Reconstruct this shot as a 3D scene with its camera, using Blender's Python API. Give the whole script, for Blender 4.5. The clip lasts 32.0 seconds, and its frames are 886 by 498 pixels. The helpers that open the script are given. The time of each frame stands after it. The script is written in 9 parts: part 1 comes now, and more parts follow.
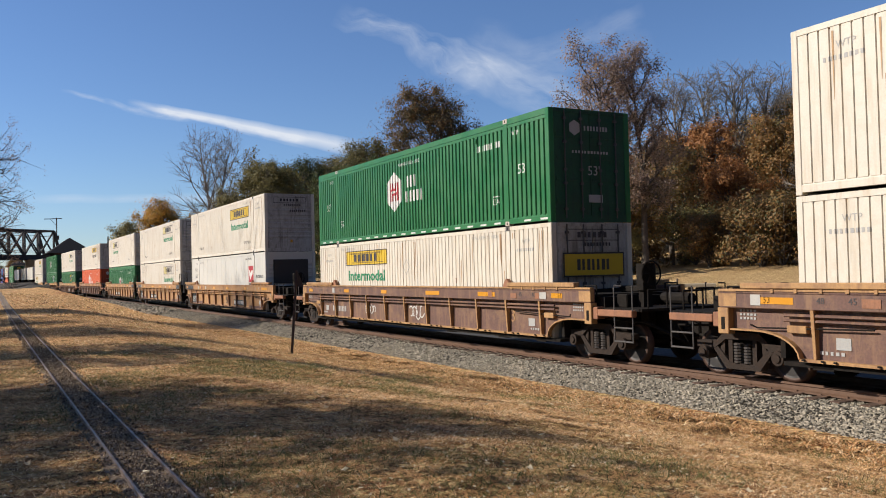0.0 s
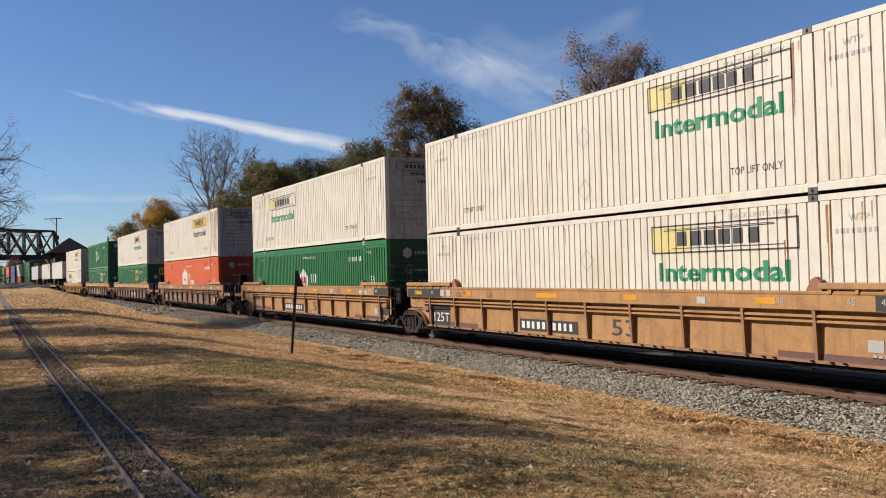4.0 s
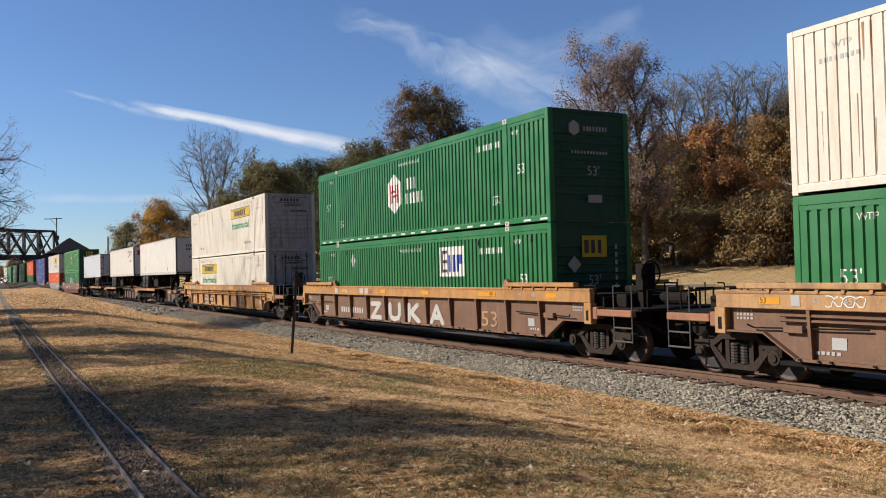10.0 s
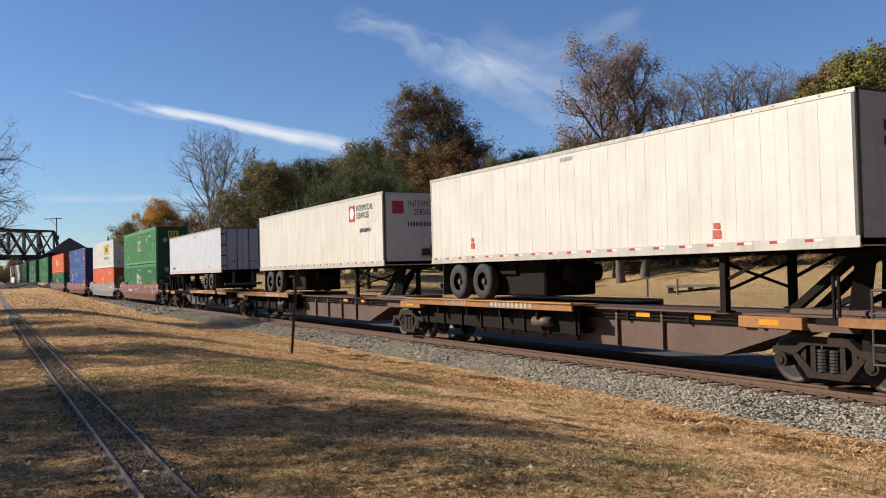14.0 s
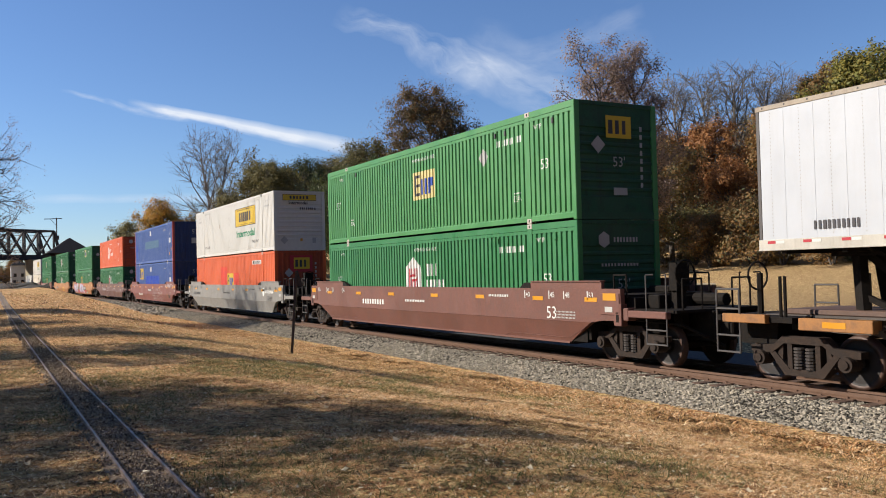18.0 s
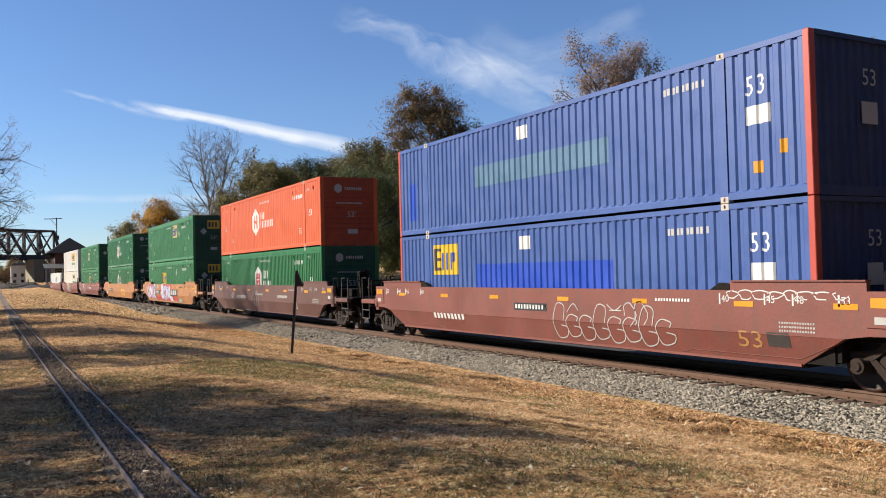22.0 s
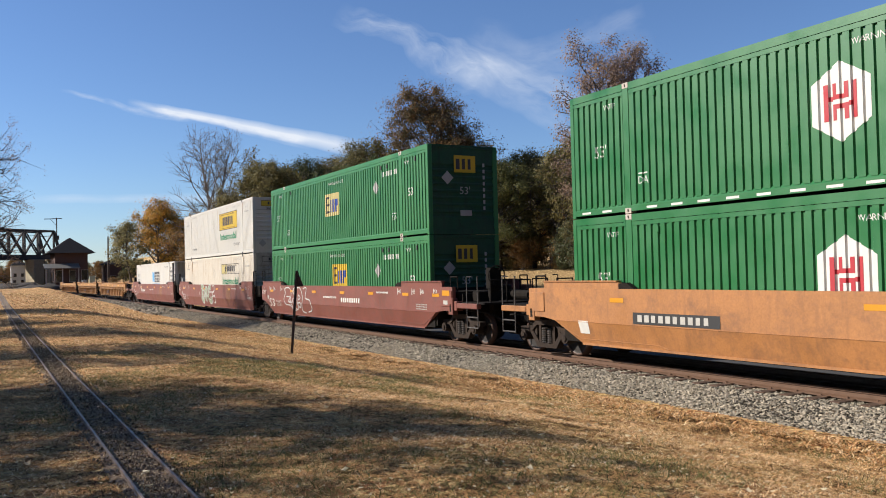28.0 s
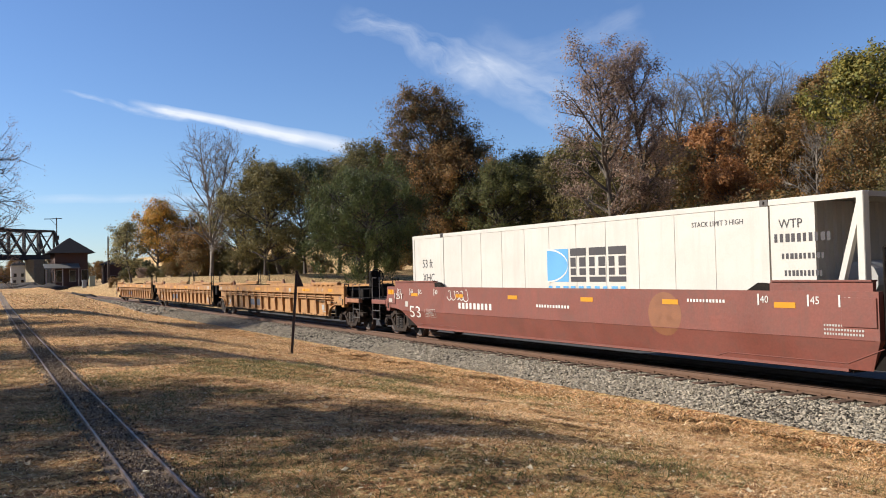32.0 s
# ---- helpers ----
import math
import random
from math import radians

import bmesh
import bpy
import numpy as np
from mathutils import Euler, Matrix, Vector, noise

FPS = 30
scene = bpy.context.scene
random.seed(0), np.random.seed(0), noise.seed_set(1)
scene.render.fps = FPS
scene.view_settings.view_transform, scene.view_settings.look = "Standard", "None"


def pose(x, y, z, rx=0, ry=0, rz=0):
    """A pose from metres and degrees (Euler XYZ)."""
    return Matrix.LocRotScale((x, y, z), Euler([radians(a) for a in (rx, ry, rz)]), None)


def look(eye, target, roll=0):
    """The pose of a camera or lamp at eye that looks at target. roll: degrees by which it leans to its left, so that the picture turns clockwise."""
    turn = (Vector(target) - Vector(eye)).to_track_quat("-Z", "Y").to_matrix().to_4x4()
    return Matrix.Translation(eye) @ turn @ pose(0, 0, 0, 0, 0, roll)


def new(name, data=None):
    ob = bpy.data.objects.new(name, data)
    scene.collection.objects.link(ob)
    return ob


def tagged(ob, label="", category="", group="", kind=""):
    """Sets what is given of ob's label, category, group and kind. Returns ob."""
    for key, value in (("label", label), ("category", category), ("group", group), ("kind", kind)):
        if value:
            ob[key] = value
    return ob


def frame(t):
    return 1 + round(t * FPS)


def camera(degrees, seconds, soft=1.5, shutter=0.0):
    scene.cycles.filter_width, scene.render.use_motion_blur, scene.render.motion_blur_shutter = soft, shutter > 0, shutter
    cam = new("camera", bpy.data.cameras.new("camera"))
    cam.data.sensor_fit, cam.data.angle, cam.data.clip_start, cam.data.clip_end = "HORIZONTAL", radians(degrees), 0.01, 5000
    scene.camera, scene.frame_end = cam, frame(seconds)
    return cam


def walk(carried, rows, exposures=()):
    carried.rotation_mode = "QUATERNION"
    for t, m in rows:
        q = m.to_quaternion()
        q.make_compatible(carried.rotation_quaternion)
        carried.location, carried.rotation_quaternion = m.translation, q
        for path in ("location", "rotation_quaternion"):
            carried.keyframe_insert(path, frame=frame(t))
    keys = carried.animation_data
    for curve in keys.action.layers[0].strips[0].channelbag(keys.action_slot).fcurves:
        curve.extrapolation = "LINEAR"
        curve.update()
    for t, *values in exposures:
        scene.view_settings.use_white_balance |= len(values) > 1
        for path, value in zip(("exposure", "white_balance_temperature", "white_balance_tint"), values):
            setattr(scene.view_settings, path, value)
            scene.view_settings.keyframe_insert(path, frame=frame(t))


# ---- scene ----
# Camera: stands still beside the line
cam = camera(54.95, 32.0, soft=1.0)
YAW, PITCH, ROLL = radians(61.11), radians(1.45), -1.41
EYE = Vector((0, 0, 2.10))
FWD = Vector((-math.sin(YAW) * math.cos(PITCH), math.cos(YAW) * math.cos(PITCH), math.sin(PITCH)))
CAM_POSE = look(EYE, EYE + FWD, ROLL)
walk(cam, [(0, CAM_POSE), (32, CAM_POSE)], exposures=[(0, 0.51), (1, 0.51), (2, 0.41), (3, 0.16), (3.6, 0.31), (5.5, 0.46), (6, 0.43), (7, 0.51), (8, 0.28), (9, 0.53), (10, 0.53), (11, 0.61), (12, 0.41), (13, 0.05), (14, 0.53), (17, 0.67), (18, 0.65), (19, 0.71), (20, 0.61), (21, 0.29), (22, 0.75), (23, 0.74), (24, 0.7), (25, 0.77), (25.5, 0.88), (27.5, 0.9), (28, 0.65), (29, 0.86), (30, 0.51), (31, 0.24), (32, 0.76)])

# Sun and sky: low autumn sun from behind the camera's left shoulder
SUN_AZ, SUN_EL = radians(33), radians(31)
SUN_DIR = Vector((-math.sin(SUN_AZ) * math.cos(SUN_EL), -math.cos(SUN_AZ) * math.cos(SUN_EL), math.sin(SUN_EL)))
sun = new("sun", bpy.data.lights.new("sun", "SUN"))
sun.data.energy, sun.data.angle, sun.data.color = 5.0, radians(0.55), (1.0, 0.925, 0.82)
sun.matrix_world = look(SUN_DIR * 50, (0, 0, 0))


def N(nt, kind, **values):
    """A node with its settings; a key that is an input's name sets or links that input."""
    n = nt.nodes.new(kind)
    for k, v in values.items():
        if k.startswith("i_"):
            key = k[2:]
            sock = n.inputs[int(key)] if key.isdigit() else n.inputs[key.replace("_", " ")]
            if isinstance(v, bpy.types.NodeSocket):
                nt.links.new(v, sock)
            else:
                sock.default_value = v
        else:
            setattr(n, k, v)
    return n


def make_world():
    world = bpy.data.worlds.new("sky")
    world.use_nodes = True
    scene.world = world
    nt = world.node_tree
    nt.nodes.clear()
    sky = N(nt, "ShaderNodeTexSky", sky_type="NISHITA", sun_disc=False, sun_elevation=SUN_EL,
            sun_rotation=math.atan2(SUN_DIR.x, SUN_DIR.y), altitude=200, air_density=1.0, dust_density=0.1, ozone_density=3.5)
    way = N(nt, "ShaderNodeTexCoord").outputs["Generated"]

    def M(op, a, b=0.0, c=0.0, clamp=False):
        n = N(nt, "ShaderNodeMath", operation=op, i_0=a, i_1=b, i_2=c)
        n.use_clamp = clamp
        return n.outputs[0]

    # Thin cirrus and one old vapour trail, on a flat sheet of sky in front of the place
    mat3 = CAM_POSE.to_3x3()
    right, up, fwd = mat3.col[0], mat3.col[1], -mat3.col[2]
    dot = lambda v: N(nt, "ShaderNodeVectorMath", operation="DOT_PRODUCT", i_0=way, i_1=tuple(v)).outputs["Value"]
    depth = M("MAXIMUM", dot(fwd), 0.05)
    u, v = M("DIVIDE", dot(right), depth), M("DIVIDE", dot(up), depth)
    uv = N(nt, "ShaderNodeCombineXYZ", i_0=u, i_1=v).outputs[0]

    def streak(u0, v0, angle, length, w0, w1, soft, stretch, scale, seed, thresh):
        """A cloud band from (u0, v0) along an angle, widening from w0 to w1."""
        c, s = math.cos(angle), math.sin(angle)
        du, dv = M("SUBTRACT", u, u0), M("SUBTRACT", v, v0)
        a = M("ADD", M("MULTIPLY", du, c), M("MULTIPLY", dv, s))
        b = M("SUBTRACT", M("MULTIPLY", dv, c), M("MULTIPLY", du, s))
        warp = N(nt, "ShaderNodeTexNoise", i_Vector=uv, i_Scale=9.0, i_Detail=3.0).outputs["Fac"]
        b = M("ADD", b, M("MULTIPLY", M("SUBTRACT", warp, 0.5), soft))
        t = M("DIVIDE", a, length)
        ends = M("MULTIPLY", M("MULTIPLY", t, 6.0, clamp=True), M("MULTIPLY", M("SUBTRACT", 1.0, t), 9.0, clamp=True))
        width = M("ADD", w0, M("MULTIPLY", t, w1 - w0))
        across = M("SUBTRACT", 1.0, M("DIVIDE", M("ABSOLUTE", b), width), clamp=True)
        across = M("POWER", across, 0.7)
        grain_at = N(nt, "ShaderNodeCombineXYZ", i_0=M("MULTIPLY", a, 1.0), i_1=M("MULTIPLY", b, stretch), i_2=seed).outputs[0]
        grain = N(nt, "ShaderNodeTexNoise", i_Vector=grain_at, i_Scale=scale, i_Detail=6.0, i_Roughness=0.6).outputs["Fac"]
        grain = M("MULTIPLY", M("SUBTRACT", grain, thresh), 3.0, clamp=True)
        return M("MULTIPLY", M("MULTIPLY", ends, across), grain)

    f = 1.0 / 1507.8
    P = lambda x, y: ((x - 784) * f, (441 - y) * f)
    bands = []
    for (x0, y0), (x1, y1), w0, w1, soft, stretch, scale, seed, thresh, gain in (
            ((225, 178), (640, 266), 7, 17, 0.012, 4, 16, 1.0, 0.12, 0.85),
            ((250, 186), (560, 258), 5, 12, 0.02, 3, 26, 7.0, 0.3, 0.55),
            ((105, 165), (360, 214), 4, 9, 0.03, 3, 24, 2.0, 0.36, 0.5),
            ((600, 10), (880, 150), 22, 40, 0.09, 2.5, 13, 3.0, 0.36, 0.55),
            ((790, 90), (1060, 240), 34, 60, 0.08, 3, 10, 4.0, 0.36, 0.5),
            ((880, 125), (1150, 40), 40, 60, 0.09, 3, 10, 5.0, 0.4, 0.24),
            ((820, 70), (1010, 150), 45, 60, 0.1, 2, 8, 8.0, 0.38, 0.22),
            ((40, 352), (420, 352), 9, 9, 0.01, 3, 9, 6.0, 0.3, 0.35)):
        (u0, v0), (u1, v1) = P(x0, y0), P(x1, y1)
        bands.append(M("MULTIPLY", streak(u0, v0, math.atan2(v1 - v0, u1 - u0), math.hypot(u1 - u0, v1 - v0),
                                          w0 * f, w1 * f, soft, stretch, scale, seed, thresh), gain))
    cloud = bands[0]
    for b in bands[1:]:
        cloud = M("ADD", cloud, b, clamp=True)
    front = M("GREATER_THAN", dot(fwd), 0.3)
    cloud = M("MULTIPLY", cloud, front)
    tint = N(nt, "ShaderNodeMix", data_type="RGBA", blend_type="MULTIPLY", i_0=1.0, i_6=sky.outputs[0], i_7=(0.84, 0.95, 1.17, 1)).outputs[2]
    mix = N(nt, "ShaderNodeMix", data_type="RGBA", i_0=cloud, i_6=tint, i_7=(7.4, 7.9, 8.8, 1))
    bg = N(nt, "ShaderNodeBackground", i_Color=mix.outputs[2], i_Strength=0.07)
    out = N(nt, "ShaderNodeOutputWorld", i_Surface=bg.outputs[0])


make_world()
# ---- materials ----
MATS = {}


def paint(name, color, rough=0.5, metal=0.0, var=0.12, scale=1.5, dirt=0.0, dirt_color=(0.1, 0.07, 0.05), grain=60.0, bump=0.0,
          bump_scale=40.0, streaks=0.0, per_object=0.0, spec=0.5, trans=0.0):
    """A surface with a base colour, broad and fine variation, stains that run down and fine relief."""
    if name in MATS:
        return MATS[name]
    color, dirt_color = [c * 0.7 for c in color], [c * 0.7 for c in dirt_color]
    m = bpy.data.materials.new(name)
    m.use_nodes = True
    nt = m.node_tree
    bsdf = nt.nodes["Principled BSDF"]
    at = N(nt, "ShaderNodeTexCoord").outputs["Object"]
    info = N(nt, "ShaderNodeObjectInfo").outputs["Random"]
    off = N(nt, "ShaderNodeCombineXYZ", i_0=info, i_1=info, i_2=info).outputs[0]
    off = N(nt, "ShaderNodeVectorMath", operation="SCALE", i_0=off, i_Scale=37.0).outputs[0]
    at = N(nt, "ShaderNodeVectorMath", operation="ADD", i_0=at, i_1=off).outputs[0]
    broad = N(nt, "ShaderNodeTexNoise", i_Vector=at, i_Scale=scale, i_Detail=5.0).outputs["Fac"]
    fine = N(nt, "ShaderNodeTexNoise", i_Vector=at, i_Scale=grain, i_Detail=3.0).outputs["Fac"]
    both = N(nt, "ShaderNodeMath", operation="ADD", i_0=broad, i_1=fine).outputs[0]
    if per_object:
        both = N(nt, "ShaderNodeMath", operation="MULTIPLY_ADD", i_0=info, i_1=per_object / max(var, 1e-3), i_2=both).outputs[0]
    level = N(nt, "ShaderNodeMapRange", i_0=both, i_1=0.6, i_2=1.4, i_3=1 - var, i_4=1 + var)
    level.clamp = False
    tone = N(nt, "ShaderNodeVectorMath", operation="SCALE", i_0=tuple(color), i_Scale=level.outputs[0]).outputs[0]
    if dirt or streaks:
        stretched = N(nt, "ShaderNodeMapping", i_Vector=at, i_Scale=(2.2, 2.2, 0.25)).outputs[0]
        run = N(nt, "ShaderNodeTexNoise", i_Vector=stretched, i_Scale=2.2, i_Detail=6.0, i_Roughness=0.65).outputs["Fac"]
        blot = N(nt, "ShaderNodeTexNoise", i_Vector=at, i_Scale=scale * 2.3, i_Detail=6.0, i_Roughness=0.7).outputs["Fac"]
        run = N(nt, "ShaderNodeMapRange", i_0=run, i_1=0.49, i_2=0.71, i_3=0.0, i_4=streaks).outputs[0]
        blot = N(nt, "ShaderNodeMapRange", i_0=blot, i_1=0.49, i_2=0.69, i_3=0.0, i_4=dirt).outputs[0]
        fac = N(nt, "ShaderNodeMath", operation="MAXIMUM", i_0=run, i_1=blot).outputs[0]
        tone = N(nt, "ShaderNodeMix", data_type="RGBA", i_0=fac, i_6=tone, i_7=(*dirt_color, 1)).outputs[2]
    nt.links.new(tone, bsdf.inputs["Base Color"])
    r = N(nt, "ShaderNodeMapRange", i_0=broad, i_1=0.3, i_2=0.7, i_3=max(rough - 0.1, 0.03), i_4=min(rough + 0.12, 1))
    nt.links.new(r.outputs[0], bsdf.inputs["Roughness"])
    bsdf.inputs["Metallic"].default_value = metal
    bsdf.inputs["Specular IOR Level"].default_value = spec
    if bump:
        lift = N(nt, "ShaderNodeTexNoise", i_Vector=at, i_Scale=bump_scale, i_Detail=4.0).outputs["Fac"]
        b = N(nt, "ShaderNodeBump", i_Height=lift, i_Strength=min(bump, 1.0), i_Distance=0.02)
        nt.links.new(b.outputs[0], bsdf.inputs["Normal"])
    MATS[name] = m
    return m


def leafy(name, colors, rough=0.6, glow_through=0.38, patch_scale=0.35, patch_amp=0.3, own=1.0):
    """Leaves: each leaf takes a tone between the given colours; light shines through a little."""
    m = bpy.data.materials.new(name)
    m.use_nodes = True
    nt = m.node_tree
    bsdf = nt.nodes["Principled BSDF"]
    rnd = N(nt, "ShaderNodeNewGeometry").outputs["Random Per Island"]
    at = N(nt, "ShaderNodeTexCoord").outputs["Object"]
    patch = N(nt, "ShaderNodeTexNoise", i_Vector=at, i_Scale=patch_scale, i_Detail=3.0).outputs["Fac"]
    patch = N(nt, "ShaderNodeMapRange", i_0=patch, i_1=0.3, i_2=0.7, i_3=-patch_amp + 0.5 - own / 2, i_4=patch_amp + 0.5 - own / 2).outputs[0]
    f = N(nt, "ShaderNodeMath", operation="MULTIPLY_ADD", i_0=rnd, i_1=own, i_2=patch)
    f.use_clamp = True
    ramp = N(nt, "ShaderNodeValToRGB", i_0=f.outputs[0])
    els = ramp.color_ramp.elements
    for i, c in enumerate(colors):
        e = els[i] if i < 2 else els.new(0.5)
        e.color = (*c, 1)
    for i, e in enumerate(els):
        e.position = i / max(len(colors) - 1, 1)
    nt.links.new(ramp.outputs[0], bsdf.inputs["Base Color"])
    bsdf.inputs["Roughness"].default_value = rough
    bsdf.inputs["Specular IOR Level"].default_value = 0.25
    tr = N(nt, "ShaderNodeBsdfTranslucent", i_Color=ramp.outputs[0])
    mix = N(nt, "ShaderNodeMixShader", i_0=glow_through, i_1=bsdf.outputs[0], i_2=tr.outputs[0])
    nt.links.new(mix.outputs[0], nt.nodes["Material Output"].inputs["Surface"])
    return m


# ---- building helpers ----
def link_mesh(name, bm, material=None, smooth=False):
    me = bpy.data.meshes.new(name)
    bm.to_mesh(me)
    bm.free()
    if material:
        me.materials.append(material)
    if smooth:
        me.polygons.foreach_set("use_smooth", [True] * len(me.polygons))
    return me


def empty(name, m=None, label="", category="", group="", kind=""):
    ob = new(name)
    ob.empty_display_size = 0.2
    if m is not None:
        ob.matrix_world = m
    return tagged(ob, label, category, group, kind)


def part(name, data, material, parent, label="", m=None, smooth=False):
    """One mesh object under a thing or a part. data: a bmesh or a mesh that is shared."""
    joined = "bars" in name
    name = name.replace("bars", "strip")
    me = link_mesh(name, data, material, smooth) if isinstance(data, bmesh.types.BMesh) else data
    ob = new(name, me)
    ob.parent = parent
    if m is not None:
        ob.matrix_basis = m
    if material and (len(me.materials) == 0):
        me.materials.append(material)
    elif material and me.materials[0] != material:
        ob.material_slots[0].link = "OBJECT"
        ob.material_slots[0].material = material
    if joined or "dashes" in name or name in ("lettering", "rust_streak", "panel_trim", "bolt_strip", "seam_strip", "reflector_tape", "sprayed_scrawl"):
        ob["kind"] = "stuff"
    return tagged(ob, label)


def thing(name, data, material, label, category, m=None, group="", kind="", smooth=False):
    me = link_mesh(name, data, material, smooth) if isinstance(data, bmesh.types.BMesh) else data
    ob = new(name, me)
    if m is not None:
        ob.matrix_world = m
    return tagged(ob, label, category, group, kind)


def box(bm, x0, x1, y0, y1, z0, z1, bevel=0.0):
    vs = bmesh.ops.create_cube(bm, size=1.0, matrix=Matrix.LocRotScale(((x0 + x1) / 2, (y0 + y1) / 2, (z0 + z1) / 2), None,
                                                                      (abs(x1 - x0), abs(y1 - y0), abs(z1 - z0))))["verts"]
    if bevel:
        es = list({e for v in vs for e in v.link_edges})
        bmesh.ops.bevel(bm, geom=es, offset=bevel, segments=1, affect="EDGES")
    return bm


def boxes(*specs, bevel=0.0):
    bm = bmesh.new()
    for s in specs:
        box(bm, *s, bevel=bevel)
    return bm


def tube(bm, a, b, r0, r1=None, n=8, caps=True):
    """A tapered round bar from a to b."""
    a, b = Vector(a), Vector(b)
    d = b - a
    m = Matrix.Translation((a + b) / 2) @ d.to_track_quat("Z", "Y").to_matrix().to_4x4()
    bmesh.ops.create_cone(bm, cap_ends=caps, segments=n, radius1=r0, radius2=r0 if r1 is None else r1, depth=d.length, matrix=m)
    return bm


def beam(bm, a, b, w, h):
    """A square bar from a to b, w wide and h deep."""
    a, b = Vector(a), Vector(b)
    d = b - a
    m = Matrix.Translation((a + b) / 2) @ d.to_track_quat("Z", "Y").to_matrix().to_4x4() @ Matrix.Diagonal((w, h, d.length, 1))
    bmesh.ops.create_cube(bm, size=1.0, matrix=m)
    return bm


def prism(bm, outline, y0, y1):
    """A plate whose outline lies in x and z, between y0 and y1."""
    n = len(outline)
    a = [bm.verts.new((x, y0, z)) for x, z in outline]
    b = [bm.verts.new((x, y1, z)) for x, z in outline]
    bm.faces.new(a)
    bm.faces.new(b[::-1])
    for i in range(n):
        j = (i + 1) % n
        bm.faces.new((a[i], b[i], b[j], a[j]))
    bmesh.ops.recalc_face_normals(bm, faces=bm.faces[:])
    return bm


def grid_mesh(name, xs, ys, height):
    """A sheet over the given lines, with height(x, y) for arrays."""
    X, Y = np.meshgrid(np.array(xs), np.array(ys))
    Z = height(X, Y)
    verts = np.stack([X.ravel(), Y.ravel(), Z.ravel()], 1)
    nx, ny = len(xs), len(ys)
    i = (np.arange(ny - 1)[:, None] * nx + np.arange(nx - 1)[None, :]).ravel()
    faces = np.stack([i, i + 1, i + nx + 1, i + nx], 1)
    return quads_mesh(name, verts, faces, True)


def quads_mesh(name, verts, faces, smooth=False):
    me = bpy.data.meshes.new(name)
    k = faces.shape[1]
    me.vertices.add(len(verts))
    me.vertices.foreach_set("co", np.ascontiguousarray(verts, dtype=np.float32).ravel())
    me.loops.add(faces.size)
    me.loops.foreach_set("vertex_index", np.ascontiguousarray(faces, dtype=np.int32).ravel())
    me.polygons.add(len(faces))
    me.polygons.foreach_set("loop_start", np.arange(0, faces.size, k, dtype=np.int32))
    me.polygons.foreach_set("use_smooth", [smooth] * len(faces))
    me.update(calc_edges=True)
    return me
# ---- ground, ballast, track ----
TRACK_Y = 13.9
RAIL = -0.10


def bend(u):
    """How far the line has swung towards the camera's side, u metres down the line."""
    u = np.asarray(u, float)
    a = np.clip(u - 90, 0, 40)
    return 0.00028 * a * a + 0.0224 * np.clip(u - 130, 0, None)


def track_y(x):
    return TRACK_Y - bend(-np.asarray(x, float))


def ramp01(v, a, b):
    t = np.clip((v - a) / (b - a), 0, 1)
    return t * t * (3 - 2 * t)


def ground_z(x, y):
    x, y = np.asarray(x, float), np.asarray(y, float)
    u = -x
    v = y - track_y(x) + TRACK_Y
    toe = -0.52 + 0.42 * ramp01(u, 60, 112) + 0.75 * ramp01(u, 112, 170) + 0.3 * ramp01(u, 170, 260)
    near = 0.5 + 0.35 * ramp01(u, 60, 160)
    z = near + (toe - near) * ramp01(v, 3.2, 11.0)
    z = z + 0.9 * np.exp(-(((x + 128) / 22) ** 2 + ((v - 9.0) / 2.6) ** 2))
    bed = np.minimum(toe, -0.42)
    z = np.where(v > 11.6, toe + (bed - toe) * ramp01(v, 11.6, 12.3), z)
    right = -0.5 * (ramp01(v, 16.2, 17.2) - ramp01(v, 22.5, 27)) + 0.3 * ramp01(v, 17, 34) + 2.2 * ramp01(v, 47, 64)
    left = 2.5 * ramp01(v, 16.6, 24) * (1 - 0.6 * ramp01(u, 150, 190))
    far = -0.42 + right + (left - right) * ramp01(u, 68, 98) + 0.9 * ramp01(v, 64, 90)
    hill = 46 * ramp01(v - 0.35 * np.clip(u - 40, 0, 400), 62, 190)
    z = np.where(v > 16.2, far + hill, z)
    rough = 0.05 * np.sin(x * 0.9 + 1.3 * np.sin(y * 0.6)) * np.sin(y * 0.8 + np.sin(x * 0.35))
    rough = rough + 0.016 * np.sin(x * 5.1 + 2.0 * np.sin(y * 3.7)) * np.sin(y * 5.7 + 2.0 * np.sin(x * 3.3)) * (np.abs(y) < 14)
    z = z + rough * ((v < 10.5) | (v > 17.5)) * ramp01(np.abs(y - 1.5), 0.8, 1.8)
    return z


def spaced(*runs):
    out = []
    for a, b, d in runs:
        out += list(np.arange(a, b, d))
    return out


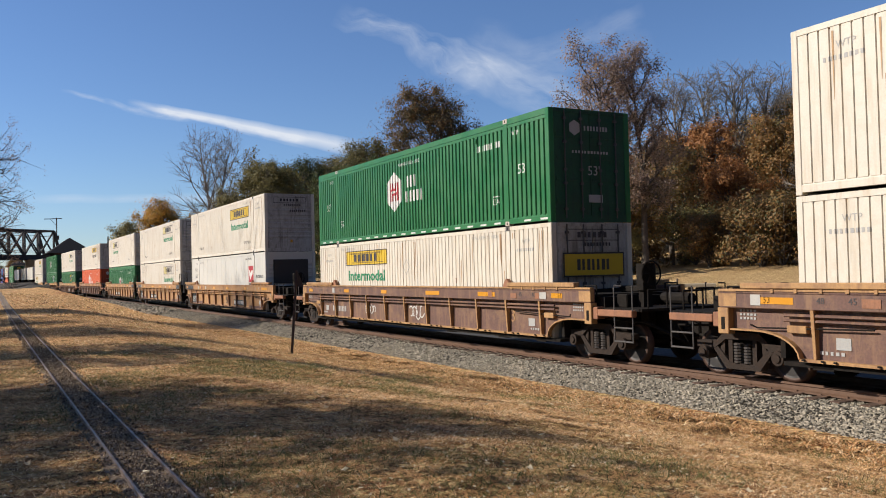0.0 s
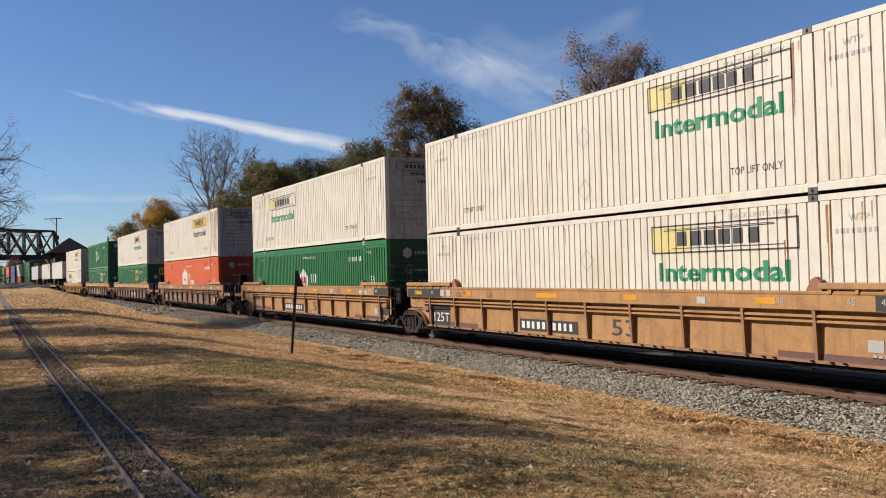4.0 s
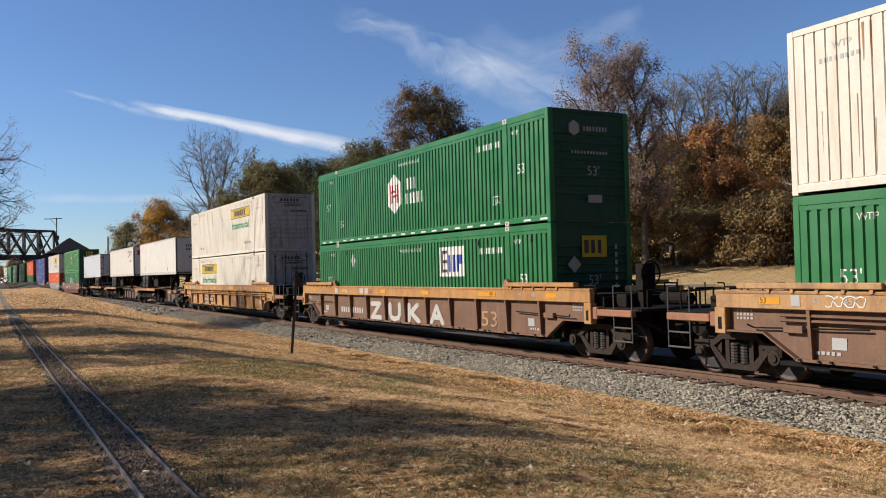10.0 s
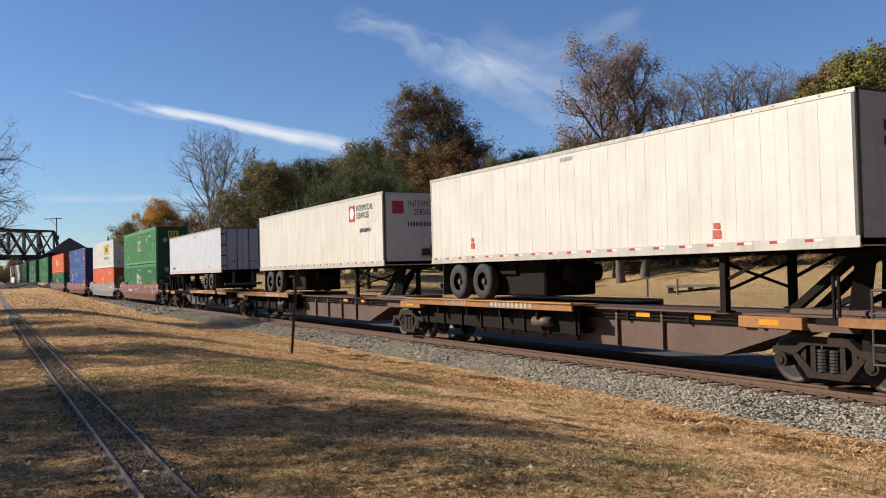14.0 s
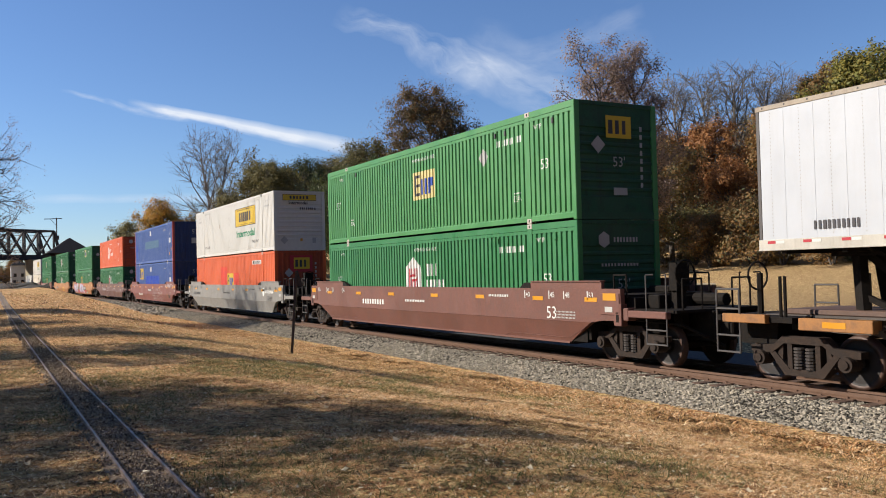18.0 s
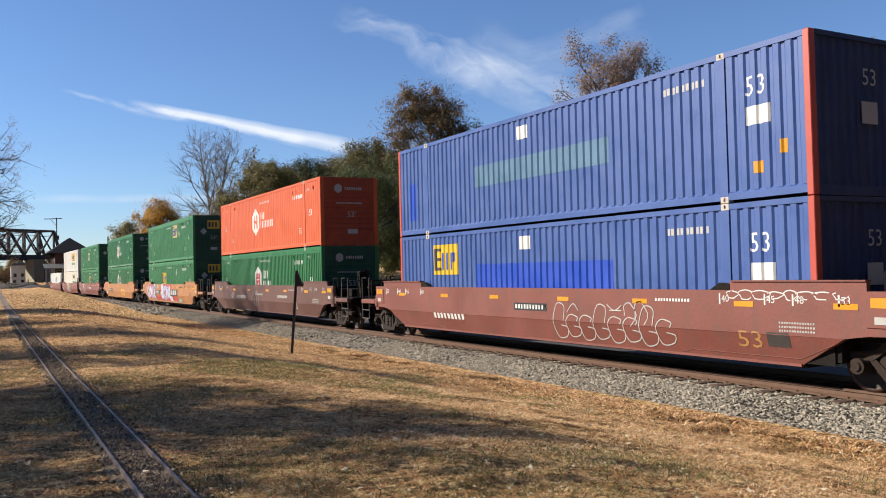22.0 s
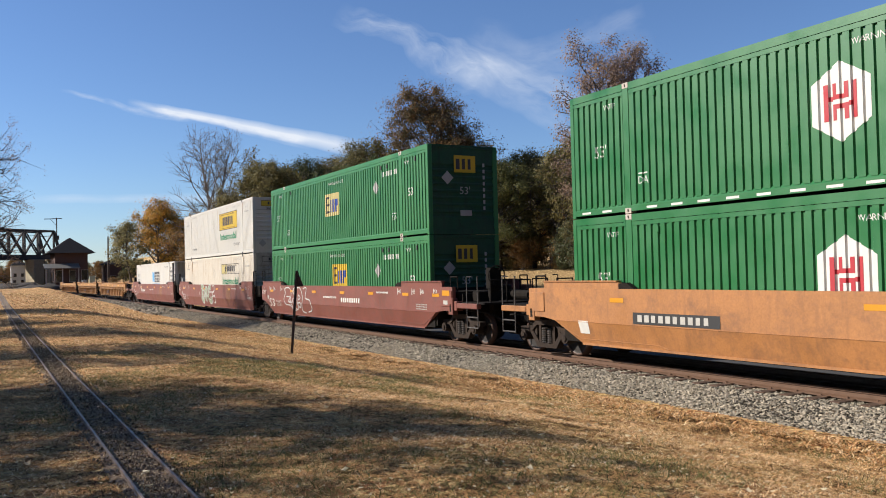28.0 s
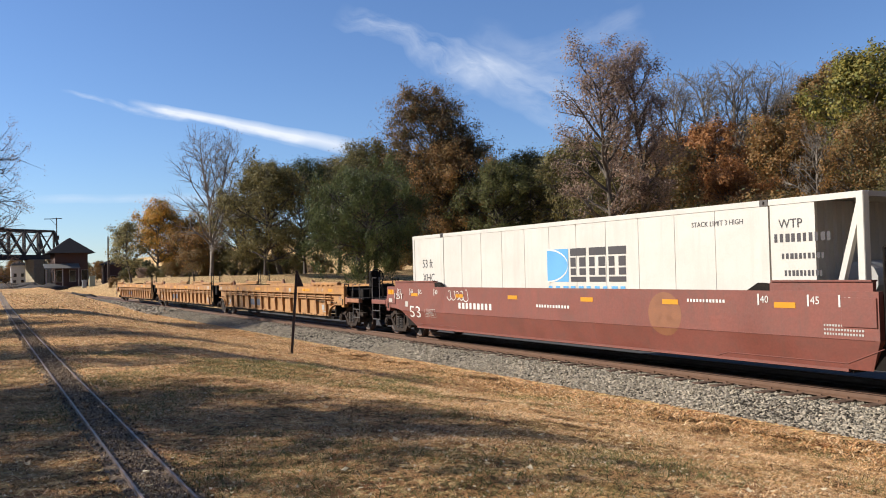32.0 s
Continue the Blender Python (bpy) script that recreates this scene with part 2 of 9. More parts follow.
def grass_material():
    m = bpy.data.materials.new("dry_grass")
    m.use_nodes = True
    nt = m.node_tree
    bsdf = nt.nodes["Principled BSDF"]
    at = N(nt, "ShaderNodeTexCoord").outputs["Object"]
    noise_at = lambda s, d=4.0: N(nt, "ShaderNodeTexNoise", i_Vector=at, i_Scale=s, i_Detail=d, i_Roughness=0.6).outputs["Fac"]
    rng = lambda v, a, b, lo=0.0, hi=1.0: N(nt, "ShaderNodeMapRange", i_0=v, i_1=a, i_2=b, i_3=lo, i_4=hi).outputs[0]
    mix = lambda f, a, b: N(nt, "ShaderNodeMix", data_type="RGBA", i_0=f, i_6=a, i_7=b).outputs[2]
    col = mix(rng(noise_at(0.55), 0.38, 0.62), (0.66, 0.37, 0.165, 1), (0.46, 0.235, 0.1, 1))
    col = mix(rng(noise_at(1.3, 5), 0.5, 0.6, 0, 0.7), col, (0.36, 0.152, 0.06, 1))
    col = mix(rng(noise_at(0.9, 6), 0.56, 0.64, 0, 0.7), col, (0.815, 0.524, 0.231, 1))
    col = mix(rng(noise_at(2.1, 6), 0.58, 0.66, 0, 0.6), col, (0.161, 0.137, 0.0368, 1))
    col = mix(rng(noise_at(0.31, 5), 0.53, 0.68, 0, 0.6), col, (0.247, 0.188, 0.0525, 1))
    y = N(nt, "ShaderNodeSeparateXYZ", i_0=at).outputs[1]
    col = mix(rng(y, 14.0, 19.0, 0, 0.75), col, mix(noise_at(0.2, 5), (0.395, 0.268, 0.137, 1), (0.247, 0.188, 0.0945, 1)))
    col = mix(rng(noise_at(4.0, 6), 0.55, 0.64, 0, 0.65), col, (0.185, 0.12, 0.042, 1))
    col = mix(rng(noise_at(8.0, 8), 0.52, 0.6, 0, 0.85), col, (0.855, 0.627, 0.294, 1))
    col = mix(rng(noise_at(11.0, 8), 0.52, 0.58, 0, 0.9), col, (0.123, 0.0684, 0.0252, 1))
    nt.links.new(col, bsdf.inputs["Base Color"])
    bsdf.inputs["Roughness"].default_value = 0.95
    bsdf.inputs["Specular IOR Level"].default_value = 0.15
    b = N(nt, "ShaderNodeBump", i_Height=noise_at(30.0, 6), i_Strength=1.0, i_Distance=0.09)
    nt.links.new(b.outputs[0], bsdf.inputs["Normal"])
    return m


M_GRASS = grass_material()
M_STONE = paint("ballast_stone", (0.05, 0.046, 0.042), 0.9, var=0.3, scale=9, grain=80, bump=0.6, per_object=0.2)
def islands(name, colors, glow=0.3):
    return leafy(name, colors, 0.85, glow)


M_STONES = islands("crushed_stone", ((0.045, 0.04, 0.032), (0.15, 0.134, 0.105), (0.255, 0.228, 0.18), (0.3, 0.262, 0.2), (0.45, 0.39, 0.3)), 0.0)
M_BLADES = leafy("straw_blades", ((0.085, 0.04, 0.02), (0.22, 0.108, 0.045), (0.25, 0.19, 0.07), (0.58, 0.32, 0.145), (0.8, 0.48, 0.225), (1.0, 0.78, 0.48)), 0.85, 0.3, 1.3, 0.6, 0.95)
M_SWARD = leafy("green_blades", ((0.03, 0.045, 0.014), (0.07, 0.095, 0.026), (0.13, 0.15, 0.045), (0.3, 0.25, 0.1)), 0.8, 0.35, 3.0, 0.4, 0.8)
M_TIE = paint("tie_wood", (0.105, 0.058, 0.036), 0.85, var=0.35, scale=5, bump=0.7)
M_RAIL = paint("rail_steel", (0.17, 0.095, 0.06), 0.6, metal=0.3, var=0.25, scale=6)

ground = thing("ground", grid_mesh("ground",
               spaced((-1600, -320, 80), (-320, -180, 8), (-180, -60, 2.5), (-60, -24, 0.6), (-24, -4, 0.16), (-4, 30, 2), (30, 600, 40)),
               spaced((-900, -60, 70), (-60, -4, 4), (-4, 0, 0.4), (0, 12, 0.16), (12, 18, 0.4), (18, 60, 2), (60, 260, 6), (260, 1800, 110)), ground_z),
               None, "dry tan autumn grass, mown and patchy, beside the railway", "grass", kind="structure")
ground.data.materials.append(M_GRASS)


def ballast():
    xs = np.array(spaced((-330, -100, 4), (-100, 14.1, 0.5)))
    # Far side widened as a dark sheet, so ground under the cars reads shaded.
    prof = [(-3.0, -0.75), (-2.65, -0.6), (-1.8, -0.37), (-1.3, -0.33), (1.3, -0.33), (1.75, -0.37), (2.8, -0.62), (3.4, -0.78), (6.0, -0.82), (8.4, -0.84), (9.2, -1.1)]
    rng = np.random.default_rng(5)
    V = []
    for x in xs:
        for i, (dy, z) in enumerate(prof):
            V.append((x, float(track_y(x)) + dy + rng.normal(0, 0.04), z - 0.02 + rng.normal(0, 0.006)))
    n, k = len(xs), len(prof)
    i = (np.arange(n - 1)[:, None] * k + np.arange(k - 1)[None, :]).ravel()
    return quads_mesh("ballast_bed", np.array(V), np.stack([i, i + k, i + k + 1, i + 1], 1), False)


bed = thing("ballast_bed", ballast(), None, "bed of grey crushed stone under the railway, widened into a dark sheet", "ballast", kind="structure")
bed.data.materials.append(M_STONE)


def rail_mesh(y_of, z_top, h, w, xs):
    prof = [(-w, -h), (-w, -h * 0.86), (-w * 0.16, -h * 0.7), (-w * 0.16, -h * 0.32), (-w * 0.5, -h * 0.24), (-w * 0.5, -h * 0.04), (-w * 0.35, 0),
            (w * 0.35, 0), (w * 0.5, -h * 0.04), (w * 0.5, -h * 0.24), (w * 0.16, -h * 0.32), (w * 0.16, -h * 0.7), (w, -h * 0.86), (w, -h)]
    V = [(x, y_of(x) + dy, z_top(x) + dz) for x in xs for dy, dz in prof]
    n, k = len(xs), len(prof)
    i = (np.arange(n - 1)[:, None] * k + np.arange(k - 1)[None, :]).ravel()
    return quads_mesh("rail", np.array(V), np.stack([i, i + 1, i + k + 1, i + k], 1), False)


line = empty("railway_track", Matrix.Identity(4), "standard gauge track, rust-brown rails on dark timber ties", "railway track", kind="structure")
for side in (-0.7525, 0.7525):
    part("rail", rail_mesh(lambda x: float(track_y(x)) + side, lambda x: RAIL, 0.17, 0.07, spaced((-330, -60, 5), (-60, 14.1, 2))), M_RAIL, line)


def stones(name, n, x_of, lo, hi, seed, label):
    """Crushed stone along the near shoulder: rough six-sided lumps."""
    rng = np.random.default_rng(seed)
    x = x_of(rng, n)
    v = rng.uniform(-3.0, -0.85, n)
    v = np.where(rng.uniform(0, 1, n) < 0.02, v - np.abs(rng.normal(0, 0.12, n)), v)
    prof_v = np.array([-3.2, -3.0, -2.65, -1.8, -1.3, -1.0])
    prof_z = np.array([-0.7, -0.7, -0.59, -0.38, -0.325, -0.325])
    z = np.interp(v, prof_v, prof_z)
    y = track_y(x) + v
    size = rng.uniform(lo, hi, n)
    cube = np.array([[-1, -1, -1], [1, -1, -1], [1, 1, -1], [-1, 1, -1], [-1, -1, 1], [1, -1, 1], [1, 1, 1], [-1, 1, 1]], float) * 0.5
    pts = cube[None] * rng.uniform(0.55, 1.2, (n, 1, 3)) + rng.normal(0, 0.16, (n, 8, 3))
    ang = rng.uniform(0, 6.28, n)
    c, s = np.cos(ang)[:, None], np.sin(ang)[:, None]
    tilt = rng.uniform(-0.7, 0.7, n)
    ct, st = np.cos(tilt)[:, None], np.sin(tilt)[:, None]
    X, Y, Z = pts[..., 0], pts[..., 1], pts[..., 2]
    Y, Z = Y * ct - Z * st, Y * st + Z * ct
    X, Y = X * c - Y * s, X * s + Y * c
    P = np.stack([X, Y, Z], -1) * size[:, None, None] + np.stack([x, y, z + size * rng.uniform(-0.25, 0.5, n)], -1)[:, None, :]
    f = np.array([[0, 3, 2, 1], [4, 5, 6, 7], [0, 1, 5, 4], [1, 2, 6, 5], [2, 3, 7, 6], [3, 0, 4, 7]])
    F = (np.arange(n)[:, None, None] * 8 + f[None]).reshape(-1, 4)
    ob = thing(name, quads_mesh(name, P.reshape(-1, 3), F), None, label, "ballast", kind="stuff")
    ob.data.materials.append(M_STONES)


STONE_LABEL = "loose angular grey crushed stones along the track shoulder"
stones("ballast_stones", 150000, lambda r, n: r.uniform(-26, -2, n), 0.026, 0.05, 1, STONE_LABEL)
stones("ballast_stones", 80000, lambda r, n: r.uniform(-62, -26, n), 0.038, 0.066, 2, STONE_LABEL)
stones("ballast_stones", 9000, lambda r, n: r.uniform(-105, -62, n), 0.09, 0.16, 3, STONE_LABEL)


def blades(name, n, near, far, h0, h1, seed, label, wide=0.008, green=False, flat_by=(0.8, 4.2), verge=False):
    """Mown straw and grass: bent single blades in a fan before the camera."""
    rng = np.random.default_rng(seed)
    d = np.sqrt(rng.uniform(near ** 2, far ** 2, n))
    az = YAW + rng.uniform(-0.54, 0.52, n)
    x, y = -np.sin(az) * d, np.cos(az) * d
    if verge:
        x = -rng.uniform(near, far, n)
        y = track_y(x) - 2.8 - np.abs(rng.normal(0, 0.55, n))
    tuft = np.sin(x * 0.9 + 1.1 * np.sin(y * 0.7)) * np.sin(y * 1.1 + 1.3 * np.sin(x * 0.8))
    clump = 0.5 * tuft + np.sin(x * 2.1 + 1.7 * np.sin(y * 1.6)) * np.sin(y * 2.4 + 1.3 * np.sin(x * 1.9)) + rng.normal(0, 0.5, n)
    keep = (y - track_y(x) < -2.93 + 0.07 * np.sin(x * 2.3) + rng.normal(0, 0.09, n)) & (clump > -1.25) & (np.abs(y - small_line_y(x)) > 0.16 + rng.uniform(0, 0.12, n))
    if green:
        damp = 0.55 * np.sin(x * 1.1 + 1.4 * np.sin(y * 0.9)) * np.sin(y * 1.6 + 1.1 * np.sin(x * 0.8) + 1.0) + rng.normal(0, 0.2, n)
        for px, dist, size in ((440, 6.6, 1.3), (640, 6.9, 0.9), (500, 15.5, 2.6), (330, 11.5, 1.3), (960, 7.2, 1.2)):
            a = YAW - math.atan((px - 784) / 1507.8)
            damp = damp + 0.95 * np.exp(-((x + math.sin(a) * dist) ** 2 + (y - math.cos(a) * dist) ** 2) / size ** 2)
        keep = keep & (damp > 0.55)
    x, y, d = x[keep], y[keep], d[keep]
    n = len(x)
    z = ground_z(x, y)
    h = rng.uniform(h0, h1, n) * (1 + 0.5 * (rng.uniform(0, 1, n) > 0.93))
    a = rng.uniform(0, 6.28, n)
    lean = rng.uniform(*flat_by, n) * h
    w = wide * (0.6 + d / near * 0.55)
    dx, dy = np.cos(a), np.sin(a)
    base = np.stack([x, y, z - 0.01], -1)
    side = np.stack([-dy * w, dx * w, np.zeros(n)], -1)
    mid = base + np.stack([dx * lean * 0.4, dy * lean * 0.4, h * 0.7], -1)
    tip = base + np.stack([dx * lean, dy * lean, h], -1)
    P = np.stack([base - side, base + side, mid + side * 0.7, mid - side * 0.7, tip], 1)
    F = (np.arange(n)[:, None] * 5 + np.array([0, 1, 2, 3])[None])
    F2 = (np.arange(n)[:, None] * 5 + np.array([3, 2, 4, 4])[None])
    me = bpy.data.meshes.new(name)
    me.from_pydata(P.reshape(-1, 3).tolist(), [], F.tolist() + F2[:, :3].tolist())
    ob = thing(name, me, None, label, "grass", kind="stuff")
    me.materials.append(M_SWARD if green else M_BLADES)


def small_line_y(x):
    """Centre of the miniature railway."""
    u = -np.asarray(x, float)
    return 1.155 + 0.006 * u + 0.000085 * np.minimum(u, 60) ** 2 + 0.0102 * np.maximum(u - 60, 0)


def small_line_z(x):
    return float(ground_z(x, float(small_line_y(x)))) + 0.055


DRY = "short dry straw-coloured grass blades"
blades("grass_blades", 330000, 5.2, 15, 0.006, 0.03, 11, DRY, wide=0.0024)
blades("straw_litter", 70000, 5.2, 17, 0.008, 0.02, 17, "long dead straw lying flat on the lawn", wide=0.0022, flat_by=(5.0, 12.0))
blades("grass_blades", 250000, 15, 42, 0.012, 0.045, 12, DRY, wide=0.005)
blades("grass_blades", 26000, 42, 110, 0.04, 0.09, 13, DRY, wide=0.03)
blades("verge_straw", 60000, 4, 40, 0.012, 0.06, 18, "taller dry straw along the edge of the stones", wide=0.0024, verge=True)
blades("green_grass", 260000, 5.2, 22, 0.012, 0.05, 14, "short green grass in damp patches of the lawn", wide=0.0028, green=True)

# dead leaves scattered on the grass
rng = np.random.default_rng(21)
M_LEAF = islands("fallen_leaf", ((0.3, 0.19, 0.09), (0.6, 0.46, 0.27), (0.8, 0.7, 0.5)))


def fallen_leaves():
    n = 2600
    d = 5.4 + 17 * rng.uniform(0, 1, n) ** 1.7
    az = YAW + rng.uniform(-0.52, 0.5, n)
    x, y = -np.sin(az) * d, np.cos(az) * d
    keep = y - track_y(x) < -3.1
    x, y = x[keep], y[keep]
    n = len(x)
    z = ground_z(x, y) + 0.035
    r = rng.uniform(0.006, 0.018, n)
    r = np.where(rng.uniform(0, 1, n) < 0.045, rng.uniform(0.024, 0.042, n), r)
    star = []
    for k in range(6):
        a = k * math.pi / 3
        star.append((math.cos(a) * (1.0 if k % 2 else 0.62), math.sin(a) * (1.0 if k % 2 else 0.62), 0.25 if k % 2 else -0.1))
    V, F = [], []
    for i in range(n):
        t = rng.uniform(0, 6.28)
        tilt = rng.uniform(-0.6, 0.6)
        for px, py, pz in star:
            qx, qy = px * math.cos(t) - py * math.sin(t), px * math.sin(t) + py * math.cos(t)
            V.append((x[i] + r[i] * qx, y[i] + r[i] * qy, z[i] + r[i] * (pz + tilt * qx)))
        F.append([i * 6 + k for k in range(6)])
    me = bpy.data.meshes.new("fallen_leaves")
    me.from_pydata(V, [], F)
    me.materials.append(M_LEAF)
    thing("fallen_leaves", me, None, "curled tan leaves fallen on the grass", "leaves", kind="stuff")


fallen_leaves()

# miniature railway
mini = empty("miniature_track", Matrix.Identity(4), "narrow miniature railway track on small dark ties", "railway track", kind="structure")
M_SMALL_RAIL = paint("small_rail_steel", (0.24, 0.17, 0.13), 0.5, metal=0.3, var=0.2, scale=5)
xs_small = spaced((-118, -60, 2.5), (-60, -3.9, 0.8))
for side in (-0.165, 0.165):
    part("rail", rail_mesh(lambda x: float(small_line_y(x)) + side, small_line_z, 0.055, 0.022, xs_small), M_SMALL_RAIL, mini)
strip = []
sx = np.array(spaced((-118, -40, 1.5), (-40, -3.9, 0.4)))
for x in sx:
    for k, dy in enumerate((-0.25, -0.17, 0.17, 0.25)):
        yy = float(small_line_y(x)) + dy + float(rng.normal(0, 0.03)) * (k in (0, 3))
        strip.append((x, yy, float(ground_z(x, yy)) + (0.004 if k in (0, 3) else 0.014)))
i = (np.arange(len(sx) - 1)[:, None] * 4 + np.arange(3)[None]).ravel()
M_CINDER = paint("fine_gravel", (0.22, 0.155, 0.1), 0.95, var=0.6, scale=7, grain=90, bump=0.9, bump_scale=60, dirt=0.9, dirt_color=(0.42, 0.29, 0.16))
part("gravel_strip", quads_mesh("gravel_strip", np.array(strip), np.stack([i, i + 4, i + 5, i + 1], 1)), M_CINDER, mini)
def fine_gravel():
    """Small stones and soil crumbs on and between the small ties."""
    n = 26000
    x = -4.2 - rng.uniform(0, 1, n) ** 1.5 * 34
    v = np.clip(rng.normal(0, 0.12, n), -0.3, 0.3)
    y = small_line_y(x) + v
    z = ground_z(x, y) + 0.012
    s = rng.uniform(0.006, 0.022, n) * (1 + (-x) / 22)
    tet = np.array([[-1, -0.7, -0.4], [1, -0.6, -0.4], [0.1, 1, -0.4], [0, 0, 0.9]]) * 0.6
    P = (tet[None] + rng.normal(0, 0.25, (n, 4, 3))) * s[:, None, None] + np.stack([x, y, z], -1)[:, None, :]
    F = (np.arange(n)[:, None, None] * 4 + np.array([[0, 1, 3], [1, 2, 3], [2, 0, 3]])[None]).reshape(-1, 3)
    ob = thing("fine_gravel", quads_mesh("fine_gravel", P.reshape(-1, 3), F), None, "fine brown and grey gravel between the miniature rails", "gravel", kind="stuff")
    ob.data.materials.append(islands("gravel_crumbs", ((0.05, 0.03, 0.016), (0.14, 0.088, 0.048), (0.22, 0.15, 0.09), (0.4, 0.31, 0.21)), 0.0))


fine_gravel()
tie_me = link_mesh("tie", boxes((-0.04, 0.04, -0.23, 0.23, -0.05, 0.0), bevel=0.006), M_TIE)
x = -5.6
while x > -62:
    o = part("tie", tie_me, None, mini, m=pose(x, float(small_line_y(x)) + rng.normal(0, 0.012), small_line_z(x) - 0.036 - 0.014 * rng.random(), 0, 0, rng.normal(0, 2)))
    x -= 0.3
big_tie = link_mesh("tie", boxes((-0.11, 0.11, -1.27, 1.27, -0.18, 0.0), bevel=0.012), M_TIE)
plate_me = link_mesh("tie_plate", boxes((-0.1, 0.1, -0.16, 0.16, -0.01, 0.012), (-0.07, -0.04, -0.12, -0.09, 0.012, 0.04), (0.04, 0.07, 0.09, 0.12, 0.012, 0.04)), M_RAIL)
x = -2.0
while x > -105:
    o = part("tie", big_tie, None, line, m=pose(x, float(track_y(x)) + rng.normal(0, 0.03), RAIL - 0.165, 0, 0, rng.normal(0, 0.8)))
    if x > -40:
        part("tie_plate", plate_me, None, o, m=pose(0, -0.7525, 0.0))
    x -= 0.53
# ---- train: shared meshes ----
V0, A0 = 13.354, 0.0079
MOVERS = []
MESH = {}


def run_at(S, t):
    return S + V0 * (t - 16) + A0 * (t - 16) ** 2 / 2


def shared(key, build, smooth=False):
    if key not in MESH:
        MESH[key] = link_mesh(key if isinstance(key, str) else key[0], build(), None, smooth)
    return MESH[key]


CREAM = paint("aged_white_paint", (0.77, 0.71, 0.6), 0.6, var=0.08, streaks=0.5, dirt=0.22, dirt_color=(0.5, 0.34, 0.18), grain=30)
COOL = paint("fresh_white_paint", (0.7, 0.675, 0.61), 0.5, var=0.06, streaks=0.3, dirt=0.2, dirt_color=(0.5, 0.46, 0.4), grain=30)
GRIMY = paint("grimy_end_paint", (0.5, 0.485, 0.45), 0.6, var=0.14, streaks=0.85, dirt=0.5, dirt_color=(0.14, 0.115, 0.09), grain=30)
GREEN = paint("green_box_paint", (0.012, 0.17, 0.043), 0.42, var=0.10, streaks=0.2, dirt=0.25, dirt_color=(0.03, 0.17, 0.075), grain=30)
FADED = paint("faded_green_paint", (0.064, 0.275, 0.075), 0.5, var=0.12, streaks=0.25, dirt=0.3, dirt_color=(0.09, 0.2, 0.09), grain=30)
MID = paint("worn_green_paint", (0.026, 0.205, 0.058), 0.48, var=0.12, streaks=0.25, dirt=0.35, dirt_color=(0.045, 0.19, 0.1), grain=30)
# Darker box paints for the ends: shade put into the colour, plus road grime.
SHADED_GREEN = paint("shaded_grimy_green", (0.011, 0.085, 0.036), 0.7, var=0.2, streaks=0.7, dirt=0.6, dirt_color=(0.012, 0.03, 0.02), grain=30)
SHADED_ORANGE = paint("shaded_grimy_orange", (0.44, 0.066, 0.014), 0.7, var=0.2, streaks=0.7, dirt=0.6, dirt_color=(0.2, 0.035, 0.015), grain=30)
SHADED_BLUE = paint("shaded_grimy_blue", (0.02, 0.045, 0.14), 0.7, var=0.2, streaks=0.7, dirt=0.6, dirt_color=(0.02, 0.025, 0.05), grain=30)
ORANGE = paint("orange_box_paint", (0.72, 0.11, 0.014), 0.5, var=0.12, streaks=0.4, dirt=0.35, dirt_color=(0.52, 0.1, 0.03), grain=30)
BLUE = paint("blue_box_paint", (0.042, 0.105, 0.34), 0.5, var=0.13, streaks=0.35, dirt=0.5, dirt_color=(0.075, 0.13, 0.33), grain=30)
RED_POST = paint("red_post_paint", (0.55, 0.07, 0.04), 0.5, streaks=0.2, dirt_color=(0.3, 0.1, 0.06))
STEEL = paint("worn_casting_steel", (0.06, 0.048, 0.042), 0.7, metal=0.2, var=0.3, scale=8)
GALV = paint("galvanised_bar", (0.11, 0.1, 0.095), 0.6, metal=0.3, var=0.2, scale=6)
DARKS = paint("grimy_undergear", (0.015, 0.012, 0.01), 0.85, spec=0.15, var=0.4, scale=4, dirt=0.5, dirt_color=(0.04, 0.028, 0.018), bump=0.5)
WHEELM = paint("wheel_steel", (0.022, 0.017, 0.015), 0.65, metal=0.15, var=0.3, scale=6)
RUBBER = paint("tyre_rubber", (0.035, 0.034, 0.033), 0.85, var=0.25, scale=10)
BLACKP = paint("black_paint", (0.025, 0.025, 0.027), 0.6, var=0.2)
INK = paint("dark_lettering", (0.05, 0.045, 0.05), 0.6, var=0.15, scale=6)
WINK = paint("white_lettering", (0.78, 0.77, 0.72), 0.6, var=0.1, scale=6)
GINK = paint("green_lettering", (0.02, 0.27, 0.12), 0.6, var=0.15, scale=6)
RINK = paint("red_lettering", (0.5, 0.02, 0.035), 0.6, var=0.12, scale=6)
YPAN = paint("yellow_panel", (0.75, 0.5, 0.02), 0.5, var=0.08, scale=4)
PALE = paint("bleached_yellow_panel", (0.74, 0.62, 0.26), 0.5, var=0.12, scale=2)
BINK = paint("blue_lettering", (0.02, 0.07, 0.4), 0.5, var=0.1)
SKYB = paint("light_blue_panel", (0.13, 0.42, 0.75), 0.5, var=0.1)
MARK = paint("amber_reflector", (0.75, 0.33, 0.02), 0.35, var=0.1)
CASTP = paint("dirty_white_casting", (0.6, 0.53, 0.46), 0.7, var=0.3, scale=8, dirt=0.6, dirt_color=(0.3, 0.2, 0.14))
PINK = paint("chalky_lettering", (0.52, 0.5, 0.46), 0.7, var=0.2, scale=6)
GREYP = paint("grey_patch", (0.45, 0.44, 0.42), 0.6, var=0.15)

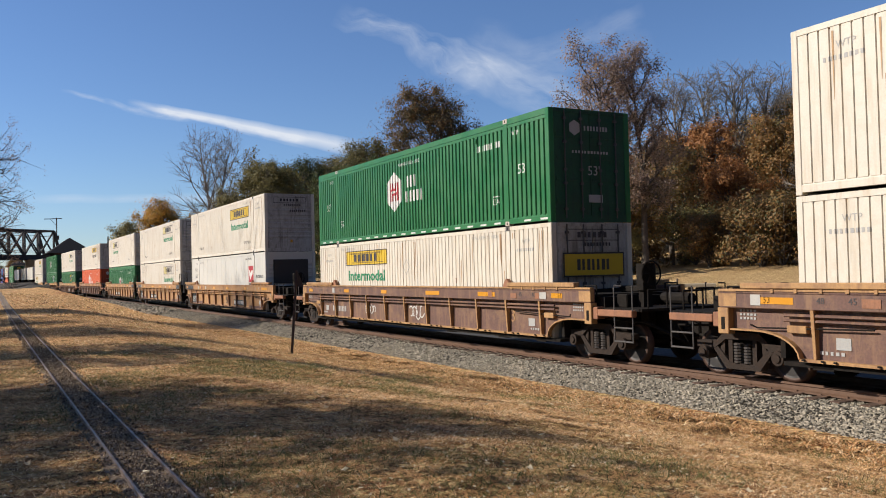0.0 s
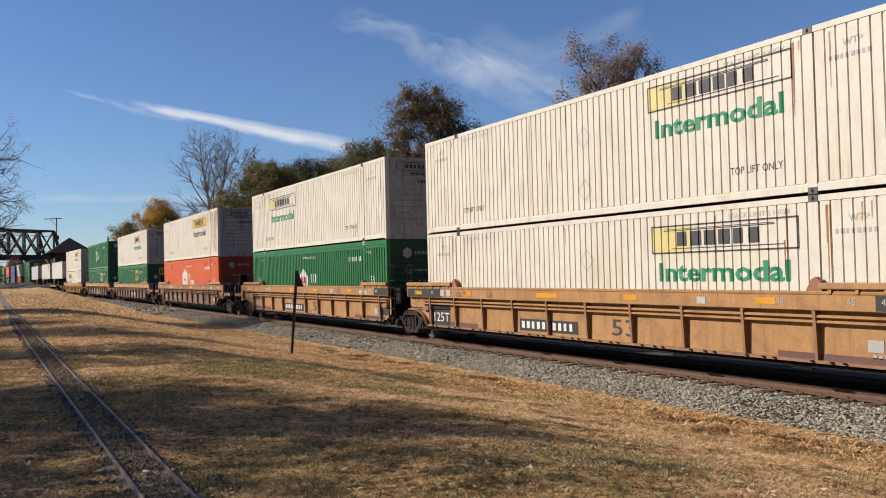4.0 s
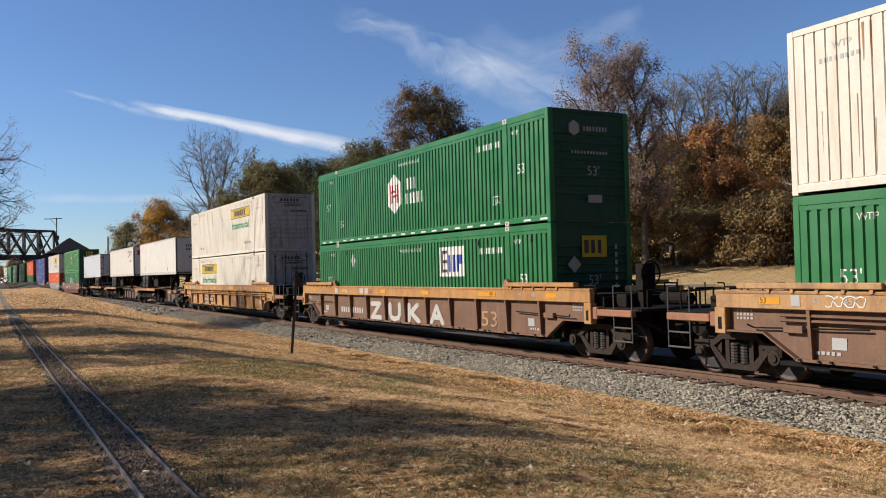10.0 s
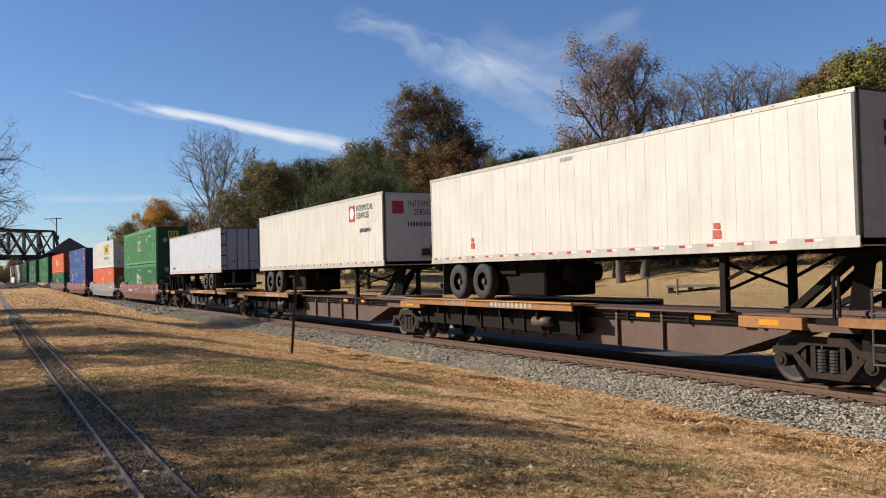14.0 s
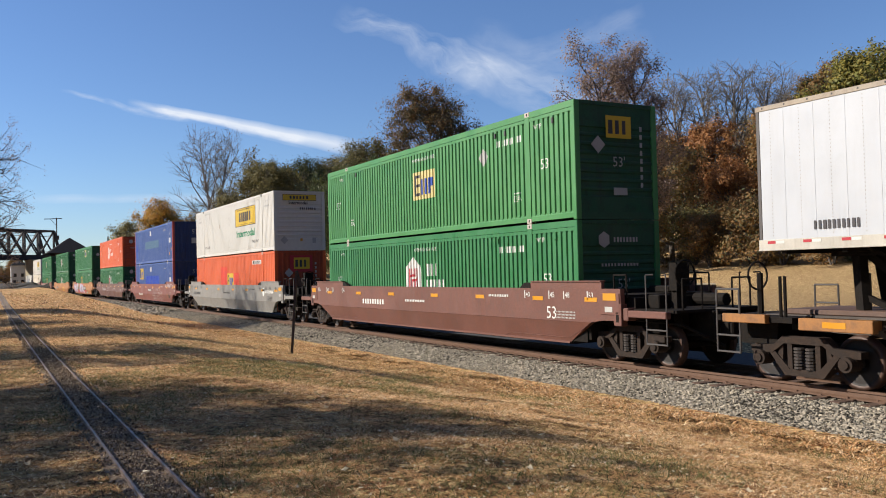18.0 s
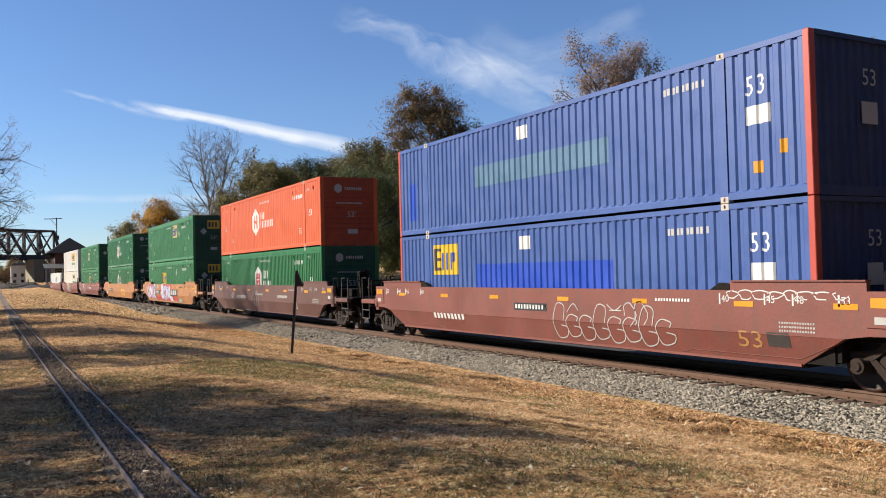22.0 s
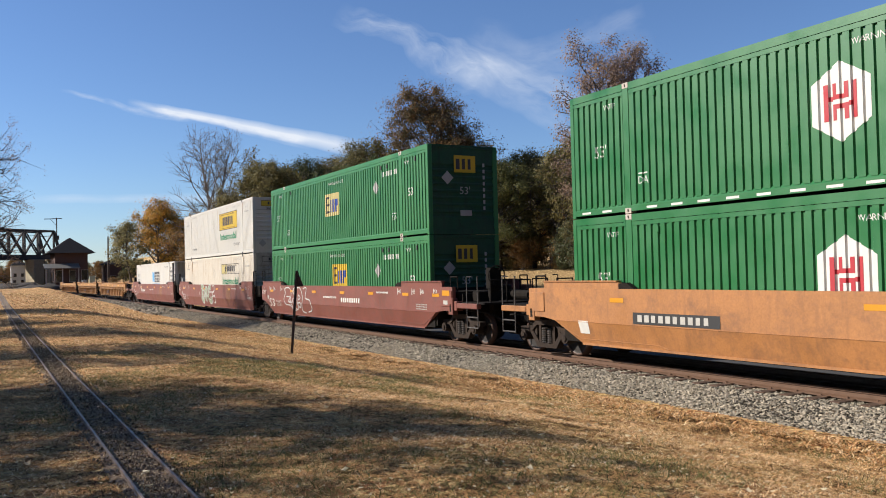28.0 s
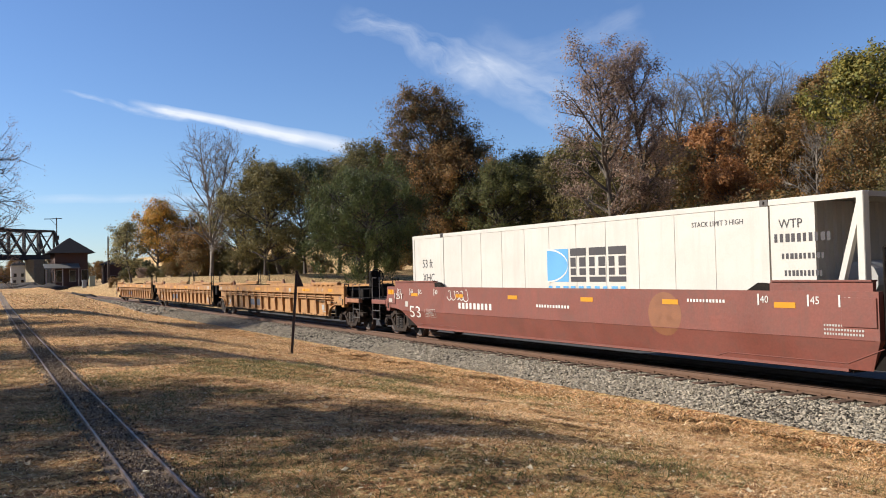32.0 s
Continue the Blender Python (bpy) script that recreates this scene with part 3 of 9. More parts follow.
# Corrugation: period, and (place, depth) of its corners, from the outer face inwards
PERIOD = {"g": 0.265, "w": 0.21, "n": 0.209, "o": 0.268, "r": 1.0}
PROFILE = {"g": [(0.0, 0.0), (0.085, 0.0), (0.125, 0.034), (0.195, 0.034), (0.235, 0.0)],
           "w": [(0.0, 0.0), (0.164, 0.0), (0.172, 0.022), (0.192, 0.022), (0.202, 0.0)],
           "n": [(0.0, 0.0), (0.112, 0.0), (0.136, 0.036), (0.172, 0.036), (0.197, 0.0)],
           "o": [(0.0, 0.0), (0.1, 0.0), (0.15, 0.022), (0.2, 0.022), (0.25, 0.0)],
           "r": [(0.0, 0.0)]}
SPANS = [(-7.94, -6.215), (-6.0, 6.0), (6.215, 7.94)]


def corners(kind, a, b):
    """Places along the wall where its outline bends, with the depth there."""
    out = [(a, 0.0)]
    step = PERIOD[kind]
    n = int((b - a) / step)
    pad = (b - a - n * step) / 2
    if kind != "r":
        for i in range(n):
            for d, y in PROFILE[kind]:
                out.append((a + pad + i * step + d, y))
    out.append((b, 0.0))
    return out


def depth_at(kind, x):
    for a, b in SPANS:
        if a <= x <= b:
            cs = corners(kind, a, b)
            return float(np.interp(x, [c[0] for c in cs], [c[1] for c in cs]))
    return 0.0


Z_LOW, Z_TOP, BOX_H, BOX_L, BOX_W = 0.20, 2.78, 2.88, 8.077, 1.295


def wall_bm(kind, bay, cut=None):
    """One bay of the long wall that faces -y: a folded sheet, closed behind."""
    bm = bmesh.new()
    a, b = SPANS[bay]
    b = cut or b
    cs = corners(kind, a, b)
    if kind == "r":
        n = max(1, int((b - a) / 1.08))
        cs = [(a, 0.0)]
        for i in range(1, n):
            x = a + (b - a) * i / n
            cs += [(x - 0.012, 0.0), (x - 0.006, 0.008), (x + 0.006, 0.008), (x + 0.012, 0.0)]
        cs.append((b, 0.0))
    lo, hi = [], []
    for x, d in cs:
        y = -BOX_W + 0.012 + d
        lo.append(bm.verts.new((x, y, Z_LOW)))
        hi.append(bm.verts.new((x, y, Z_TOP)))
    back = -BOX_W + 0.075
    lo += [bm.verts.new((b, back, Z_LOW)), bm.verts.new((a, back, Z_LOW))]
    hi += [bm.verts.new((b, back, Z_TOP)), bm.verts.new((a, back, Z_TOP))]
    n = len(lo)
    for i in range(n):
        j = (i + 1) % n
        bm.faces.new((lo[i], lo[j], hi[j], hi[i]))
    bm.faces.new(lo[::-1]), bm.faces.new(hi)
    return bm


def end_bm(kind):
    """The end wall that faces +x: ribs across it, or upright ribs."""
    bm = bmesh.new()
    x = BOX_L - 0.03
    if kind == "h":
        zs = [(0.18, 0.0)]
        for i in range(8):
            z = 0.55 + i * 0.22
            zs += [(z, 0.0), (z + 0.03, 0.03), (z + 0.14, 0.03), (z + 0.17, 0.0)]
        zs.append((2.8, 0.0))
        prev = None
        for z, d in zs:
            row = (bm.verts.new((x - d, -1.15, z)), bm.verts.new((x - d, 1.15, z)))
            if prev:
                bm.faces.new((prev[0], prev[1], row[1], row[0]))
            prev = row
    else:
        ys = [(-1.15, 0.0)]
        for i in range(9):
            y = -1.05 + i * 0.235
            ys += [(y, 0.0), (y + 0.04, 0.035), (y + 0.13, 0.035), (y + 0.17, 0.0)]
        ys.append((1.15, 0.0))
        prev = None
        for y, d in ys:
            row = (bm.verts.new((x - d, y, 0.18)), bm.verts.new((x - d, y, 2.8)))
            if prev:
                bm.faces.new((prev[0], row[0], row[1], prev[1]))
            prev = row
    return bm


def rect_bm(x0, x1, z0, z1):
    bm = bmesh.new()
    bm.faces.new([bm.verts.new((x, 0, z)) for x, z in ((x0, z0), (x1, z0), (x1, z1), (x0, z1))])
    return bm


def poly_bm(*polys):
    bm = bmesh.new()
    for pts in polys:
        bm.faces.new([bm.verts.new((x, 0, z)) for x, z in pts])
    return bm


def rects_bm(*rs):
    return poly_bm(*[((a, c), (b, c), (b, d), (a, d)) for a, b, c, d in rs])


def text_bm(words, x0, z0, height, width=None):
    """Lettering in the x-z plane from its lower left corner."""
    key = "text:" + words
    if key not in MESH:
        cu = bpy.data.curves.new("lettering", "FONT")
        cu.body, cu.resolution_u = words, 2
        cu.offset = 0.028 if words == "Intermodal" else 0.0
        ob = bpy.data.objects.new("lettering", cu)
        scene.collection.objects.link(ob)
        MESH[key] = bpy.data.meshes.new_from_object(ob.evaluated_get(bpy.context.evaluated_depsgraph_get()))
        bpy.data.objects.remove(ob)
        bpy.data.curves.remove(cu)
    bm = bmesh.new()
    bm.from_mesh(MESH[key])
    lo = [min(v.co[i] for v in bm.verts) for i in (0, 1)]
    hi = [max(v.co[i] for v in bm.verts) for i in (0, 1)]
    sz = height / 0.69
    sx = (width / (hi[0] - lo[0])) if width else sz
    for v in bm.verts:
        v.co = Vector((x0 + (v.co.x - lo[0]) * sx, 0, z0 + v.co.y * sz))
    return bm


def bars_bm(n, x0, z0, w, h, seed=0, fill=0.62):
    """Plain bars in place of lettering, one for each character."""
    rng = random.Random(seed * 77 + n)
    p = w / n
    return rects_bm(*[(x0 + i * p, x0 + i * p + p * (fill + rng.uniform(-0.12, 0.1)), z0, z0 + h) for i in range(n)])


def press(bm, kind, base_y=-BOX_W + 0.012, lift=0.005):
    """Lay a flat decal on the corrugated wall."""
    if kind != "r":
        lo, hi = min(v.co.x for v in bm.verts), max(v.co.x for v in bm.verts)
        for a, b in SPANS:
            for x, d in corners(kind, a, b):
                if lo + 1e-4 < x < hi - 1e-4:
                    bmesh.ops.bisect_plane(bm, geom=bm.verts[:] + bm.edges[:] + bm.faces[:], plane_co=(x, 0, 0), plane_no=(1, 0, 0))
    for v in bm.verts:
        v.co.y = base_y + depth_at(kind, v.co.x) - lift
    bmesh.ops.recalc_face_normals(bm, faces=bm.faces[:])
    for f in bm.faces:
        if f.normal.y > 0:
            f.normal_flip()
    return bm


def sill_shape():
    bm = bmesh.new()
    for a, b in ((-7.95, -6.19), (-6.0, 6.0), (6.19, 7.95)):
        prism(bm, [(a, 0.05), (b, 0.05), (b, 0.17), (a, 0.17)], -BOX_W, -BOX_W + 0.12)
        prof = [(-BOX_W, 0.17), (-BOX_W + 0.05, 0.235), (-BOX_W + 0.1, 0.235), (-BOX_W + 0.1, 0.17)]
        va = [bm.verts.new((a, y, z)) for y, z in prof]
        vb = [bm.verts.new((b, y, z)) for y, z in prof]
        for i in range(4):
            bm.faces.new((va[i], vb[i], vb[(i + 1) % 4], va[(i + 1) % 4]))
    bmesh.ops.recalc_face_normals(bm, faces=bm.faces[:])
    return bm


HALF = Matrix.Rotation(math.pi, 4, "Z")


def container(S, level, wall, paint_m, label, end="h", post_paint=None, back="h", group="containers on the train", open_end=False, end_paint=None):
    """A 53-foot box: walls, posts, rails, ends, roof, floor, lifting castings."""
    z0 = 0.354 if level == 0 else 3.25
    root = empty("shipping_container", None, label, "shipping container", group)
    MOVERS.append((root, S, z0))
    pp = post_paint or paint_m
    for m in (Matrix.Identity(4), HALF):
        for bay in range(3):
            cut = 7.15 if open_end and bay == 2 and m != HALF else None
            if open_end and bay == 0 and m == HALF:
                continue
            part("side_wall", shared(("side_wall", wall, bay, cut), lambda: wall_bm(wall, bay, cut)), paint_m, root, m=m)
        part("bottom_rail", shared("bottom_rail", sill_shape), paint_m, root, m=m)
        if wall == "n":
            part("top_rail", shared("stepped_rail", lambda: boxes(*[(a, b, -BOX_W + y, -BOX_W + 0.09, z0, z1) for a, b in ((-7.95, -6.2), (-6.0, 6.0), (6.2, 7.95)) for y, z0, z1 in ((0.0, 2.725, BOX_H), (0.006, 2.63, 2.712))])), paint_m, root, m=m)
        else:
            part("top_rail", shared("top_rail", lambda: boxes((-7.95, -6.19, -BOX_W, -BOX_W + 0.09, 2.775, BOX_H), (-6.0, 6.0, -BOX_W, -BOX_W + 0.09, 2.775, BOX_H),
                                                          (6.19, 7.95, -BOX_W, -BOX_W + 0.09, 2.775, BOX_H))), paint_m, root, m=m)
        for x in (-6.096, 6.096):
            post = part("lifting_post", shared(("lifting_post", x), lambda: boxes((x - 0.09, x + 0.09, -BOX_W - 0.002, -BOX_W + 0.1, 0.12, 2.76))), paint_m, root, m=m)
            for z in (0.0, 2.76):
                part("corner_casting", shared(("corner_casting", x, z), lambda: boxes((x - 0.1, x + 0.1, -BOX_W - 0.006, -BOX_W + 0.15, z, z + 0.124), bevel=0.006)), CASTP if wall in "gno" else GALV, post)
                part("casting_hole", shared(("casting_hole", x, z), lambda: boxes((x - 0.022, x + 0.022, -BOX_W - 0.009, -BOX_W, z + 0.03, z + 0.1), bevel=0.01)), DARKS, post)
        for x in (-1, 1):
            part("corner_post", shared(("corner_post", x), lambda: boxes((x * 7.94, x * BOX_L, -BOX_W - 0.003, -1.14, 0.0, BOX_H), bevel=0.012)), pp, root, m=m)
    for kind, m in ((end, Matrix.Identity(4)), (back, HALF)):
        # Green, orange and blue boxes take the shade-darkened copy on their ends.
        ep = end_paint or {GREEN: SHADED_GREEN, MID: SHADED_GREEN, FADED: SHADED_GREEN, ORANGE: SHADED_ORANGE, BLUE: SHADED_BLUE}.get(paint_m, paint_m)
        if kind == "d":
            for y in (-1, 1):
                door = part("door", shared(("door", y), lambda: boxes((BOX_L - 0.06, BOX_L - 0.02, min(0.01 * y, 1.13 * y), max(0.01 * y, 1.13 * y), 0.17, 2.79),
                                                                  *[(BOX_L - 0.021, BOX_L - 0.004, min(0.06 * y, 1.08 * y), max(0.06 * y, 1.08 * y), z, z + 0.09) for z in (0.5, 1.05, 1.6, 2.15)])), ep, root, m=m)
                for yy in (0.3, 0.82):
                    bm = bmesh.new()
                    tube(bm, (BOX_L + 0.012, yy * y, 0.1), (BOX_L + 0.012, yy * y, 2.84), 0.018, n=8)
                    for z in (0.3, 0.95, 1.3, 2.0, 2.6):
                        box(bm, BOX_L - 0.02, BOX_L + 0.03, yy * y - 0.05, yy * y + 0.05, z, z + 0.06)
                    part("lock_rod", bm, GALV, door)
        else:
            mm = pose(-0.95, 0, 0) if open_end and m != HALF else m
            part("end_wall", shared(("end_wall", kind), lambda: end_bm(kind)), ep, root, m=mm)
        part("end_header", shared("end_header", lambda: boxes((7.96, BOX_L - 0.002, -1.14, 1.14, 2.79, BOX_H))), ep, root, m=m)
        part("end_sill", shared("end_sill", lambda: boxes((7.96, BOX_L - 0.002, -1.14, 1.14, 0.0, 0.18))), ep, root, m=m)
    part("roof", shared("roof", lambda: boxes((-7.96, 7.96, -1.2, 1.2, 2.83, 2.86))), paint_m, root)
    part("floor", shared("floor_plate", lambda: boxes((-7.96, 7.96, -1.2, 1.2, 0.06, 0.12))), STEEL, root)
    root["wall"] = wall
    return root


def decal(root, name, bm, material, label=""):
    """A mark on the near wall of a container."""
    return part(name, press(bm, root["wall"]), material, root, label)


def end_decal(root, name, bm, material, label="", lift=0.012):
    """A mark on the end wall; bm's x runs along y."""
    for v in bm.verts:
        v.co = Vector((BOX_L + lift, v.co.x, v.co.z))
    return part(name, bm, material, root, label)


def brand_panel(root, x0, x1, z0, z1, faded=False, word=True, ink=None):
    """A framed yellow panel with dark bars, and the word under it."""
    b = 0.03
    fill = PALE if faded else YPAN
    if faded:
        w = (x1 - x0) * 0.3
        decal(root, "panel_patch", rect_bm(x0, x0 + w, z0, z1), PALE, "sun-bleached yellow panel end")
    else:
        decal(root, "yellow_panel", rect_bm(x0, x1, z0, z1), YPAN, "yellow panel with a dark border")
    decal_top(root, "panel_trim", rects_bm((x0, x1, z1 - b, z1), (x0, x1, z0, z0 + b), (x0, x0 + b, z0 + b, z1 - b), (x1 - b, x1, z0 + b, z1 - b)), INK)
    m = (x1 - x0) * 0.2
    decal_top(root, "panel_bars", bars_bm(6, x0 + m, z0 + (z1 - z0) * 0.25, (x1 - x0) - 2 * m, (z1 - z0) * 0.5, 3, 0.72), INK)
    decal_top(root, "panel_trim", rects_bm((x0 + m * 0.5, x1 - m * 0.7, z1 - 0.12, z1 - 0.105), (x0 + m * 0.5, x1 - m * 0.7, z1 - 0.09, z1 - 0.08), (x0 + m * 0.8, x1 - m * 0.4, z0 + 0.09, z0 + 0.105)), INK)
    if word:
        decal(root, "lettering", text_bm("Intermodal", x0 + 0.2, z0 - 0.56, 0.36, (x1 - x0) - 0.4), ink or GINK)


def decal_top(root, name, bm, material, label=""):
    return part(name, press(bm, root["wall"], lift=0.009), material, root, label)


RUST = paint("rust_stain", (0.42, 0.2, 0.09), 0.8, var=0.3, scale=6)
PALE_RUST = paint("pale_rust_stain", (0.52, 0.33, 0.18), 0.8, var=0.25, scale=6)


def rust_runs(root, seed, n=12, x0=-7.8, x1=7.8, long=1.4):
    """Narrow runs of rust, widest where they start, down the folds of a wall."""
    rng = random.Random(seed)
    for mat, share in ((RUST, n // 2), (PALE_RUST, n)):
        polys = []
        for k in range(share):
            x = rng.choice((-6.35, -5.9, 5.9, 6.35, 7.7)) + rng.gauss(0, 0.12) if rng.random() < 0.5 and x0 < -7 else rng.uniform(x0, x1)
            z = rng.choice((2.7, 2.7, rng.uniform(0.5, 2.2)))
            d, w = rng.uniform(0.15, long), rng.uniform(0.012, 0.05)
            z1 = max(z - d, 0.24)
            polys.append([(x - w / 2, z), (x - w * 0.35, (z + z1) / 2), (x - w * 0.1, z1), (x + w * 0.1, z1), (x + w * 0.4, (z + z1) / 2), (x + w / 2, z)][::-1])
        decal(root, "rust_streak", poly_bm(*polys), mat)


def hexagon(root, cx, cz, r=0.68, word=True):
    """A white hexagon with red bars, and pale bars beside it."""
    hexa = poly_bm([(cx + 0.95 * r * math.sin(a), cz + r * math.cos(a)) for a in [math.pi - i * math.pi / 3 for i in range(6)]])
    k = r / 0.68
    red = rects_bm(*[(cx + a * k, cx + b * k, cz + c * k, cz + d * k) for a, b, c, d in
                     ((-0.31, -0.22, -0.31, 0.31), (-0.16, -0.07, 0.04, 0.31), (-0.16, -0.07, -0.31, -0.04), (0.22, 0.31, -0.31, 0.31), (0.07, 0.16, 0.04, 0.31), (0.07, 0.16, -0.31, -0.04),
                      (-0.07, 0.07, 0.04, 0.12), (-0.07, 0.07, -0.12, -0.04), (-0.22, -0.16, 0.02, 0.1), (0.16, 0.22, -0.1, -0.02))])
    decal(root, "hexagon_mark", hexa, WINK, "white hexagon with red bars")
    decal_top(root, "hexagon_bars", red, RINK)
    if word:
        decal(root, "pale_bars", bars_bm(3, cx + 0.95, cz + 0.06, 0.8, 0.38, 2, 0.5), WINK)
        decal(root, "pale_bars", bars_bm(5, cx + 0.86, cz - 0.42, 1.35, 0.36, 4, 0.52), WINK)


def block_panel(root, x0, z0, w=1.5, h=0.9, fill=None):
    """A yellow panel with one black and two blue blocks."""
    decal(root, "yellow_panel", rect_bm(x0, x0 + w, z0, z0 + h), fill or YPAN, "yellow panel with black and blue blocks")
    k = w / 1.5
    a, b = z0 + 0.14 * h, z0 + 0.88 * h
    decal_top(root, "black_block", rects_bm((x0 + 0.1 * k, x0 + 0.22 * k, a, b), *[(x0 + 0.22 * k, x0 + 0.48 * k, z, z + 0.1 * h) for z in (a, (a + b) / 2 - 0.05 * h, b - 0.1 * h)]), INK)
    for u, v in ((0.56, 0.68), (0.82, 0.94), (1.06, 1.18)):
        decal_top(root, "blue_block", rects_bm((x0 + u * k, x0 + v * k, z0 + 0.16 * h, z0 + 0.72 * h)), BINK)
    decal_top(root, "blue_block", rects_bm((x0 + 1.2 * k, x0 + 1.36 * k, z0 + 0.42 * h, z0 + 0.72 * h)), BINK)


def diamond(root, cx, cz, r=0.26, mat=None):
    decal(root, "diamond_placard", poly_bm([(cx, cz - r), (cx + r, cz), (cx, cz + r), (cx - r, cz)]), mat or GREYP, "pale diamond placard")


def usual_marks(root, ink, size_words=True, dash=False, warn=True, top_only=False):
    """Small standard lettering of a box."""
    if size_words:
        for x in (-7.2, 6.65):
            decal(root, "lettering", text_bm("53'", x, 1.35, 0.26), ink)
        decal(root, "lettering", text_bm("WTP", -6.85, 2.4, 0.12), ink)
        decal(root, "lettering", text_bm("WTP", 6.35, 2.4, 0.12), ink)
        for x in (5.4, -5.75):
            decal(root, "lettering", text_bm("DA", x, 0.62, 0.16), ink)
            decal(root, "tick_mark", rect_bm(x, x + 0.28, 0.83, 0.86), ink)
        for x in (4.55, 5.05, -5.2, 7.2):
            part("vent_cover", shared("vent_cover", lambda: boxes((-0.035, 0.035, -BOX_W - 0.018, -BOX_W + 0.03, 2.44, 2.58), bevel=0.008)), root.children[0].active_material, root, m=pose(x, 0, 0))
    if warn:
        decal(root, "lettering", text_bm("WARNING HIGH CUBE", -0.6, 2.38, 0.11, 1.6), ink)
    if not top_only:
        decal(root, "mark_bars", bars_bm(10, 4.6, 2.18, 1.25, 0.17, 5, 0.55), ink)
    if top_only:
        decal(root, "lettering", text_bm("TOP LIFT ONLY", 4.3, 0.52, 0.14, 1.2), ink)
        decal(root, "lettering", text_bm("TOP LIFT ONLY", -5.8, 0.52, 0.14, 1.2), ink)
        decal(root, "lettering", text_bm("STACK LIMIT 3 HIGH", -5.8, 2.6, 0.09, 1.4), GREYP)
        decal(root, "lettering", text_bm("STACK LIMIT 3 HIGH", 4.2, 2.6, 0.09, 1.4), GREYP)
        for x in (6.75, -7.2):
            decal(root, "lettering", text_bm("WTP", x, 2.4, 0.12), GREYP)
            decal(root, "mark_bars", bars_bm(8, x - 0.25, 2.2, 0.8, 0.08, 4), GREYP)
        for z in (0.65, 1.9):
            rim = lambda r: [(-0.1, z - r), (-0.1 + r, z), (-0.1, z + r), (-0.1 - r, z)]
            a, b = rim(0.26), rim(0.235)
            decal(root, "diamond_frame", poly_bm(*[[a[i], a[(i + 1) % 4], b[(i + 1) % 4], b[i]] for i in range(4)]), GREYP, "thin grey outline of a placard holder")
    if dash:
        for i in range(22):
            x = -7.7 + i * 0.73
            if not (5.85 < abs(x + 0.16) < 6.35):
                part("reflector", shared("reflector", lambda: flat(rect_bm(0.0, 0.32, 0.075, 0.125), -BOX_W - 0.004)), WINK, root, m=pose(x, 0, 0))


def flat(bm, y):
    for v in bm.verts:
        v.co.y = y
    for f in bm.faces:
        f.normal_update()
        if f.normal.y > 0:
            f.normal_flip()
    return bm


def end_marks(root, kind):
    """Marks on the leading end."""
    if kind in ("w", "y"):
        if kind == "y":
            end_decal(root, "yellow_panel", rect_bm(-0.85, 0.85, 2.42, 2.72), YPAN, "yellow panel with a dark border", lift=0.008)
            end_decal(root, "lettering", text_bm("Intermodal", -0.55, 2.24, 0.14, 0.95), INK)
        end_decal(root, "end_panel", rects_bm((-0.85, 0.85, 2.42, 2.44), (-0.85, 0.85, 2.7, 2.72), (-0.85, -0.83, 2.44, 2.7), (0.83, 0.85, 2.44, 2.7)), INK)
        end_decal(root, "end_bars", bars_bm(6, -0.5, 2.5, 1.0, 0.14, 1), INK)
        if kind == "w":
            end_decal(root, "mark_bars", bars_bm(9, -0.3, 2.28, 0.9, 0.09, 2), INK)
        end_decal(root, "number_bars", bars_bm(8, 0.0, 1.98, 0.85, 0.11, 4), INK)
        end_decal(root, "diamond_placard", poly_bm([(-0.8, 0.3), (-0.6, 0.5), (-0.8, 0.7), (-1.0, 0.5)]), GREYP)
        end_decal(root, "notice_plate", rect_bm(0.62, 0.8, 0.36, 0.62), GREYP)
        end_decal(root, "notice_plate", rect_bm(0.0, 0.12, 0.45, 0.58), MARK)
    elif kind == "h":
        end_decal(root, "hexagon_mark", poly_bm([(-0.5 + 0.19 * math.sin(a), 2.4 + 0.2 * math.cos(a)) for a in [math.pi - i * math.pi / 3 for i in range(6)]]), GREYP)
        end_decal(root, "pale_bars", bars_bm(8, -0.2, 2.34, 0.8, 0.12, 2), GREYP)
        end_decal(root, "lettering", text_bm("53'", -0.1, 1.2, 0.24), GREYP)
        end_decal(root, "mark_bars", bars_bm(12, -0.6, 1.75, 1.2, 0.07, 2), GREYP)
        end_decal(root, "notice_plate", rect_bm(-0.1, 0.35, 0.5, 0.7), GREYP)
    elif kind == "e":
        end_decal(root, "block_panel", rect_bm(-0.35, 0.45, 2.0, 2.55), YPAN)
        end_decal(root, "block_bars", bars_bm(3, -0.28, 2.1, 0.66, 0.34, 2), INK, lift=0.016)
        end_decal(root, "lettering", text_bm("53'", -0.15, 1.3, 0.24), GREYP)
        end_decal(root, "diamond_placard", poly_bm([(-0.6, 1.6), (-0.38, 1.82), (-0.6, 2.04), (-0.82, 1.82)]), GREYP)
        end_decal(root, "notice_plate", rect_bm(-0.15, 0.28, 0.6, 0.78), GREYP)
        end_decal(root, "mark_bars", rects_bm(*[(0.72, 0.8, 2.2 - i * 0.2, 2.32 - i * 0.2) for i in range(8)]), GREYP)
# ---- train: rail cars ----
WHEELS = []


def car_paint(name, color, rust=(0.13, 0.06, 0.03), streaks=0.75, dirt=0.8, var=0.22):
    return paint(name, color, 0.6, var=var, streaks=streaks, dirt=dirt, dirt_color=rust, scale=0.9, grain=25, bump=0.15, bump_scale=12)


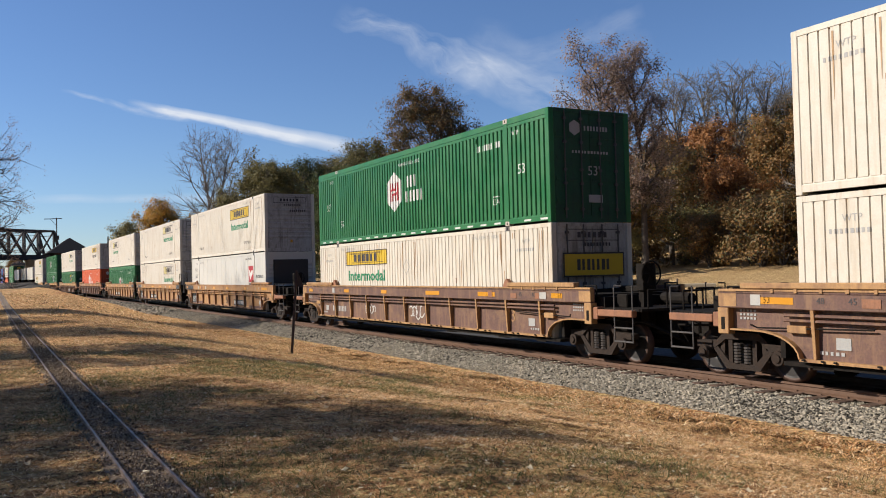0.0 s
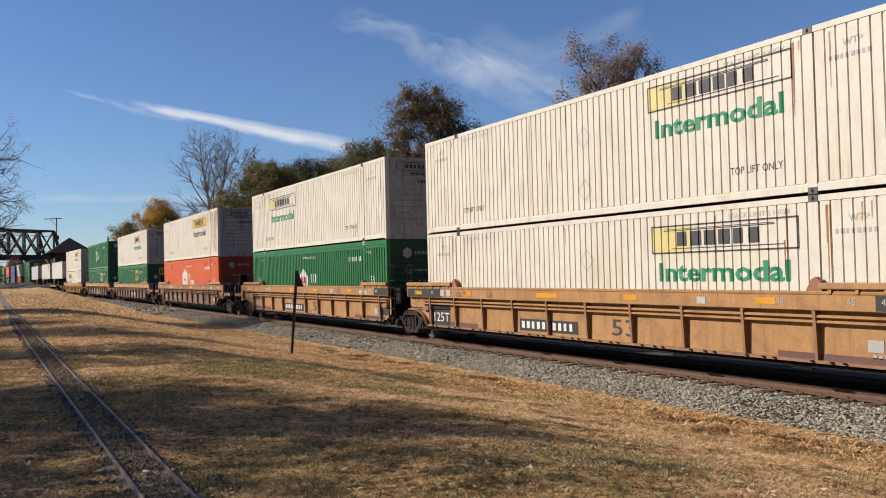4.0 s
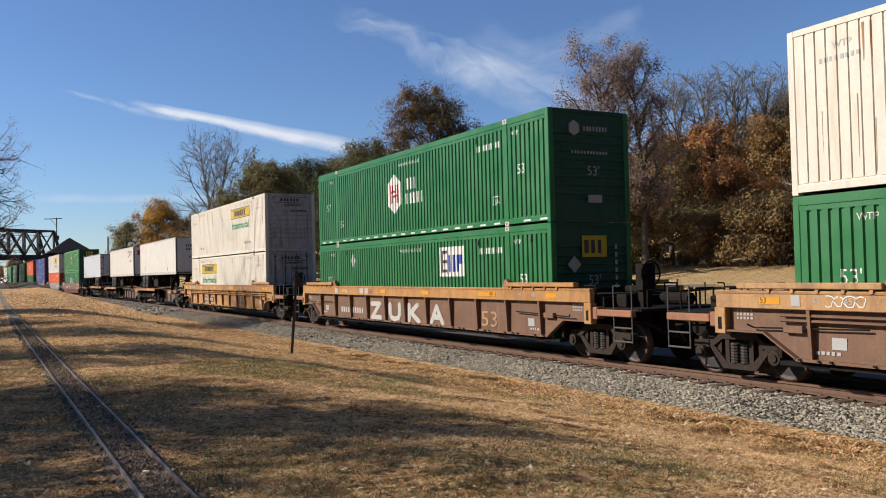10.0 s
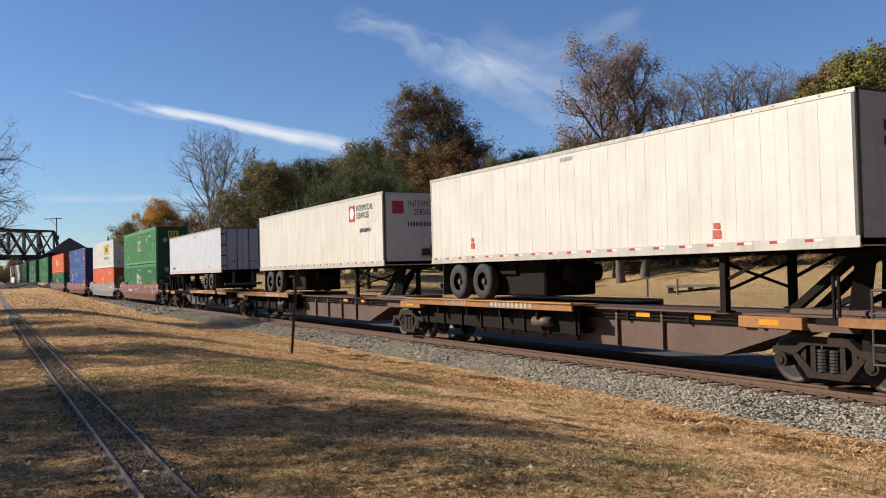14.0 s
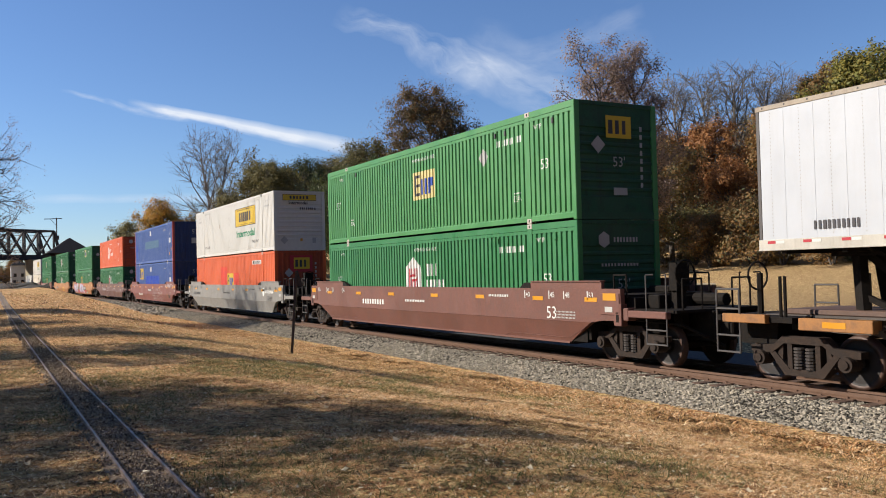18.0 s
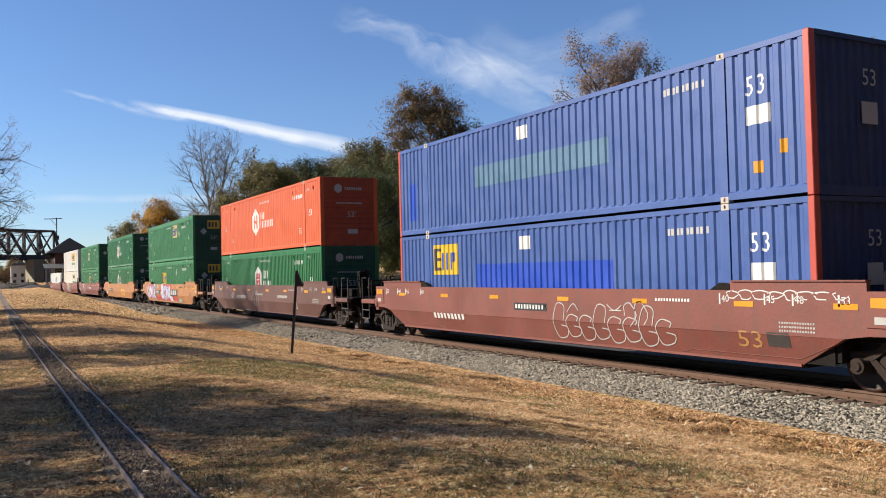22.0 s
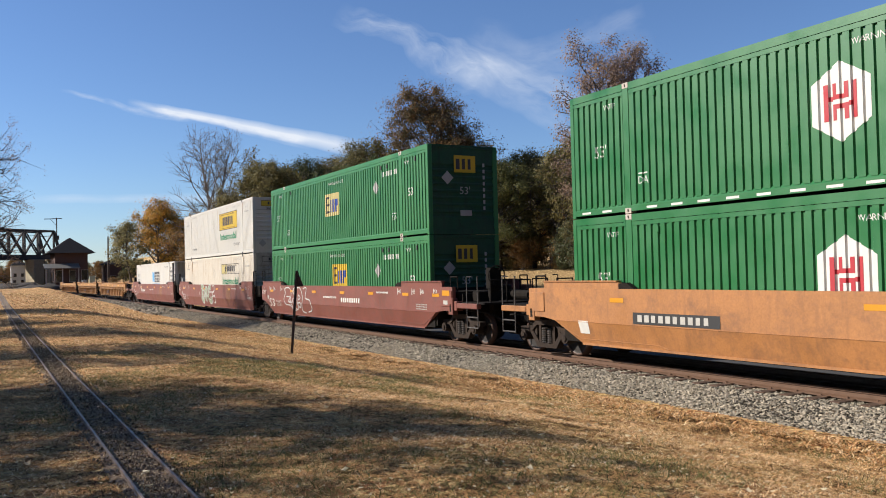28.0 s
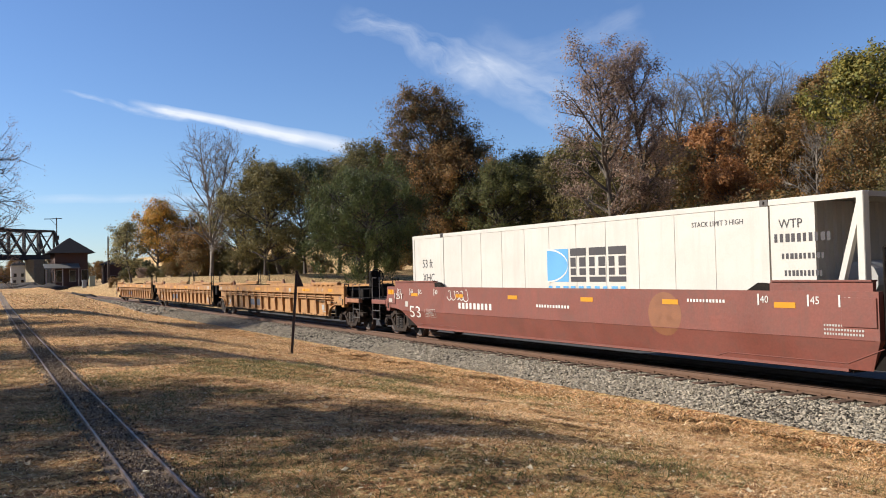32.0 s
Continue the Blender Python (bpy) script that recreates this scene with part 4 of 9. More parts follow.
RUST_ORANGE = car_paint("rusted_orange_paint", (0.36, 0.16, 0.055), (0.2, 0.09, 0.045))
AGED_YELLOW = car_paint("aged_yellow_paint", (0.5, 0.275, 0.105), (0.22, 0.105, 0.055))
DULL_YELLOW = car_paint("dull_yellow_paint", (0.46, 0.235, 0.08), (0.24, 0.11, 0.045))
BRIGHT_YELLOW = car_paint("yellow_orange_paint", (0.5, 0.24, 0.065), (0.24, 0.11, 0.035))
DEEP_BROWN = car_paint("rust_brown_paint", (0.17, 0.083, 0.046), (0.28, 0.14, 0.062), 0.6, 0.6)
PURPLE_BROWN = car_paint("grimy_purple_brown_paint", (0.15, 0.074, 0.055), (0.36, 0.2, 0.1), 0.85, 0.7, 0.3)
RUSTY = car_paint("rusted_steel_sill", (0.36, 0.15, 0.07), (0.16, 0.07, 0.04), 0.7, 0.7)
TAN_BROWN = car_paint("worn_tan_brown_paint", (0.33, 0.17, 0.085), (0.19, 0.1, 0.055), 0.7, 0.8)
MAROON = car_paint("brown_red_paint", (0.15, 0.064, 0.047), (0.11, 0.05, 0.038), 0.6, 0.6)
FRESH_RED = car_paint("oxide_red_paint", (0.235, 0.066, 0.045), (0.145, 0.07, 0.052), 0.55, 0.55)
OXIDE = car_paint("fresh_brown_paint", (0.185, 0.068, 0.045), (0.125, 0.065, 0.05), 0.5, 0.5)
WARM_GREY = car_paint("warm_grey_paint", (0.275, 0.262, 0.235), (0.17, 0.14, 0.11), 0.55, 0.5)
ORANGE_CAR = car_paint("orange_car_paint", (0.47, 0.2, 0.062), (0.24, 0.11, 0.05), 0.7, 0.75)
SPINE = car_paint("dark_spine_paint", (0.12, 0.066, 0.045), (0.2, 0.11, 0.06), 0.4, 0.5)
SPINE_GREY = car_paint("sooty_spine_paint", (0.075, 0.06, 0.048), (0.14, 0.09, 0.06), 0.4, 0.5)
RIM_ORANGE = car_paint("bright_worn_orange", (0.62, 0.3, 0.08), (0.2, 0.1, 0.05), 0.3, 0.4)
LEDGE = car_paint("worn_orange_ledge", (0.4, 0.17, 0.04), (0.13, 0.065, 0.035), 0.5, 0.7)

CASTING = paint("grimy_brown_casting", (0.036, 0.024, 0.018), 0.85, var=0.5, scale=5, dirt=0.7, dirt_color=(0.07, 0.045, 0.03), bump=0.5, spec=0.25)
SMOOTH_PAINTS = (MAROON, FRESH_RED, OXIDE, WARM_GREY, ORANGE_CAR)
RIM_RUST = paint("rusty_wheel_rim", (0.075, 0.036, 0.022), 0.6, metal=0.2, var=0.35, scale=5)
AXLE_Z, WHEEL_R = RAIL + 0.457, 0.457


def wheelset_bm():
    bm = bmesh.new()
    tube(bm, (0, -1.0, 0), (0, 1.0, 0), 0.08, n=10)
    for s in (-1, 1):
        prof = [(0.09, 0.10), (0.09, 0.02), (0.2, 0.012), (0.34, 0.0), (0.385, 0.0), (0.39, -0.01), (WHEEL_R, -0.01), (WHEEL_R + 0.01, 0.08), (WHEEL_R + 0.028, 0.1),
                (WHEEL_R + 0.028, 0.125), (0.38, 0.125), (0.34, 0.07), (0.2, 0.06), (0.09, 0.10)]
        n = 24
        rings = []
        for i in range(n):
            a = 2 * math.pi * i / n
            rings.append([bm.verts.new((r * math.cos(a), s * (0.79 - y), r * math.sin(a))) for r, y in prof])
        for i in range(n):
            j = (i + 1) % n
            for k in range(len(prof) - 1):
                bm.faces.new((rings[i][k], rings[j][k], rings[j][k + 1], rings[i][k + 1])).material_index = 1 if 4 <= k <= 9 else 0
        for i in range(3):
            a = 2 * math.pi * i / 3
            tube(bm, (0.05 * math.cos(a), s * 1.0, 0.05 * math.sin(a)), (0.05 * math.cos(a), s * 1.16, 0.05 * math.sin(a)), 0.014, n=6)
    bmesh.ops.recalc_face_normals(bm, faces=bm.faces[:])
    return bm


def side_frame_bm():
    """A cast truck frame with pedestals, a spring pocket and two windows."""
    bm = bmesh.new()
    A = AXLE_Z
    y0, y1 = -1.1, -0.9
    prism(bm, [(-1.13, A + 0.1), (-1.13, A + 0.22), (-0.62, A + 0.25), (-0.42, A + 0.42), (0.42, A + 0.42), (0.62, A + 0.25), (1.13, A + 0.22), (1.13, A + 0.1), (0.66, A + 0.1),
               (0.4, A + 0.28), (-0.4, A + 0.28), (-0.66, A + 0.1)], y0, y1)
    prism(bm, [(-0.74, A + 0.12), (-0.6, A + 0.12), (-0.3, A - 0.17), (0.3, A - 0.17), (0.6, A + 0.12), (0.74, A + 0.12), (0.4, A - 0.29), (-0.4, A - 0.29)], y0 + 0.01, y1 - 0.01)
    for s in (-1, 1):
        box(bm, s * 0.29 - 0.05, s * 0.29 + 0.05, y0 + 0.02, y1 - 0.02, A - 0.18, A + 0.3)
        box(bm, s * 0.89 - 0.13, s * 0.89 + 0.13, y0 + 0.03, y1 - 0.03, A - 0.02, A + 0.14)
        tube(bm, (s * 0.89, y0 - 0.09, A), (s * 0.89, y1, A), 0.135, n=14)
        tube(bm, (s * 0.89, y0 - 0.12, A), (s * 0.89, y0 - 0.09, A), 0.075, n=10)
        prism(bm, [(s * 0.46, A - 0.1), (s * 0.62, A - 0.1), (s * 0.5, A + 0.26), (s * 0.44, A + 0.26)], y0 + 0.04, y1 - 0.06)
    return bm


def spring_bm():
    """A coil, as one turned body with waists between the turns."""
    bm = bmesh.new()
    prof = []
    for k in range(7):
        z = AXLE_Z - 0.16 + k * 0.056
        prof += [(0.1, z), (0.1, z + 0.032), (0.07, z + 0.044)]
    n = 10
    rings = [[bm.verts.new((r * math.cos(2 * math.pi * i / n), -1.03 + r * math.sin(2 * math.pi * i / n), z)) for r, z in prof] for i in range(n)]
    for i in range(n):
        for k in range(len(prof) - 1):
            bm.faces.new((rings[i][k], rings[(i + 1) % n][k], rings[(i + 1) % n][k + 1], rings[i][k + 1]))
    bmesh.ops.recalc_face_normals(bm, faces=bm.faces[:])
    return bm


def truck(parent, x):
    t = part("truck", shared("truck", lambda: boxes((-0.22, 0.22, -0.95, 0.95, AXLE_Z + 0.02, AXLE_Z + 0.27), (-0.3, 0.3, -0.3, 0.3, AXLE_Z + 0.27, AXLE_Z + 0.4), (-0.5, 0.5, -0.12, 0.12, AXLE_Z - 0.05, AXLE_Z + 0.05), bevel=0.02)),
             DARKS, parent, "grimy cast steel two-axle truck", pose(x, 0, 0))
    for m in (Matrix.Identity(4), HALF):
        part("side_frame", shared("side_frame", side_frame_bm), CASTING, t, m=m)
        for x in (-0.12, 0.12):
            part("spring", shared("spring", spring_bm), STEEL, t, m=m @ pose(x, 0, 0))
    for k, dx in enumerate((-0.89, 0.89)):
        w = part("wheelset", shared("wheelset", wheelset_bm, True), WHEELM, t, m=pose(dx, 0, AXLE_Z))
        if len(w.data.materials) < 2:
            w.data.materials.append(RIM_RUST)
        WHEELS.append((w, dx))
    return t


CAR_Y = 1.47


def arch_side(half, style, z0=0.42, cut=8.0):
    """One end of a side sheet that clears the truck: curved, slanting, or stopped short of it; from the sill up to the chord."""
    if half < 8.6:
        return [(cut, z0), (half, 0.66), (half, 1.27)]
    if style == "slant":
        return [(cut, z0), (8.68, 0.84), (half, 0.84), (half, 1.27)]
    curve = [(cut + 0.95 * (1 - math.cos(a)), z0 + (0.87 - z0) * math.sin(a)) for a in [math.pi / 2 * i / 7 for i in range(8)]]
    return curve + [(half, 0.87), (half, 1.27)]


def ribbed_car(S, chord, sheet, rib, label, left="c", right="c", spacing=1.46, ledge_paint=None, hood=True, tubes=True, style="arch", lip=None):
    """A well car with a box chord, ribbed side sheets and end platforms. Ends: c coupled, a articulated over a shared truck, o without a truck."""
    root = empty("well_car", None, label, "rail car", "cars of the train")
    MOVERS.append((root, S, 0))
    reach = {"c": 9.75, "a": 9.25, "o": 8.45}
    hl, hr = reach[left], reach[right]
    for m, (a, b) in ((Matrix.Identity(4), (hl, hr)), (HALF, (hr, hl))):
        part("top_chord", shared(("top_chord", a, b), lambda: boxes((-a, b, -CAR_Y, -CAR_Y + 0.14, 1.27, 1.6), (-a, b, -CAR_Y - 0.012, -CAR_Y, 1.545, 1.575), bevel=0.012)), chord, root, m=m)
        part("side_sheet", shared(("side_sheet", a, b, style), lambda: prism(bmesh.new(), [(-x, z) for x, z in arch_side(a, style)[::-1]] + arch_side(b, style), -CAR_Y + 0.125, -CAR_Y + 0.14)), sheet, root, m=m)
        part("bottom_sill", shared("bottom_sill", lambda: boxes((-8.0, 8.0, -CAR_Y + 0.02, -CAR_Y + 0.16, 0.38, 0.43))), rib, root, m=m)
        if lip:
            part("chord_lip", shared(("chord_lip", a, b), lambda: boxes((-a, b, -CAR_Y - 0.016, -CAR_Y + 0.1, 1.585, 1.625))), lip, root, m=m)
        for e, h in ((-1, a), (1, b)):
            if h > 8.6:
                part("arch_flange", shared(("arch_flange", e, h, style), lambda: flange_bm(e, h, style)), rib, root, m=m)
            if lip:
                part("chord_cap", shared(("chord_cap", e, h), lambda: boxes((min(e * (h - 0.42), e * (h + 0.004)), max(e * (h - 0.42), e * (h + 0.004)), -CAR_Y - 0.006, -CAR_Y + 0.1, 1.3, 1.58))), lip, root, m=m)
        n = int(15.4 / spacing)
        for i in range(n + 1):
            x = -7.7 + i * 15.4 / n
            part("rib", shared("rib", rib_bm), rib, root, m=m @ pose(x, 0, 0))
        for e, h in ((-1, a), (1, b)):
            lp = ledge_paint or chord
            led = part("container_ledge", shared(("container_ledge", e, h), lambda: ledge_bm(e, min(h - 0.05, 9.2))), lp, root, m=m)
            if hood:
                part("guide_horn", shared(("guide_horn", e), lambda: prism(bmesh.new(), [(e * 6.0, 1.6), (e * 6.32, 1.6), (e * 6.3, 1.76), (e * 6.2, 1.84), (e * 6.12, 1.8)], -CAR_Y + 0.02, -CAR_Y + 0.12)), RUSTY, led)
        if tubes:
            bm = bmesh.new()
            tube(bm, (-8.3, -CAR_Y + 0.04, 1.17), (8.3, -CAR_Y + 0.04, 1.17), 0.03, n=6)
            tube(bm, (-8.3, -CAR_Y + 0.04, 1.08), (8.3, -CAR_Y + 0.04, 1.08), 0.028, n=6)
            part("brake_pipe", bm, sheet, root, m=m)
    part("well_floor", shared("well_floor", lambda: boxes((-8.4, 8.4, -1.36, -0.95, 0.28, 0.35), (-8.4, 8.4, 0.95, 1.36, 0.28, 0.35), *[(x - 0.2, x + 0.2, -1.36, 1.36, 0.25, 0.345) for x in (-7.6, -5.8, -2.9, 0, 2.9, 5.8, 7.6)])), DARKS, root)
    for e, kind in ((-1, left), (1, right)):
        car_end(root, e, kind, chord if not lip else lip, DARKS)
    ribbed_marks(root, int(abs(S)), rib, hl, hr)
    return root


def flange_bm(e, half, style):
    """A narrow edge strip that stands out along the cut-away over the truck."""
    bm = bmesh.new()
    pts = [Vector((e * x, 0, z)) for x, z in arch_side(half, style)[:-1]]
    prev = None
    for i, p in enumerate(pts):
        d = (pts[min(i + 1, len(pts) - 1)] - pts[max(i - 1, 0)]).normalized()
        n = Vector((-d.z, 0, d.x)) * 0.016
        row = [bm.verts.new((q.x, -CAR_Y + y, q.z)) for q, y in ((p - n, 0.01), (p + n, 0.01), (p + n, 0.128), (p - n, 0.128))]
        if prev:
            for k in range(4):
                bm.faces.new((prev[k], row[k], row[(k + 1) % 4], prev[(k + 1) % 4]))
        else:
            bm.faces.new(row)
        prev = row
    bm.faces.new(prev[::-1])
    bmesh.ops.recalc_face_normals(bm, faces=bm.faces[:])
    return bm


def ribbed_marks(root, seed, rib, hl, hr):
    """Reflectors, load marks, notice plates, tool shelves and bolts on the side that is seen."""
    rng = random.Random(seed)
    y = -CAR_Y - 0.006

    def mark(name, bm, material):
        xs = [v.co.x for v in bm.verts]
        if -hl + 0.06 < min(xs) and max(xs) < hr - 0.06:
            part(name, bm, material, root)
        else:
            bm.free()

    for x in (-8.9, -5.3, -1.8, 1.4, 4.9, 8.1):
        x += rng.uniform(-0.3, 0.3)
        w = rng.choice((0.45, 0.45, 0.9))
        mark("amber_reflector", flat(rect_bm(x, x + w, 1.36, 1.48), y), MARK)
    for x, w in ((5.5, "40"), (6.9, "45"), (7.5, "48"), (8.6, "53")):
        for s in (-1, 1):
            mark("lettering", flat(text_bm(w, s * x - 0.1, 1.38, 0.11), y), GREYP if rib is not AGED_YELLOW else INK)
    for k in range(5):
        x = rng.choice((-1, 1)) * rng.uniform(2.5, 9.0)
        mark("notice_plate", flat(rect_bm(x, x + rng.uniform(0.18, 0.34), 1.33, 1.33 + rng.uniform(0.12, 0.2)), y - 0.004), rng.choice((GREYP, PINK, RUSTY)))
    for s, h in ((-1, hl), (1, hr)):
        x = s * 8.05
        part("bracket_box", boxes((x - 0.2, x + 0.2, -CAR_Y + 0.03, -CAR_Y + 0.15, 0.86, 0.99), bevel=0.01), rib, root)
        mark("notice_plate", flat(rect_bm(s * 7.2 - 0.14, s * 7.2 + 0.14, 0.62, 0.82), SHEET_Y - 0.004), GREYP)
        mark("mark_bars", flat(bars_bm(6, s * 7.45 - 0.3, 0.52, 0.6, 0.06, seed), SHEET_Y - 0.004), GREYP)
        for k in range(3):
            mark("mark_bars", flat(bars_bm(5, s * 9.15 - 0.2, 1.2 - k * 0.07, 0.4, 0.04, seed + k), SHEET_Y - 0.004), GREYP)
        if h < 9.2:
            continue
        pull = bmesh.new()
        tube(pull, (s * 6.6, -CAR_Y + 0.05, 0.98), (s * 8.9, -CAR_Y + 0.05, 0.92), 0.016, n=5)
        tube(pull, (s * 8.9, -CAR_Y + 0.05, 0.92), (s * 9.0, -CAR_Y - 0.02, 0.98), 0.016, n=5)
        part("pull_rod", pull, DARKS, root)
    bm = bmesh.new()
    n = 11
    for i in range(n + 1):
        x = -7.7 + i * 1.4
        for d in (0.18, 0.42, -0.2):
            box(bm, x + d - 0.025, x + d + 0.025, -CAR_Y - 0.02, -CAR_Y + 0.01, 0.4, 0.43)
    part("bolt_strip", bm, DARKS, root)


def rib_bm():
    bm = bmesh.new()
    v = [bm.verts.new(p) for p in ((-0.034, -CAR_Y - 0.01, 1.27), (0.034, -CAR_Y - 0.01, 1.27), (0.034, -CAR_Y + 0.152, 1.27), (-0.034, -CAR_Y + 0.152, 1.27),
                                   (-0.026, -CAR_Y + 0.04, 0.42), (0.026, -CAR_Y + 0.04, 0.42), (0.026, -CAR_Y + 0.152, 0.42), (-0.026, -CAR_Y + 0.152, 0.42))]
    for f in ((0, 1, 5, 4), (1, 2, 6, 5), (2, 3, 7, 6), (3, 0, 4, 7), (0, 3, 2, 1), (4, 5, 6, 7)):
        bm.faces.new([v[i] for i in f])
    bmesh.ops.recalc_face_normals(bm, faces=bm.faces[:])
    return bm


def ledge_bm(e, end=9.2):
    """The plate on top of the chord at the car's ends, with gussets."""
    a, b = sorted((e * 6.3, e * end))
    bm = boxes((a, b, -CAR_Y - 0.05, -CAR_Y + 0.13, 1.63, 1.74), bevel=0.015)
    x = 6.5
    while x < end - 0.2:
        box(bm, e * x - 0.03, e * x + 0.03, -CAR_Y - 0.03, -CAR_Y + 0.06, 1.56, 1.64)
        x += 0.5
    return bm


def car_end(root, e, kind, trim, dark):
    """Platform, ladder, rails, draft gear, truck at one end."""
    sx = lambda a, b: (min(e * a, e * b), max(e * a, e * b))
    plain = trim in SMOOTH_PAINTS
    top = 1.9 if plain else 1.66
    if kind == "c":
        part("end_platform", shared(("end_platform", e), lambda: boxes((*sx(8.4, 8.5), -1.3, 1.3, 0.4, 1.55), (*sx(8.5, 9.75), -1.3, 1.3, 1.4, 1.46), (*sx(9.75, 11.25), -1.28, 1.28, 1.1, 1.16),
                                                                       (*sx(9.2, 9.95), -1.22, 1.22, 0.9, 1.4), (*sx(8.5, 9.2), -1.0, 1.0, 0.75, 1.4))), dark, root)
        bar = trim if plain else RUSTY
        part("end_sill", shared(("car_end_sill", e), lambda: boxes((*sx(9.75, 9.95), -1.44, 1.44, 0.9, 1.18), (*sx(9.95, 11.12), -1.45, -1.3, 0.98, 1.13), (*sx(9.95, 11.12), 1.3, 1.45, 0.98, 1.13), bevel=0.015)), bar, root)
        for y in (-1, 1):
            pad = part("jacking_pad", shared(("jacking_pad", e, y), lambda: boxes((*sx(9.52, 9.78), min(y * 1.3, y * 1.485), max(y * 1.3, y * 1.485), 0.78, 1.27), bevel=0.012)), trim, root)
            part("pad_slot", shared(("pad_slot", e, y), lambda: boxes((*sx(9.6, 9.7), min(y * 1.47, y * 1.49), max(y * 1.47, y * 1.49), 0.86, 1.1), bevel=0.008)), dark, pad)
        part("draft_beam", shared(("draft_beam", e), lambda: boxes((*sx(8.5, 11.35), -0.33, 0.33, 0.48, 1.12), bevel=0.02)), dark, root)
        part("coupler", shared(("coupler", e), lambda: boxes((*sx(11.3, 11.72), -0.16, 0.16, 0.62, 0.86), (*sx(11.5, 11.75), -0.22, 0.02, 0.58, 0.9), bevel=0.03)), dark, root)

        def rigging():
            bm = boxes((*sx(10.0, 10.45), -1.0, -0.5, 0.62, 1.1), (*sx(10.1, 10.9), 0.45, 1.15, 0.5, 1.1), (*sx(10.55, 10.8), -0.7, -0.45, 0.72, 1.1), bevel=0.03)
            tube(bm, (e * 9.9, -0.8, 0.58), (e * 11.2, -0.5, 0.62), 0.03, n=6)
            tube(bm, (e * 9.9, -1.15, 0.9), (e * 11.2, -1.1, 0.86), 0.022, n=6)
            tube(bm, (e * 11.2, -1.1, 0.86), (e * 11.65, -0.35, 0.4), 0.028, n=6)
            return bm
        part("brake_rigging", shared(("brake_rigging", e), rigging), dark, root)["kind"] = "stuff"
        for y in (-1, 1):
            def ladder(y=y):
                bm = bmesh.new()
                Y = y * 1.41
                for x in (10.5, 11.1):
                    tube(bm, (e * x, Y, 0.42), (e * x, Y, top), 0.017, n=6)
                for z in (0.44, 0.74):
                    tube(bm, (e * 10.5, Y, z), (e * 11.1, Y, z), 0.02, n=6)
                for x in (10.5, 11.1):
                    tube(bm, (e * x, Y, top), (e * (x + (0.12 if x < 11 else -0.12)), Y + y * -0.1, top), 0.017, n=6)
                return bm
            part("step_ladder", shared(("step_ladder", e, y, top), ladder), GALV if y < 0 else dark, root)

            def rail(y=y):
                bm = bmesh.new()
                Y = y * 1.26
                for x in (9.3, 9.72):
                    tube(bm, (e * x, Y, 1.44), (e * x, Y, top), 0.022, n=6)
                tube(bm, (e * 9.3, Y, top), (e * 9.72, Y, top), 0.02, n=6)
                return bm
            part("handrail", shared(("handrail", e, y, top), rail), dark, root)

        def crossover():
            bm = bmesh.new()
            for y in (-1.0, -0.45, 0.45, 1.0):
                tube(bm, (e * 11.15, y, 1.16), (e * 11.15, y, top - 0.1), 0.022, n=6)
            tube(bm, (e * 11.15, -1.0, top - 0.1), (e * 11.15, -0.45, top - 0.1), 0.02, n=6)
            tube(bm, (e * 11.15, 0.45, top - 0.1), (e * 11.15, 1.0, top - 0.1), 0.02, n=6)
            return bm
        part("crossover_rail", shared(("crossover_rail", e, top), crossover), dark, root)["kind"] = "stuff"
        part("valve_box", shared(("valve_box", e), lambda: boxes((*sx(10.05, 10.4), -0.95, -0.6, 1.16, 1.46), bevel=0.02)), dark, root)
        part("brake_cylinder", shared(("brake_cylinder", e), lambda: boxes((*sx(8.8, 9.5), 0.2, 0.8, 1.46, 1.62), bevel=0.03)), dark, root)
        part("air_reservoir", shared(("air_reservoir", e), lambda: tube(bmesh.new(), (e * 10.0, 0.55, 1.32), (e * 10.9, 0.55, 1.32), 0.14, n=10)), dark, root)
        if e > 0:
            def wheel():
                bm = bmesh.new()
                n, R = 18, 0.28
                pts = [(10.78, -0.55 + R * math.cos(2 * math.pi * i / n), 1.92 + R * math.sin(2 * math.pi * i / n)) for i in range(n)]
                for i in range(n):
                    tube(bm, pts[i], pts[(i + 1) % n], 0.02, n=5, caps=False)
                for i in range(0, n, 3):
                    tube(bm, pts[i], (10.76, -0.55, 1.92), 0.012, n=4, caps=False)
                box(bm, 10.5, 10.72, -0.74, -0.36, 1.55, 2.15)
                box(bm, 10.5, 10.66, -0.68, -0.42, 1.12, 1.6)
                return bm
            part("brake_wheel", shared("brake_wheel", wheel), dark, root)
        truck(root, e * 9.57)
    else:
        w = 8.45 if kind == "o" else 9.25
        part("end_platform", shared(("joint_platform", e, kind), lambda: boxes((*sx(8.36, 8.44), -1.3, 1.3, 0.4, 1.55), (*sx(8.44, 9.6), -0.8, 0.8, 0.72, 1.1), (*sx(w - 0.15, w - 0.02), -1.32, 1.32, 1.0, 1.5), (*sx(8.44, 9.3), -0.9, 0.9, 1.42, 1.5))), dark, root)
        if kind == "o":
            part("end_post", shared(("end_post", e), lambda: boxes((*sx(8.47, 9.0), -1.25, -1.05, 1.0, 1.55), (*sx(8.47, 9.0), 1.05, 1.25, 1.0, 1.55), bevel=0.02)), dark, root)
